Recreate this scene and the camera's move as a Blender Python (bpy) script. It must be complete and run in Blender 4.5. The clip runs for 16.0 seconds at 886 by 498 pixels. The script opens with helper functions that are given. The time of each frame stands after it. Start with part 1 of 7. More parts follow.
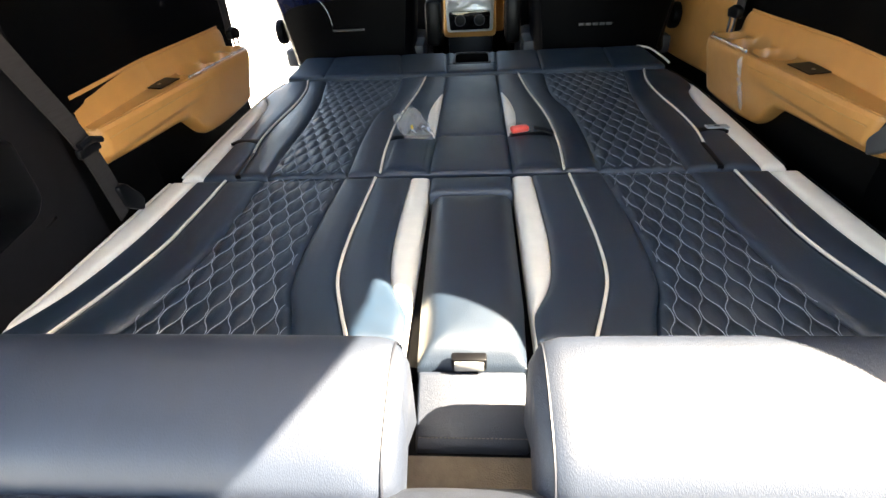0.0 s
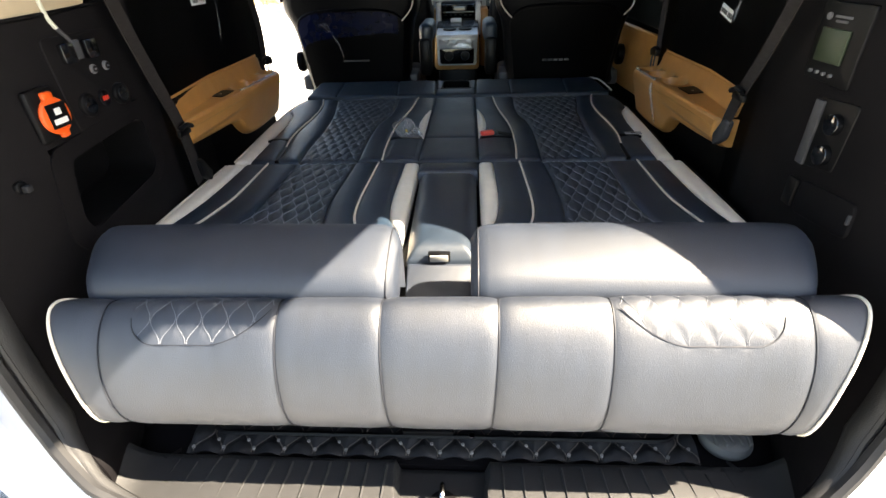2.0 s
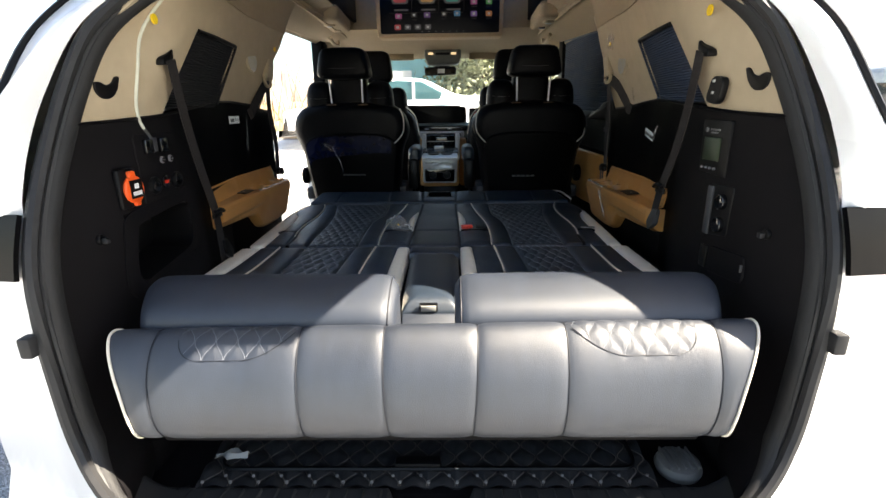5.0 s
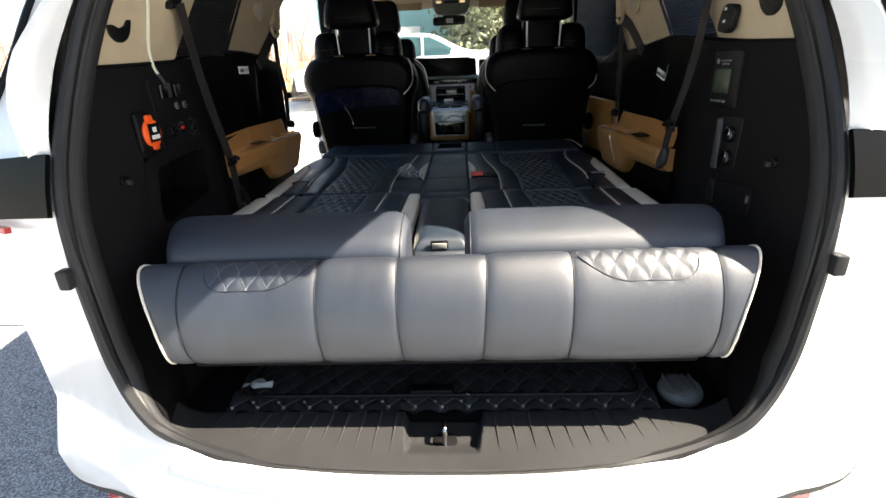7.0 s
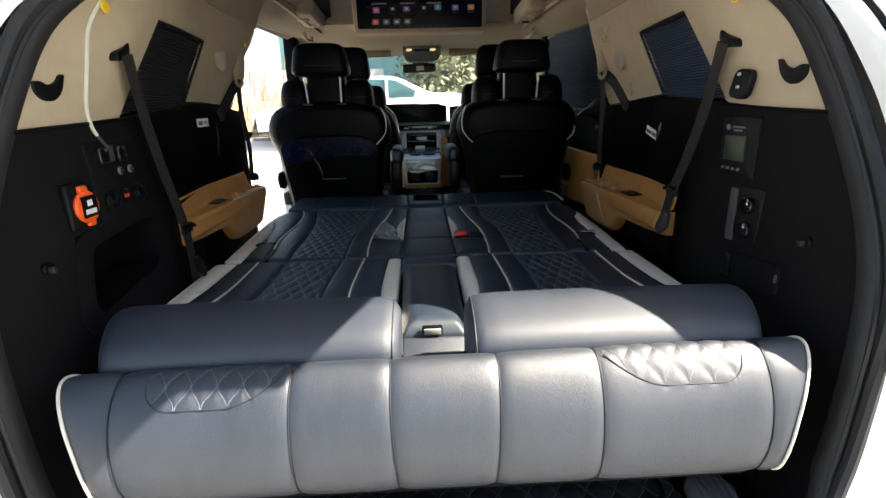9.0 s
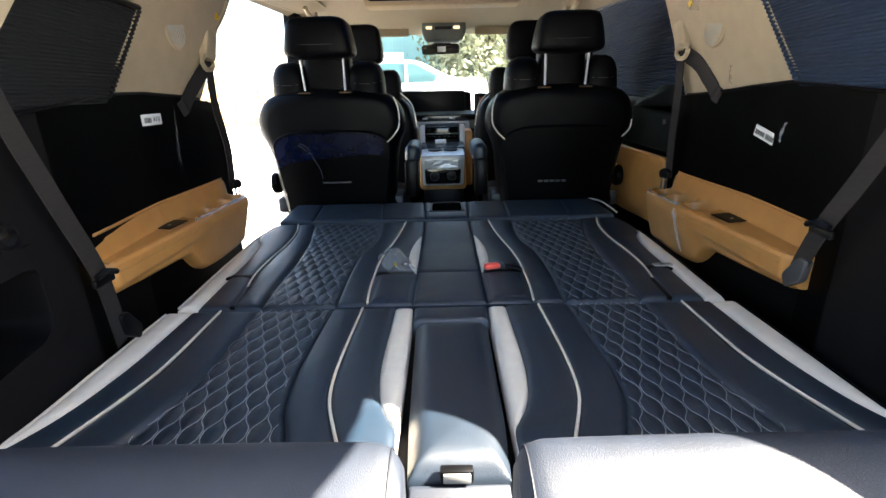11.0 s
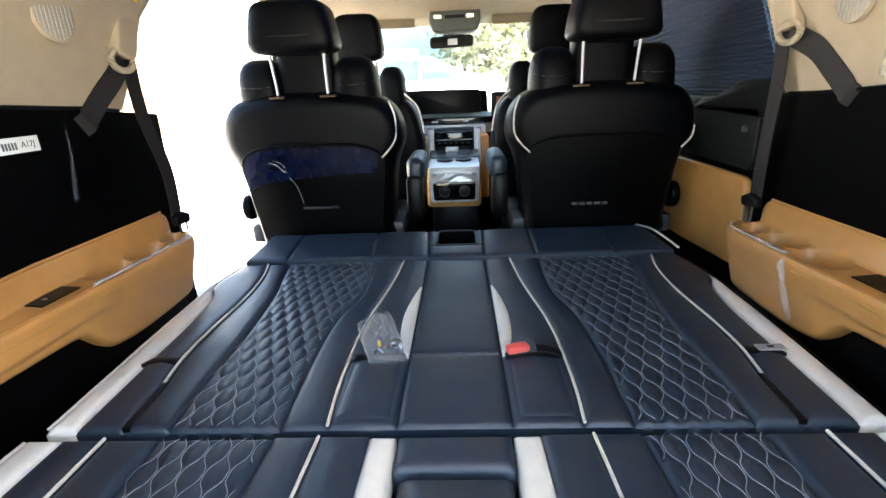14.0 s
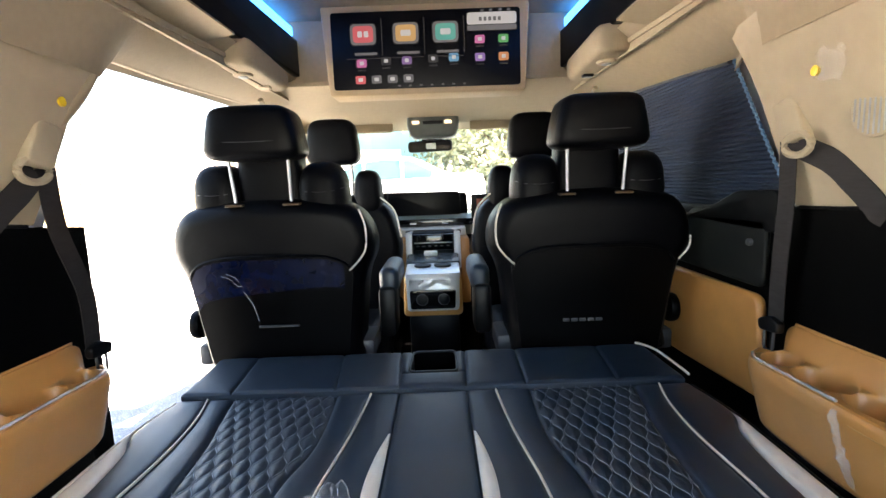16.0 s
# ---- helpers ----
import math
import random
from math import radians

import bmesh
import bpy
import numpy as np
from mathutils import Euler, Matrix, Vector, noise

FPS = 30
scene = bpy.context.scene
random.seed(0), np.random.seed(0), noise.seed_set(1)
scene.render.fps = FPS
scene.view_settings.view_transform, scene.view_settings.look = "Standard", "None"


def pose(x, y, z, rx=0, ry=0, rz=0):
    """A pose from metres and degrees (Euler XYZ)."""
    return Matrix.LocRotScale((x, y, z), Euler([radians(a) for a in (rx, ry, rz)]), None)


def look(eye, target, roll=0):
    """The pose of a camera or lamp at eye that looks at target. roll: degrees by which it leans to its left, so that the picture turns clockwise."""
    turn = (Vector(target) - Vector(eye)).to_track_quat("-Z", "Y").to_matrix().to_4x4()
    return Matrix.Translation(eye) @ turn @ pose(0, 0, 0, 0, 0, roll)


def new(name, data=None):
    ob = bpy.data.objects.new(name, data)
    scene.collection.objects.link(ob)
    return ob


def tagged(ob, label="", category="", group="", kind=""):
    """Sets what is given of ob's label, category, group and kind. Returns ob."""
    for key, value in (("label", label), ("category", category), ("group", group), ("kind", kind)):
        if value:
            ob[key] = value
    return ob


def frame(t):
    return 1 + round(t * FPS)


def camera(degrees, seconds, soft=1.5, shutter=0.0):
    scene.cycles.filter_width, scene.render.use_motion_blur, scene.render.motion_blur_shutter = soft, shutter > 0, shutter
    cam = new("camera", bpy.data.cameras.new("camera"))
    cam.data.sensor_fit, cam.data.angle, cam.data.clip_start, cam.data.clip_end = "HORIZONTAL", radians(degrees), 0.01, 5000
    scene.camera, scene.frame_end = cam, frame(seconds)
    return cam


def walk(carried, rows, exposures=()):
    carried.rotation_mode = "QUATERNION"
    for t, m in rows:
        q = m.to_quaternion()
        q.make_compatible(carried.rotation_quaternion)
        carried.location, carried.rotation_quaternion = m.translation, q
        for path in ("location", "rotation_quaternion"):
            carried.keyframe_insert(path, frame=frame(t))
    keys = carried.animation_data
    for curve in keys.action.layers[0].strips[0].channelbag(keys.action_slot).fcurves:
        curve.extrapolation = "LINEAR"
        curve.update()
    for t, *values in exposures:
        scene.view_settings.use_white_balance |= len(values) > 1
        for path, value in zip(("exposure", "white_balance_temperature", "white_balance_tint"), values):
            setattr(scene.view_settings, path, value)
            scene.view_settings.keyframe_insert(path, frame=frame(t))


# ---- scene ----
cam = camera(85.5, 16.0)
PATH = [
    (0, (0.011, 0.783, 1.378), (-0.13, 2.415, 0.231), -3.4),
    (0.5, (-0.003, 0.675, 1.383), (-0.079, 2.318, 0.247), -2.1),
    (1, (0.016, 0.59, 1.411), (-0.044, 2.245, 0.291), -1.8),
    (1.5, (0.06, 0.468, 1.419), (-0.047, 2.151, 0.344), -2.4),
    (2, (0.061, 0.389, 1.424), (-0.052, 2.097, 0.39), -2.0),
    (2.5, (0.03, 0.319, 1.435), (-0.045, 2.061, 0.457), -1.6),
    (3, (-0.01, 0.241, 1.435), (-0.053, 2.023, 0.529), -1.5),
    (3.5, (-0.014, 0.214, 1.428), (-0.038, 2.044, 0.622), -1.1),
    (4, (0.022, 0.173, 1.416), (0.004, 2.051, 0.727), -0.6),
    (4.2, (0.042, 0.153, 1.398), (0.017, 2.051, 0.767), -0.5),
    (6.3, (0.061, 0.116, 1.368), (0.003, 2.038, 0.819), -1.6),
    (6.5, (0.063, 0.109, 1.359), (-0.005, 2.014, 0.752), -1.9),
    (7, (0.06, 0.08, 1.336), (-0.027, 1.946, 0.621), -2.2),
    (7.5, (0.062, 0.094, 1.336), (-0.027, 1.945, 0.585), -2.2),
    (8, (0.048, 0.139, 1.352), (-0.014, 2.014, 0.66), -1.8),
    (8.5, (0.017, 0.202, 1.37), (0.023, 2.104, 0.752), -1.6),
    (9, (-0.008, 0.255, 1.385), (0.063, 2.168, 0.807), -1.4),
    (9.5, (-0.013, 0.324, 1.395), (0.029, 2.239, 0.82), -1.9),
    (9.7, (-0.008, 0.368, 1.392), (-0.012, 2.284, 0.819), -1.7),
    (11.8, (-0.008, 0.869, 1.403), (-0.016, 2.721, 0.647), -1.3),
    (12, (-0.011, 0.906, 1.4), (0.004, 2.746, 0.615), -1.2),
    (12.5, (0.007, 0.953, 1.41), (-0.027, 2.817, 0.686), -1.0),
    (13, (0.017, 1.011, 1.412), (-0.053, 2.887, 0.721), -1.9),
    (13.5, (0.017, 1.06, 1.409), (-0.052, 2.946, 0.746), -1.9),
    (14, (0.02, 1.109, 1.411), (-0.064, 3.002, 0.769), -2.4),
    (14.5, (0.029, 1.168, 1.411), (-0.052, 3.076, 0.818), -2.7),
    (15, (0.028, 1.216, 1.408), (-0.025, 3.141, 0.87), -1.7),
    (15.5, (0.025, 1.261, 1.413), (-0.022, 3.209, 0.96), -1.4),
    (16, (0.036, 1.299, 1.442), (0.037, 3.28, 1.167), -2.1),
]
EXPOSURES = [(0.0, 4.2, 8200, 11), (1.0, 3.42, 8000, 11), (2.5, 3.1, 8000, 11), (4.2, 2.7, 7600, 11), (6.3, 2.4, 7400, 11), (7.5, 2.25, 7350, 11), (8.6, 2.35, 7300, 11), (9.7, 2.55, 7200, 11), (11.8, 4.2, 7100, 11), (13.5, 4.5, 7300, 11), (16.0, 4.3, 7500, 12)]
walk(cam, [(t, look(eye, target, roll)) for t, eye, target, roll in PATH], EXPOSURES)

# ---- world, sun, exposure ----
world = bpy.data.worlds.new("sky")
scene.world = world
world.use_nodes = True
wn, wl = world.node_tree.nodes, world.node_tree.links
sky = wn.new("ShaderNodeTexSky")
sky.sky_type, sky.sun_disc = "NISHITA", False
SUN_TO = Vector((0.9, -0.10, 1.0)).normalized()
sky.sun_elevation = math.asin(SUN_TO.z)
sky.sun_rotation = math.atan2(SUN_TO.x, SUN_TO.y)
wl.new(sky.outputs[0], wn["Background"].inputs[0])
wn["Background"].inputs[1].default_value = 0.070
sun_data = bpy.data.lights.new("sun", "SUN")
sun_data.energy, sun_data.angle, sun_data.color = 5.0, radians(0.5), (1.0, 0.95, 0.87)
sun = new("sun", sun_data)
sun.matrix_world = look(SUN_TO * 20, (0, 0, 0))

# ---- materials ----
def mat(name, color, rough=0.5, metal=0.0, vary=0.12, scale=30.0, bump=0.0, bump_scale=200.0, coat=0.0, tint=None, sheen=0.0,
        stretch=(1, 1, 1), spec=0.5, island=0.0):
    """Principled surface with broad stains, fine grain and relief."""
    m = bpy.data.materials.new(name)
    m.use_nodes = True
    n, l = m.node_tree.nodes, m.node_tree.links
    b = n["Principled BSDF"]
    b.inputs["Roughness"].default_value = rough
    b.inputs["Metallic"].default_value = metal
    b.inputs["Coat Weight"].default_value = coat
    b.inputs["Sheen Weight"].default_value = sheen
    b.inputs["Specular IOR Level"].default_value = spec
    tc = n.new("ShaderNodeTexCoord")
    mp = n.new("ShaderNodeMapping")
    mp.inputs["Scale"].default_value = stretch
    l.new(tc.outputs["Object"], mp.inputs[0])
    big = n.new("ShaderNodeTexNoise")
    big.inputs["Scale"].default_value = scale * 0.12
    big.inputs["Detail"].default_value = 3
    fine = n.new("ShaderNodeTexNoise")
    fine.inputs["Scale"].default_value = scale
    fine.inputs["Detail"].default_value = 5
    for t in (big, fine):
        l.new(mp.outputs[0], t.inputs["Vector"])
    add = n.new("ShaderNodeMath")
    add.operation = "ADD"
    l.new(big.outputs["Fac"], add.inputs[0])
    l.new(fine.outputs["Fac"], add.inputs[1])
    ramp = n.new("ShaderNodeMapRange")
    ramp.inputs["From Min"].default_value, ramp.inputs["From Max"].default_value = 0.6, 1.4
    l.new(add.outputs[0], ramp.inputs["Value"])
    mix = n.new("ShaderNodeMix")
    mix.data_type = "RGBA"
    other = tint or [min(1.0, c * (1 + 2 * vary)) for c in color]
    mix.inputs["A"].default_value = (*[c * (1 - vary) for c in color], 1)
    mix.inputs["B"].default_value = (*other, 1)
    l.new(ramp.outputs[0], mix.inputs["Factor"])
    out = mix.outputs["Result"]
    if island:
        info = n.new("ShaderNodeNewGeometry")
        hsv = n.new("ShaderNodeHueSaturation")
        vr = n.new("ShaderNodeMapRange")
        vr.inputs["To Min"].default_value, vr.inputs["To Max"].default_value = 1 - island, 1 + island
        l.new(info.outputs["Random Per Island"], vr.inputs["Value"])
        l.new(vr.outputs[0], hsv.inputs["Value"])
        l.new(out, hsv.inputs["Color"])
        out = hsv.outputs[0]
    l.new(out, b.inputs["Base Color"])
    rr = n.new("ShaderNodeMapRange")
    rr.inputs["From Min"].default_value, rr.inputs["From Max"].default_value = 0.3, 0.7
    rr.inputs["To Min"].default_value, rr.inputs["To Max"].default_value = max(0.02, rough - 0.07), min(1, rough + 0.07)
    l.new(big.outputs["Fac"], rr.inputs["Value"])
    l.new(rr.outputs[0], b.inputs["Roughness"])
    if bump:
        grain = n.new("ShaderNodeTexVoronoi")
        grain.inputs["Scale"].default_value = bump_scale
        l.new(mp.outputs[0], grain.inputs["Vector"])
        bp = n.new("ShaderNodeBump")
        bp.inputs["Strength"].default_value, bp.inputs["Distance"].default_value = bump, 0.001
        l.new(grain.outputs["Distance"], bp.inputs["Height"])
        l.new(bp.outputs[0], b.inputs["Normal"])
    return m


def glow(name, color, strength):
    m = bpy.data.materials.new(name)
    m.use_nodes = True
    b = m.node_tree.nodes["Principled BSDF"]
    b.inputs["Base Color"].default_value = (*[c * 0.3 for c in color], 1)
    b.inputs["Emission Color"].default_value = (*color, 1)
    b.inputs["Emission Strength"].default_value = strength
    b.inputs["Roughness"].default_value = 0.25
    return m


def glass(name, color=(1, 1, 1), rough=0.0, alpha=0.15):
    m = bpy.data.materials.new(name)
    m.use_nodes = True
    n, l = m.node_tree.nodes, m.node_tree.links
    tr, gl, mx = n.new("ShaderNodeBsdfTransparent"), n.new("ShaderNodeBsdfGlossy"), n.new("ShaderNodeMixShader")
    tr.inputs[0].default_value = (*color, 1)
    gl.inputs["Roughness"].default_value = rough
    fr = n.new("ShaderNodeFresnel")
    fr.inputs[0].default_value = 1.0 + alpha * 3
    l.new(fr.outputs[0], mx.inputs[0])
    l.new(tr.outputs[0], mx.inputs[1])
    l.new(gl.outputs[0], mx.inputs[2])
    l.new(mx.outputs[0], n["Material Output"].inputs[0])
    return m


def film_mat(name, alpha):
    m = mat(name, (0.75, 0.78, 0.80), 0.12, vary=0.05, scale=60)
    m.node_tree.nodes["Principled BSDF"].inputs["Alpha"].default_value = alpha
    return m


NAVY = mat("navy_leather", (0.0036, 0.0160, 0.0325), 0.46, vary=0.14, scale=60, bump=0.26, bump_scale=900, spec=1.0)
NAVY_Q = mat("navy_quilt_leather", (0.0036, 0.0160, 0.0320), 0.46, vary=0.12, scale=60, bump=0.26, bump_scale=900, spec=1.0)
# Same navy leather; cushions, pad and bolster get sunlit tones in their colour.
SUNLIT_NAVY = mat("sunlit_navy_leather", (0.0078, 0.0142, 0.0268), 0.58, vary=0.16, scale=40, bump=0.24, bump_scale=1150, spec=0.95, stretch=(1, 0.36, 0.36))
PAD_NAVY = mat("dark_navy_leather", (0.0062, 0.0150, 0.0275), 0.48, vary=0.16, scale=40, bump=0.24, bump_scale=1150, spec=0.95, stretch=(1, 0.36, 0.36))
SUNLIT_LEATHER = mat("sunlit_bolster_leather", (0.0142, 0.0192, 0.0292), 0.51, vary=0.20, scale=40, bump=0.26, bump_scale=1150, spec=1.0, stretch=(1, 0.36, 0.36))
FELT = mat("brown_felt", (0.16, 0.13, 0.10), 0.95, vary=0.2, scale=60, bump=0.4, bump_scale=500)
WHITE_L = mat("ivory_leather", (0.78, 0.735, 0.65), 0.5, vary=0.05, scale=40, bump=0.3, bump_scale=420)
PIPE = mat("ivory_piping", (0.70, 0.64, 0.54), 0.5, vary=0.08, scale=80)
STITCH = mat("pale_thread", (0.32, 0.35, 0.39), 0.7, vary=0.15, scale=200)
STITCH_D = mat("grey_thread", (0.13, 0.14, 0.16), 0.7, vary=0.15, scale=200)
SEAM = mat("dark_seam", (0.010, 0.012, 0.018), 0.6, vary=0.15, scale=100)
STUD = mat("pale_stud", (0.30, 0.28, 0.25), 0.5, vary=0.1, scale=200)
CAPGREY = mat("cap_plastic", (0.125, 0.123, 0.115), 0.5, vary=0.1, scale=40)
STITCH_T = mat("tan_thread", (0.16, 0.135, 0.11), 0.7, vary=0.15, scale=200)
BLACKSEAT = mat("black_leather", (0.0011, 0.0012, 0.0021), 0.42, vary=0.15, scale=50, bump=0.25, bump_scale=600, spec=0.11)
# Film's blue also carries the sky's reflection from the open door.
BLUEFILM = mat("blue_film_shell", (0.0012, 0.0018, 0.005), 0.25, vary=0.3, scale=34, spec=0.25, tint=(0.0018, 0.006, 0.034))
SHELL = mat("black_shell", (0.0009, 0.0009, 0.0012), 0.42, vary=0.2, scale=20, spec=0.08)
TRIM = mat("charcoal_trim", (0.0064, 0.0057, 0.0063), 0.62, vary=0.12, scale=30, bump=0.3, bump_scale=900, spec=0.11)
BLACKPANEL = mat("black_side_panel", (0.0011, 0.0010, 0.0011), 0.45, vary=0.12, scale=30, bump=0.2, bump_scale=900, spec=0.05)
RINGTRIM = mat("ring_trim", (0.016, 0.016, 0.0165), 0.55, vary=0.12, scale=30, bump=0.4, bump_scale=600, spec=0.3)
TRIM_W = mat("warm_charcoal_trim", (0.0235, 0.0235, 0.0238), 0.55, vary=0.12, scale=30, bump=0.5, bump_scale=600)
RUBBER = mat("black_rubber", (0.020, 0.020, 0.021), 0.5, vary=0.15, scale=40, spec=0.3)
BLACK = mat("black_plastic", (0.0030, 0.0030, 0.0035), 0.42, vary=0.2, scale=40, spec=0.22)
GLOSSBLACK = mat("gloss_black", (0.006, 0.006, 0.007), 0.08, vary=0.2, scale=10, coat=0.5)
BEIGE = mat("beige_trim", (0.420, 0.336, 0.226), 0.75, vary=0.06, scale=25, bump=0.25, bump_scale=700)
HEADLINER = mat("beige_headliner", (0.335, 0.260, 0.166), 0.9, vary=0.06, scale=60, bump=0.4, bump_scale=900)
TAN = mat("tan_trim", (0.52, 0.243, 0.070), 0.36, vary=0.08, scale=18, bump=0.15, bump_scale=500, coat=0.2)
TAN_D = mat("tan_trim_inner", (0.46, 0.25, 0.085), 0.45, vary=0.08, scale=18)
PAINT = mat("white_paint", (0.80, 0.80, 0.80), 0.25, vary=0.02, scale=8, coat=0.8)
PAINT_W = mat("white_paint_far", (0.80, 0.80, 0.81), 0.25, vary=0.02, scale=4, coat=0.8)
CHROME = mat("chrome", (0.42, 0.42, 0.44), 0.16, metal=1.0, vary=0.04, scale=20)
SATIN = mat("satin_silver", (0.60, 0.62, 0.64), 0.35, metal=0.35, vary=0.05, scale=20)
WEB = mat("belt_webbing", (0.0135, 0.0105, 0.0100), 0.75, vary=0.2, scale=300, stretch=(1, 1, 6))
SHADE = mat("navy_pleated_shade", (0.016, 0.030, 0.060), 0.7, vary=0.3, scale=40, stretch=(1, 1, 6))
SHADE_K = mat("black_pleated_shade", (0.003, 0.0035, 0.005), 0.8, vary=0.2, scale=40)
ORANGE = mat("orange_plastic", (0.85, 0.10, 0.015), 0.4, vary=0.06, scale=30)
RED = mat("red_plastic", (0.90, 0.07, 0.04), 0.35, vary=0.06, scale=30)
DARKGREY = mat("dark_grey_plastic", (0.045, 0.046, 0.05), 0.5, vary=0.12, scale=40)
DULL = mat("dull_silver", (0.17, 0.17, 0.18), 0.45, metal=0.3, vary=0.08, scale=40)
LABEL = mat("white_label", (0.80, 0.80, 0.78), 0.5, vary=0.04, scale=60)
INK = mat("grey_ink", (0.12, 0.12, 0.12), 0.6, vary=0.1, scale=60)
GREYPL = mat("grey_plastic", (0.33, 0.33, 0.31), 0.5, vary=0.10, scale=40)
YELLOW = mat("yellow_tab", (0.85, 0.55, 0.02), 0.5, vary=0.05, scale=40)
LCD = mat("lcd_face", (0.028, 0.042, 0.022), 0.4, vary=0.05, scale=30)
WRAP = film_mat("clear_wrap", 0.10)
THIN_WRAP = film_mat("thin_wrap", 0.05)
CRUMPLE = film_mat("crumpled_film", 0.30)
SCRAP = film_mat("scrap_film", 0.16)
FACE_FILM = film_mat("face_film", 0.03)
HIGHLIGHT_FILM = film_mat("highlight_film", 0.32)
GLINT = film_mat("crease_glint", 0.22)
GLINT_W = film_mat("bright_glint", 0.28)
GLASS = glass("clear_glass", (0.90, 0.95, 0.94), 0.0, 0.12)
DARKGLASS = mat("tinted_glass", (0.01, 0.012, 0.014), 0.05, vary=0.1, scale=4, coat=0.5)
TEALGLASS = mat("sedan_glass", (0.05, 0.12, 0.13), 0.06, vary=0.2, scale=2)
LAMPBLACK = mat("smoked_lamp", (0.0012, 0.0012, 0.0016), 0.35, vary=0.1, scale=10, spec=0.03)
TAILRED = mat("tail_lamp_red", (0.45, 0.01, 0.008), 0.15, vary=0.1, scale=20, coat=0.6)
def aggregate(name, dark, light, cell):
    """Asphalt: dark binder with grey stones of many shades."""
    m = mat(name, dark, 0.85, vary=0.3, scale=60, bump=1.0, bump_scale=cell)
    n, l = m.node_tree.nodes, m.node_tree.links
    b = n["Principled BSDF"]
    tc, vo, sep, ramp, mix = n.new("ShaderNodeTexCoord"), n.new("ShaderNodeTexVoronoi"), n.new("ShaderNodeSeparateColor"), n.new("ShaderNodeMapRange"), n.new("ShaderNodeMix")
    vo.inputs["Scale"].default_value = cell
    mix.data_type = "RGBA"
    ramp.inputs["From Min"].default_value, ramp.inputs["From Max"].default_value = 0.35, 1.0
    l.new(tc.outputs["Object"], vo.inputs["Vector"])
    l.new(vo.outputs["Color"], sep.inputs[0])
    l.new(sep.outputs[0], ramp.inputs["Value"])
    l.new(ramp.outputs[0], mix.inputs["Factor"])
    l.new(b.inputs["Base Color"].links[0].from_socket, mix.inputs["A"])
    mix.inputs["B"].default_value = (*light, 1)
    l.new(mix.outputs["Result"], b.inputs["Base Color"])
    return m


ASPHALT = aggregate("asphalt", (0.13, 0.135, 0.135), (0.50, 0.51, 0.52), 210)
# Paler than plain concrete so it bounces light in through the side door.
CONCRETE = mat("pale_concrete", (0.76, 0.75, 0.72), 0.85, vary=0.12, scale=6, bump=0.5, bump_scale=90)
DRYGRASS = mat("dry_grass", (0.36, 0.24, 0.13), 0.9, vary=0.35, scale=3, tint=(0.50, 0.38, 0.22), island=0.25)
TWIG = mat("bare_twig", (0.22, 0.14, 0.09), 0.9, vary=0.3, scale=5)
# Leaf colours are lightened to carry the windscreen's glare haze.
LEAF = mat("shrub_leaf", (0.16, 0.18, 0.08), 0.6, vary=0.3, scale=3, tint=(0.22, 0.23, 0.11), island=0.35)
HEDGE = mat("olive_leaf", (0.26, 0.26, 0.15), 0.6, vary=0.3, scale=3, island=0.35)
TEALWALL = mat("teal_sheet_metal", (0.25, 0.48, 0.48), 0.5, vary=0.1, scale=2)
FENCE_M = mat("pale_fence", (0.62, 0.60, 0.57), 0.7, vary=0.1, scale=8)
BLUE_LED = glow("blue_led", (0.02, 0.22, 1.0), 0.6)
SCREEN = mat("screen_glass", (0.003, 0.003, 0.004), 0.30, vary=0.1, scale=5, spec=0.12)
FRAME_TAN = mat("tan_beige_frame", (0.40, 0.285, 0.160), 0.6, vary=0.06, scale=25, bump=0.2, bump_scale=700)
ICONS = {k: glow("icon_" + k, [0.75 * v + 0.08 for v in c], 0.030) for k, c in dict(red=(0.85, 0.10, 0.12), amber=(0.80, 0.45, 0.12), teal=(0.05, 0.50, 0.42),
         white=(0.75, 0.75, 0.75), grey=(0.14, 0.14, 0.15), dim=(-0.05, -0.05, -0.045), pink=(0.75, 0.15, 0.45), green=(0.08, 0.5, 0.12), violet=(0.30, 0.15, 0.55),
         sky=(0.10, 0.40, 0.70), orange=(0.85, 0.30, 0.08), purple=(0.25, 0.12, 0.40)).items()}

# ---- mesh helpers ----
def thing(name, label, category, kind="", group="", at=(0, 0, 0)):
    ob = new(name)
    ob.empty_display_size = 0.05
    ob.location = at
    return tagged(ob, label, category, group, kind)


def part(name, bm, material, parent=None, label="", smooth=True):
    me = bpy.data.meshes.new(name)
    bm.to_mesh(me)
    bm.free()
    if smooth:
        me.polygons.foreach_set("use_smooth", [True] * len(me.polygons))
        me.set_sharp_from_angle(angle=radians(38))
    me.materials.append(material)
    ob = new(name, me)
    if parent:
        ob.parent = parent
        base = parent
        off = Vector((0, 0, 0))
        while base:
            off += base.location
            base = base.parent
        me.transform(Matrix.Translation(-off))
    if label:
        ob["label"] = label
    return ob


def box(x0, x1, y0, y1, z0, z1, bevel=0.0, seg=2):
    bm = bmesh.new()
    bmesh.ops.create_cube(bm, size=1)
    for v in bm.verts:
        v.co = Vector(((x0 + x1) / 2 + v.co.x * (x1 - x0), (y0 + y1) / 2 + v.co.y * (y1 - y0), (z0 + z1) / 2 + v.co.z * (z1 - z0)))
    if bevel:
        bmesh.ops.bevel(bm, geom=bm.edges[:], offset=bevel, segments=seg, profile=0.5, affect="EDGES")
    return bm


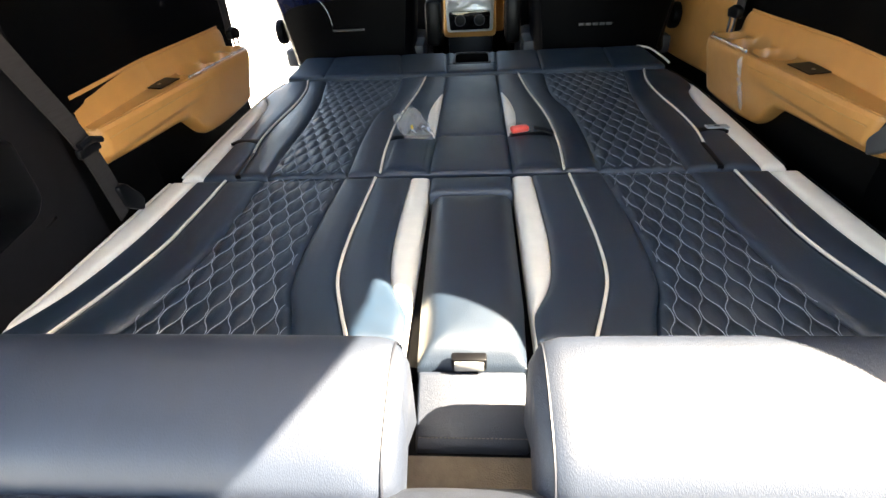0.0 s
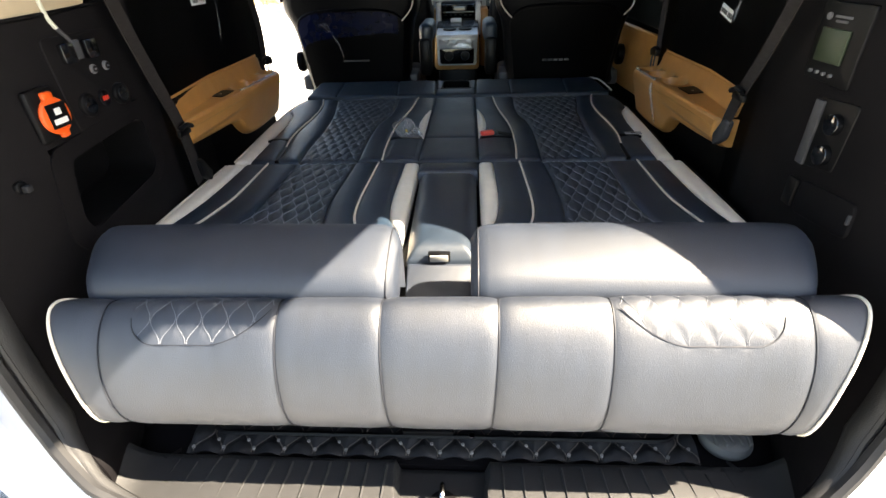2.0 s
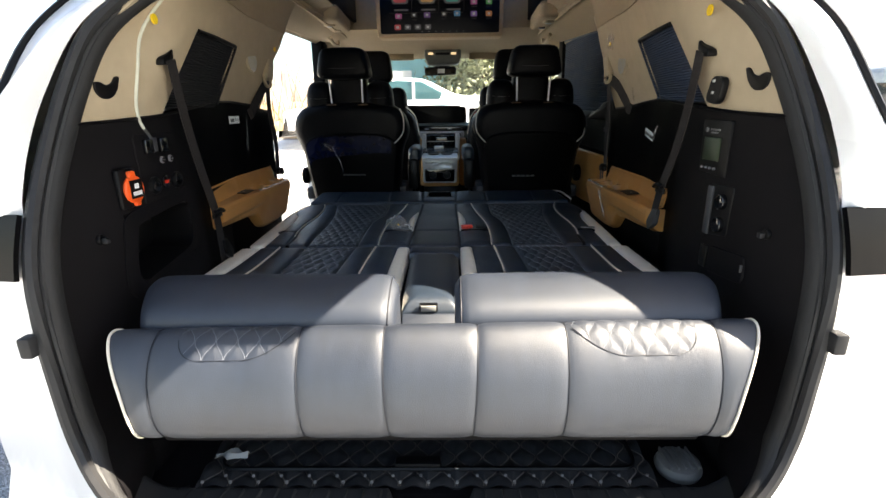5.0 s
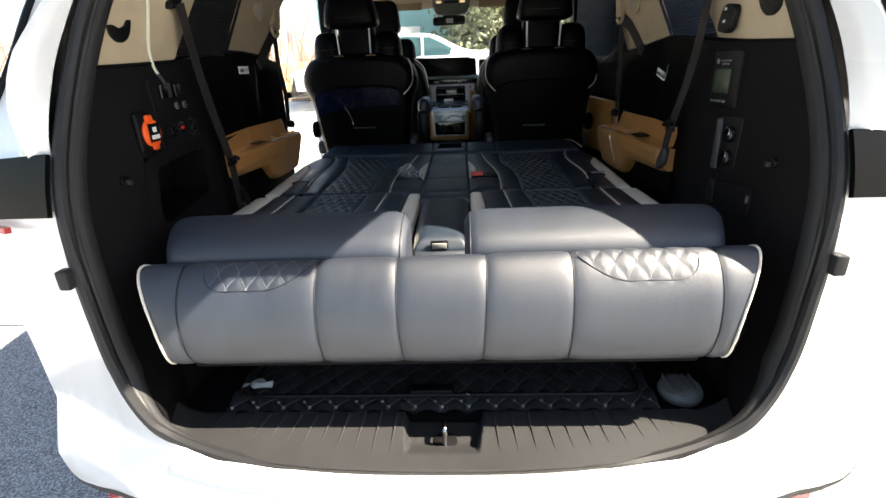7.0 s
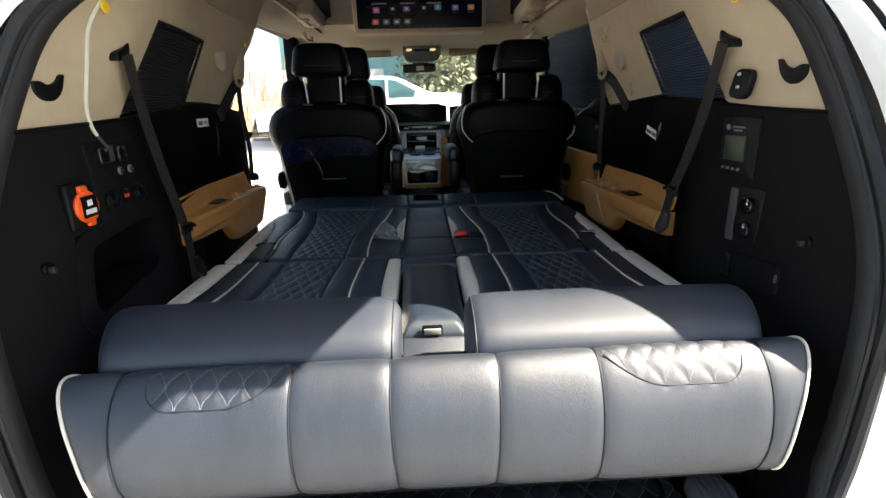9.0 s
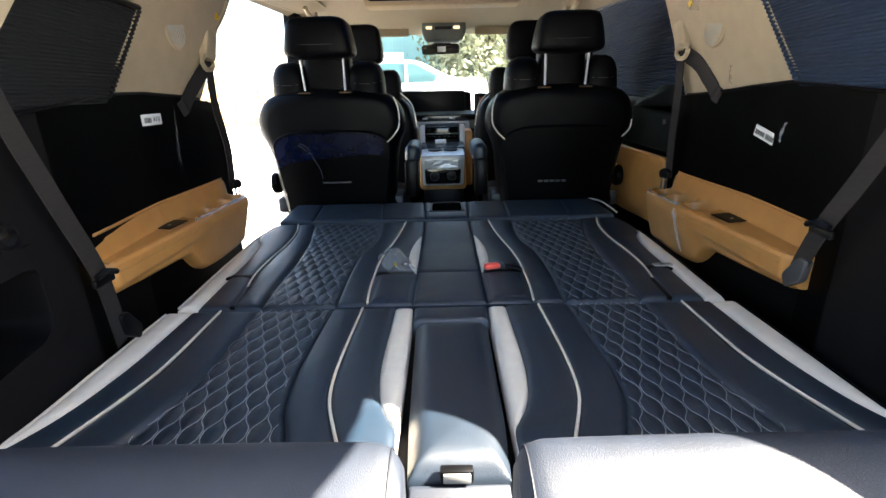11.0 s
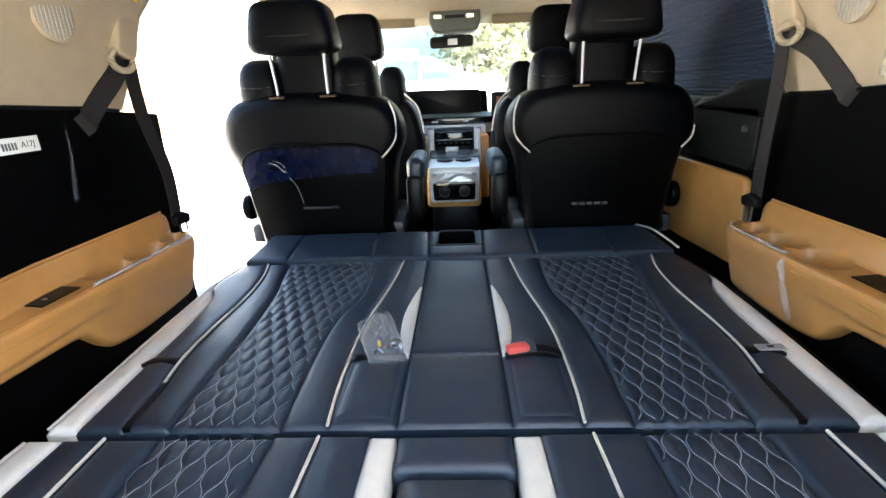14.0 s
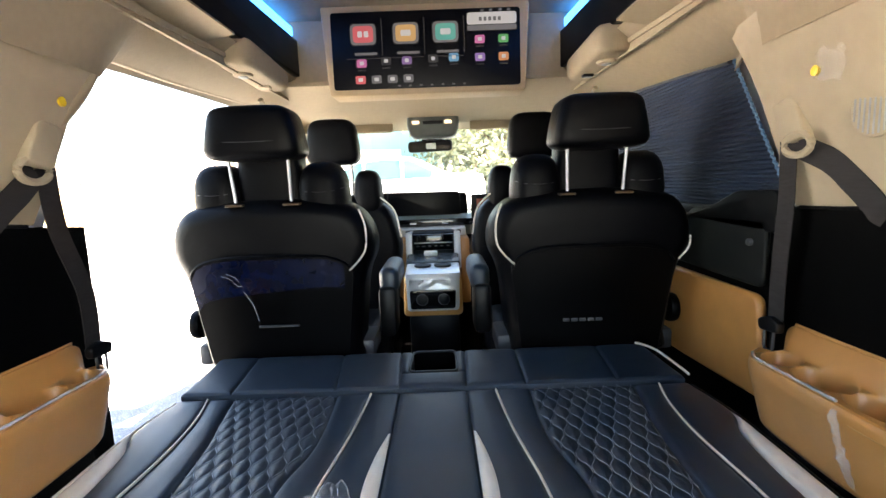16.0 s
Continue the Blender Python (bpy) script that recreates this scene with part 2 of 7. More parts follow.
def prism(outline, a0, a1, axis="y", bevel=0.0, seg=3):
    """A flat outline drawn out along one axis: (x, z) along y, (y, z) along x, (x, y) along z."""
    bm = bmesh.new()
    def put(p, a):
        return {"y": (p[0], a, p[1]), "x": (a, p[0], p[1]), "z": (p[0], p[1], a)}[axis]
    lo = [bm.verts.new(put(p, a0)) for p in outline]
    hi = [bm.verts.new(put(p, a1)) for p in outline]
    bm.faces.new(lo)
    bm.faces.new(hi[::-1])
    rim = []
    for i in range(len(outline)):
        j = (i + 1) % len(outline)
        bm.faces.new((lo[i], hi[i], hi[j], lo[j]))
    bmesh.ops.recalc_face_normals(bm, faces=bm.faces[:])
    if bevel:
        edges = [e for e in bm.edges if (e.verts[0] in lo) == (e.verts[1] in lo)]
        bmesh.ops.bevel(bm, geom=edges, offset=bevel, segments=seg, profile=0.5, affect="EDGES")
    return bm


def rounded(points, r, n=4):
    """A closed outline with its corners rounded."""
    out = []
    for i, p in enumerate(points):
        a, b, c = Vector(points[i - 1]), Vector(p), Vector(points[(i + 1) % len(points)])
        d1, d2 = (a - b), (c - b)
        k = min(r, d1.length * 0.45, d2.length * 0.45)
        s, e = b + d1.normalized() * k, b + d2.normalized() * k
        for j in range(n + 1):
            t = j / n
            out.append(tuple((1 - t) ** 2 * s + 2 * t * (1 - t) * b + t * t * e))
    return out


def smooth_path(points, n=8):
    """A curve through the points."""
    P = [Vector(p) for p in points]
    out = []
    for i in range(len(P) - 1):
        p0, p1, p2, p3 = P[max(0, i - 1)], P[i], P[i + 1], P[min(len(P) - 1, i + 2)]
        for j in range(n):
            t = j / n
            out.append(0.5 * (2 * p1 + (p2 - p0) * t + (2 * p0 - 5 * p1 + 4 * p2 - p3) * t * t + (3 * p1 - p0 - 3 * p2 + p3) * t ** 3))
    out.append(P[-1])
    return out


def tube(points, r, seg=6, bm=None, closed=False):
    bm = bm or bmesh.new()
    P = [Vector(p) for p in points]
    rings = []
    n = len(P)
    for i, p in enumerate(P):
        a, b = P[i - 1] if (i or closed) else p, P[(i + 1) % n] if (i < n - 1 or closed) else p
        d = (b - a).normalized()
        side = d.cross(Vector((0, 0, 1)))
        if side.length < 0.1:
            side = d.cross(Vector((1, 0, 0)))
        side.normalize()
        up = side.cross(d)
        rings.append([bm.verts.new(p + side * (r * math.cos(2 * math.pi * k / seg)) + up * (r * math.sin(2 * math.pi * k / seg))) for k in range(seg)])
    for i in range(n if closed else n - 1):
        A, B = rings[i], rings[(i + 1) % n]
        for k in range(seg):
            bm.faces.new((A[k], A[(k + 1) % seg], B[(k + 1) % seg], B[k]))
    if not closed:
        bm.faces.new(rings[0][::-1])
        bm.faces.new(rings[-1])
    return bm


def grid(rows, closed_u=False):
    """A sheet from rows of points."""
    bm = bmesh.new()
    V = [[bm.verts.new(p) for p in row] for row in rows]
    for i in range(len(V) - 1):
        m = len(V[i])
        for j in range(m if closed_u else m - 1):
            k = (j + 1) % m
            bm.faces.new((V[i][j], V[i][k], V[i + 1][k], V[i + 1][j]))
    return bm


def thicken(bm, t):
    bmesh.ops.recalc_face_normals(bm, faces=bm.faces[:])
    bmesh.ops.solidify(bm, geom=bm.faces[:], thickness=t)
    return bm


def disc(center, r, h, axis="x", seg=24, bevel=0.0):
    c = Vector(center)
    pts = [(math.cos(2 * math.pi * k / seg) * r, math.sin(2 * math.pi * k / seg) * r) for k in range(seg)]
    if axis == "x":
        return prism([(c.y + a, c.z + b) for a, b in pts], c.x - h / 2, c.x + h / 2, "x", bevel, 2)
    if axis == "y":
        return prism([(c.x + a, c.z + b) for a, b in pts], c.y - h / 2, c.y + h / 2, "y", bevel, 2)
    return prism([(c.x + a, c.y + b) for a, b in pts], c.z - h / 2, c.z + h / 2, "z", bevel, 2)


def pillow(x0, x1, y0, y1, z0, z1, e=0.42, taper=0.0, n=24):
    """A soft padded block; taper narrows its top."""
    def pw(v, k):
        return math.copysign(abs(v) ** k, v)
    c = Vector(((x0 + x1) / 2, (y0 + y1) / 2, (z0 + z1) / 2))
    rows = []
    for i in range(n // 2 + 1):
        la = -math.pi / 2 + math.pi * i / (n // 2)
        row = []
        for j in range(n):
            lo = 2 * math.pi * j / n
            r = pw(max(math.cos(la), 0.02), e)
            z = pw(math.sin(la), e)
            row.append(c + Vector((r * pw(math.cos(lo), e) * (x1 - x0) / 2 * (1 - taper * z), r * pw(math.sin(lo), e) * (y1 - y0) / 2, z * (z1 - z0) / 2)))
        rows.append(row)
    bm = grid(rows, True)
    bm.verts.ensure_lookup_table()
    bm.faces.new([bm.verts[k] for k in range(n)][::-1])
    bm.faces.new([bm.verts[(n // 2) * n + k] for k in range(n)])
    return bm


def ribbon(points, width_dir, w, t):
    """A flat strap along a path."""
    P = [Vector(p) for p in points]
    d = Vector(width_dir).normalized() * (w / 2)
    bm = grid([[p - d, p + d] for p in P])
    return thicken(bm, t)


def line_at(pairs, y):
    ys = [p[0] for p in pairs]
    return float(np.interp(y, ys, [p[1] for p in pairs]))


def leafy(center, size, count, leaf, seed):
    """Many small leaves in an uneven cloud."""
    rng = random.Random(seed)
    bm = bmesh.new()
    lobes = [(Vector((rng.uniform(-1, 1) * size[0], rng.uniform(-1, 1) * size[1], rng.uniform(0.0, 1) * size[2])), rng.uniform(0.25, 0.55)) for _ in range(14)]
    for _ in range(count):
        c, k = rng.choice(lobes)
        p = Vector(center) + c + Vector((rng.gauss(0, size[0] * k * 0.6), rng.gauss(0, size[1] * k * 0.6), rng.gauss(0, size[2] * k * 0.6)))
        p.z = max(p.z, center[2] - 0.05)
        a, b = Vector((rng.gauss(0, 1), rng.gauss(0, 1), rng.gauss(0, 1))).normalized(), Vector((rng.gauss(0, 1), rng.gauss(0, 1), rng.gauss(0, 1)))
        b = a.cross(b).normalized()
        s = leaf * rng.uniform(0.6, 1.4)
        v = [bm.verts.new(p + a * s), bm.verts.new(p + b * s * 0.45), bm.verts.new(p - a * s), bm.verts.new(p - b * s * 0.45)]
        bm.faces.new(v)
    return bm

# ---- setting: ground and distance ----
def ground_z(x, y):
    return -0.08 + 0.75 * max(0.0, min(1.0, (y - 5.0) / 8.0)) ** 1.3


xs = [-400, -120, -40, -20, -10, -6, -3, -1.5, 0, 1.5, 3, 6, 10, 20, 40, 120, 400]
ys = [-400, -120, -40, -12, -4, 0, 3, 5, 6, 7, 8, 9, 10, 11, 12, 13, 16, 25, 60, 160, 400]
tagged(part("ground", grid([[(x, y, ground_z(x, y)) for x in xs] for y in ys]), ASPHALT),
       "grey rough asphalt ground of the parking place", "ground", kind="structure")
rows = [[(x, y, ground_z(x, y) + 0.012 - (0.05 if x in (-16, -2.3) else 0)) for x in (-16, -15.9, -9, -5, -2.4, -2.3)] for y in (2.6, 3.4, 5, 6, 7, 8, 9, 10, 11, 12, 12.5)]
tagged(part("pavement", grid(rows), CONCRETE), "sunlit pale concrete paving beside the van", "paving", kind="structure")

# ---- the van's body ----
CX = 0.012
RIM = [(0, 0.612), (0.16, 0.613), (0.32, 0.617), (0.46, 0.626), (0.57, 0.65), (0.64, 0.70), (0.685, 0.78), (0.703, 0.9), (0.712, 1.0), (0.717, 1.13),
       (0.718, 1.28), (0.703, 1.42), (0.668, 1.55), (0.59, 1.65), (0.47, 1.71), (0.25, 1.735), (0, 1.74)]
OUT = [(0, 0.555), (0.25, 0.553), (0.5, 0.541), (0.68, 0.506), (0.80, 0.470), (0.878, 0.464), (0.915, 0.52), (0.948, 0.64), (0.962, 0.77), (1.0, 0.95),
       (0.985, 1.2), (0.90, 1.36), (0.84, 1.55), (0.76, 1.72), (0.6, 1.85), (0.32, 1.9), (0, 1.9)]


def rear_y(x, z):
    h = z - 1.13
    ax = abs(x)
    bow = 0.33 * (ax / 0.97) ** 2.6 if ax < 0.72 else 0.1522 + 0.44 * (ax - 0.72)
    return 0.75 + bow + 0.3 * (math.sqrt(h * h + 0.01) + h) + 0.40 * (math.sqrt((z - 1.55) ** 2 + 0.0025) + z - 1.55) - 0.06 * max(0.0, min(1.0, (0.62 - z) / 0.1))


def full_loop(half):
    right = smooth_path([(x, 0, z) for x, z in half], 6)
    left = [Vector((-p.x, 0, p.z)) for p in right[1:-1]][::-1]
    return right + left


rim_loop, out_loop = full_loop(RIM), full_loop(OUT)


def body_ring(f, y=None, push=0.0):
    ring = []
    for a, b in zip(rim_loop, out_loop):
        p = a.lerp(b, f)
        # bulge: pillar swelled rearward so it shades the starboard cushion's outer end
        bulge = line_at([(1.195, 0), (1.215, 0.038), (1.25, 0.062), (1.29, 0.086), (1.35, 0.104), (1.39, 0.104), (1.45, 0.082), (1.52, 0.058), (1.7, 0)], p.z) * math.sin(math.pi * min(1.0, f * 3.0)) if f < 0.333 else 0.0
        ring.append(Vector((p.x + CX, (rear_y(p.x, p.z) if y is None else y) + push - bulge, p.z)))
    return ring


van = thing("van_body", "white tall-roofed people carrier with its tailgate open", "van")
part("rear_shell", thicken(grid([body_ring(0.025), body_ring(0.06), body_ring(0.1), body_ring(0.17), body_ring(0.25), body_ring(0.33), body_ring(0.45), body_ring(0.65), body_ring(0.82), body_ring(0.94), body_ring(1)], True), 0.004), PAINT, van, "glossy white painted rear panels")


def side_skin(side, y1, z1=9.0, ys=None):
    half = [p for p in out_loop[:len(out_loop) // 2 + 1]]
    rows = []
    for p in half[24:86]:
        if p.z > z1:
            continue
        y0 = rear_y(p.x, p.z)
        rows.append([Vector((side * p.x + CX, y0 + (y1 - y0) * k / 6, p.z)) for k in range(7)])
    return thicken(grid(rows), 0.004)


part("side_panel", side_skin(-1, 2.40), PAINT, van)
part("side_panel", side_skin(1, 2.40), PAINT, van)
# Unseen panel added to block sun leaking in over the sliding door.
part("sun_blocker", box(0.868, 0.880, 1.95, 3.75, 1.34, 1.905, 0.004), PAINT, van, "unseen white panel keeping sun off the bed step")
part("door_skin", side_skin(1, 5.2, 1.25), PAINT, van)
# roof; unseen rear spoiler outline drawn to cut the sunlight on the cushions
ROOF_EDGE = [(0.838, 0.578), (0.882, 0.592), (1.052, 0.656), (1.10, 0.688), (1.20, 0.705), (1.40, 0.715), (1.7, 0.74), (2.2, 0.86), (3.6, 0.88), (4.1, 0.75)]
rows = []
for y in (0.838, 0.850, 0.882, 0.94, 1.0, 1.052, 1.12, 1.20, 1.3, 1.5, 1.7, 1.9, 2.4, 3.0, 3.4, 3.7, 3.95, 4.1):
    w = line_at(ROOF_EDGE, y)
    zc = line_at([(0.85, 1.90), (1.3, 1.92), (1.5, 1.98), (1.8, 2.16), (3.3, 2.16), (3.7, 1.98), (4.1, 1.80)], y)
    ze = line_at([(0.76, 1.90), (1.3, 1.90), (3.7, 1.88), (4.1, 1.78)], y)
    rows.append([Vector((CX + w * u, y - 0.06 * max(0.0, min(1.0, (0.40 - abs(w * u)) / 0.10)) * max(0.0, min(1.0, (0.95 - y) / 0.10)), ze + (zc - ze) * (1 - abs(u) ** 4))) for u in (-1, -0.97, -0.9, -0.8, -0.7, -0.6, -0.5, -0.25, 0, 0.25, 0.5, 0.6, 0.7, 0.8, 0.9, 0.97, 1)])
part("roof", thicken(grid(rows), 0.012), PAINT, van)
# lower bumper: dark edge band over a recessed valance
def bumper_z(x):
    return line_at([(0, 0.555), (0.25, 0.553), (0.5, 0.541), (0.68, 0.506), (0.80, 0.470), (0.878, 0.464), (0.905, 0.49)], abs(x))


edge = [Vector((x + CX, rear_y(x, bumper_z(x)), bumper_z(x))) for x in np.linspace(-0.905, 0.905, 90)]
part("bumper_strip", thicken(grid([[p + Vector((0, dy, dz)) for p in edge] for dy, dz in ((0.000, 0.002), (0.002, -0.018), (0.012, -0.030), (0.050, -0.032))]), 0.004), RINGTRIM, van, "dark grey bumper edge band")
edge = [Vector((x + CX, rear_y(x, 0.52), bumper_z(x))) for x in np.linspace(-0.83, 0.83, 60)]
part("valance", thicken(grid([[p + Vector((0, dy, dz)) for p in edge] for dy, dz in ((0.045, -0.026), (0.042, -0.09), (0.060, -0.17), (0.110, -0.25), (0.20, -0.27))]), 0.006), PAINT, van, "white lower bumper valance")
# tail lamps, bumper reflectors, rubber stops
for s in (-1, 1):
    rows = []
    for x in np.linspace(0.716, 0.990, 12):
        rows.append([Vector((s * x + CX, rear_y(x, z) - 0.012, z)) for z in np.linspace(1.096 - 0.12 * (x - 0.72), 1.206 - 0.10 * (x - 0.72), 6)])
    lamp = part("tail_lamp", thicken(grid(rows), 0.008), LAMPBLACK, van, "smoked dark tail lamp")
    rows = [[Vector((s * x + CX, rear_y(x, z) - 0.016, z)) for z in np.linspace(1.052, 1.064, 3)] for x in np.linspace(0.86, 0.985, 8)]
    part("lamp_strip", thicken(grid(rows), 0.012), TAILRED, lamp, "thin red light strip")
    rows = [[Vector((s * x + CX, rear_y(x, 0.52) + 0.030, bumper_z(x) + dz)) for dz in (-0.075, -0.058, -0.044)] for x in np.linspace(0.64, 0.80, 12)]
    part("reflector", thicken(grid(rows), 0.008), TAILRED, van, "red bumper reflector")
    part("rubber_stop", box(s * 0.716 + CX - 0.012, s * 0.716 + CX + 0.012, 0.882, 0.91, 0.958, 0.998, 0.005), RUBBER, van)
    part("pillar_molding", tube(smooth_path([(s * 0.985 + CX, rear_y(0.985, 1.2) - 0.004, 1.2), (s * 0.90 + CX, rear_y(0.9, 1.36) - 0.004, 1.36), (s * 0.84 + CX, rear_y(0.84, 1.55) - 0.004, 1.55), (s * 0.76 + CX, rear_y(0.76, 1.72) - 0.004, 1.72)]), 0.008), BLACK, van)
    part("quarter_glass", prism([(1.30, 1.25), (2.40, 1.27), (2.40, 1.7), (1.62, 1.7)], s * 0.9 + CX - 0.01, s * 0.9 + CX + 0.01, "x"), DARKGLASS, van)


def inset_ring(d, push, loop=None):
    """The rim drawn inwards by d and pushed forward."""
    ring = []
    L = rim_loop
    c = Vector((0, 0, 1.17))
    n = len(L)
    for i, p in enumerate(L):
        t = L[(i + 1) % n] - L[i - 1]
        nrm = Vector((-t.z, 0, t.x)).normalized()
        k = 0.25 + 0.75 * max(0.0, min(1.0, (p.z - 0.63) / 0.12))
        q = p + nrm * d * k
        dive = max(0.0, min(1.0, (0.66 - p.z) / 0.04))
        ring.append(Vector((q.x + CX, rear_y(p.x, p.z) + push * k + 0.024 * dive, q.z - 0.014 * dive)))
    return ring


part("weather_seal", tube(inset_ring(0.007, 0.004), 0.012, 8, closed=True), RUBBER, van, "black rubber weather seal")
part("seal_lip", tube(inset_ring(0.018, 0.016), 0.005, 6, closed=True), RUBBER, van)
tagged(part("opening_trim", thicken(grid([inset_ring(0.002, 0.010), inset_ring(0.010, 0.014), inset_ring(0.016, 0.020), inset_ring(0.019, 0.019), inset_ring(0.0235, 0.024), inset_ring(0.0265, 0.034), inset_ring(0.025, 0.044), inset_ring(0.018, 0.050)], True), 0.004), RINGTRIM),
       "charcoal plastic trim round the tailgate opening", "trim", kind="structure")

# ---- side walls inside ----
def wall_w(y):
    return line_at([(0.9, 0.668), (1.1, 0.668), (1.35, 0.668), (1.6, 0.695), (1.85, 0.735), (2.2, 0.748), (2.45, 0.772), (3.6, 0.80), (4.6, 0.76)], y)


def ring_x(z):
    z = max(z, 0.68)
    return line_at([(p[1], p[0]) for p in RIM[3:14]], z) - 0.021


def wall_x(side, y, z):
    z0 = 1.37
    w = wall_w(y) - (0.34 * (z - z0) if z > z0 else 0) * (1.0 if y < 2.3 else max(0.15, 1 - (y - 2.3) * 3))
    k = max(0.0, min(1.0, (y - rear_y(0.7, z) - 0.02) / 0.22))
    k = k * k * (3 - 2 * k)
    return side * (ring_x(z) * (1 - k) + w * k) + CX


def start_y(z):
    z = max(z, 0.68)
    return rear_y(ring_x(z) + 0.021, z) + 0.026


WALL_T = 0.05
SHEAR = [(1.0, 0.72), (1.3, 0.62), (1.62, 0.55), (1.9, 0.45), (2.1, 0.22), (2.3, 0.12)]


BELT_LINE = {-1: [(1.0, 1.351), (1.19, 1.360), (1.36, 1.369), (1.60, 1.392), (1.72, 1.405), (1.90, 1.406), (2.01, 1.400), (2.10, 1.396), (2.20, 1.386), (2.4, 1.37)],
             1: [(1.0, 1.351), (1.22, 1.360), (1.36, 1.370), (1.60, 1.386), (1.75, 1.396), (1.90, 1.388), (2.01, 1.378), (2.15, 1.368), (2.4, 1.36)]}


def belt_line(side, y, z):
    """The joint of beige and charcoal rises towards the middle of the van."""
    return z + (line_at(BELT_LINE[side], y) - 1.37) * max(0.0, 1 - abs(z - 1.37) / 0.16)


def side_wall(side, z0, z1, nz, ycols, shear, hole=None, first=True):
    rows = []
    bm = bmesh.new()
    V = []
    for i in range(nz + 1):
        z = z0 + (z1 - z0) * i / nz
        row = []
        for j, yc in enumerate(ycols):
            y = start_y(z) if j == 0 and first else max(start_y(z) + 0.004 * j, yc + shear * (line_at(SHEAR, yc) * (z - 1.37) + 4.0 * max(0.0, z - 1.58) ** 2 * max(0.0, min(1.0, (yc - 1.9) / 0.2))))
            row.append(bm.verts.new((wall_x(side, y, z), y, belt_line(side, y, z))))
        V.append(row)
    for i in range(nz):
        for j in range(len(ycols) - 1):
            zc = z0 + (z1 - z0) * (i + 0.5) / nz
            if hole and hole(j, zc):
                continue
            f = (V[i][j], V[i][j + 1], V[i + 1][j + 1], V[i + 1][j])
            bm.faces.new(f if side < 0 else f[::-1])
    bm.normal_update()
    bmesh.ops.solidify(bm, geom=bm.faces[:], thickness=WALL_T)
    return bm


low_cols = [1.0, 1.025] + [1.05 + 0.045 * k for k in range(30)]
for s, nm in ((-1, "wall_left"), (1, "wall_right")):
    hole = None
    if s < 0:
        hole = lambda j, z: 1.14 < (low_cols[j] + low_cols[j + 1]) / 2 < 1.42 and 0.995 < z < 1.155
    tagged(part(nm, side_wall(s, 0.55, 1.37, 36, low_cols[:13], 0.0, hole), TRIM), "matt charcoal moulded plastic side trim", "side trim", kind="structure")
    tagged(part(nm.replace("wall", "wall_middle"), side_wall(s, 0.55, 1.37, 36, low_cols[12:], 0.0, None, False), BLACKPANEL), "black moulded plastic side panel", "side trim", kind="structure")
# storage pocket behind the cut-out in the near trim
pocket = thing("storage_pocket", "black recessed storage pocket in the charcoal side trim", "pocket", at=(-0.66, 1.28, 1.0))
PO = rounded([(1.170, 1.136), (1.378, 1.152), (1.402, 1.140), (1.400, 1.050), (1.375, 1.030), (1.160, 1.002), (1.146, 1.030)], 0.022, 6)
BIG = [(1.278 + (y - 1.278) * 1.32, 1.070 + (z - 1.070) * 1.42) for y, z in PO]
part("surround", thicken(grid([[Vector((wall_x(-1, y, z) + 0.0015, y, z)) for y, z in loop] for loop in (BIG, [tuple(Vector(p).lerp(Vector(q), 0.5)) for p, q in zip(BIG, PO)], PO)], True), 0.004), TRIM, pocket)
rim_pts = [Vector((wall_x(-1, y, z) + 0.003, y, z)) for y, z in PO]
bm = grid([rim_pts, [p + Vector((-0.03, 0, 0)) for p in rim_pts], [Vector((-0.76, 1.278 + (p.y - 1.278) * 0.93, 1.07 + (p.z - 1.07) * 0.93)) for p in rim_pts]], True)
bm.verts.ensure_lookup_table()
bm.faces.new([bm.verts[2 * len(PO) + k] for k in range(len(PO))])
part("liner", bm, BLACK, pocket, "black pocket liner")
up_cols = [1.0, 1.10, 1.13, 1.16, 1.19, 1.22, 1.26, 1.30, 1.345, 1.42, 1.50, 1.58, 1.650, 1.71, 1.78, 1.87, 1.96, 2.05, 2.13, 2.205]
for s, nm in ((-1, "pillar_trim_left"), (1, "pillar_trim_right")):
    hole = lambda j, z: 8 <= j < 13 and 1.37 < z < 1.578
    cols = up_cols if s < 0 else up_cols[:-2] + [2.17, 2.285]
    tagged(part(nm, side_wall(s, 1.374, 1.74, 18, cols, 1.0, hole), BEIGE), "beige upper pillar trim", "pillar trim", kind="structure")
    # quarter window with its pleated shade
    rows = []
    n = 64
    for i in range(n + 1):
        z = 1.385 + 0.20 * i / n
        rows.append([Vector((wall_x(s, y, z) + s * (0.007 + (0.0030 if i % 2 else 0)), y, z)) for y in np.linspace(1.325 + 0.62 * (z - 1.37), 1.716 + 0.525 * (z - 1.37), 8)])
    # One pleated fabric for both windows; the port copy is toned darker.
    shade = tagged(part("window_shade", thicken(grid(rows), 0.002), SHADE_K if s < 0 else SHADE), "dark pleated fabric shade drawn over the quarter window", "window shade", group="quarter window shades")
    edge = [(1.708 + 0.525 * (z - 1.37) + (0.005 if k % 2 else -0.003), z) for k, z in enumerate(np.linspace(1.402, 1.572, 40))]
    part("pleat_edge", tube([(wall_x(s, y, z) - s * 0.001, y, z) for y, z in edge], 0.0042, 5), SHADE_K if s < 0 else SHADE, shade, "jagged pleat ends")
    rail = part("rail", tube([(wall_x(s, y, 1.578) - s * 0.002, y, 1.578) for y in (1.475, 1.60, 1.70, 1.81)], 0.006), BLACK, shade)

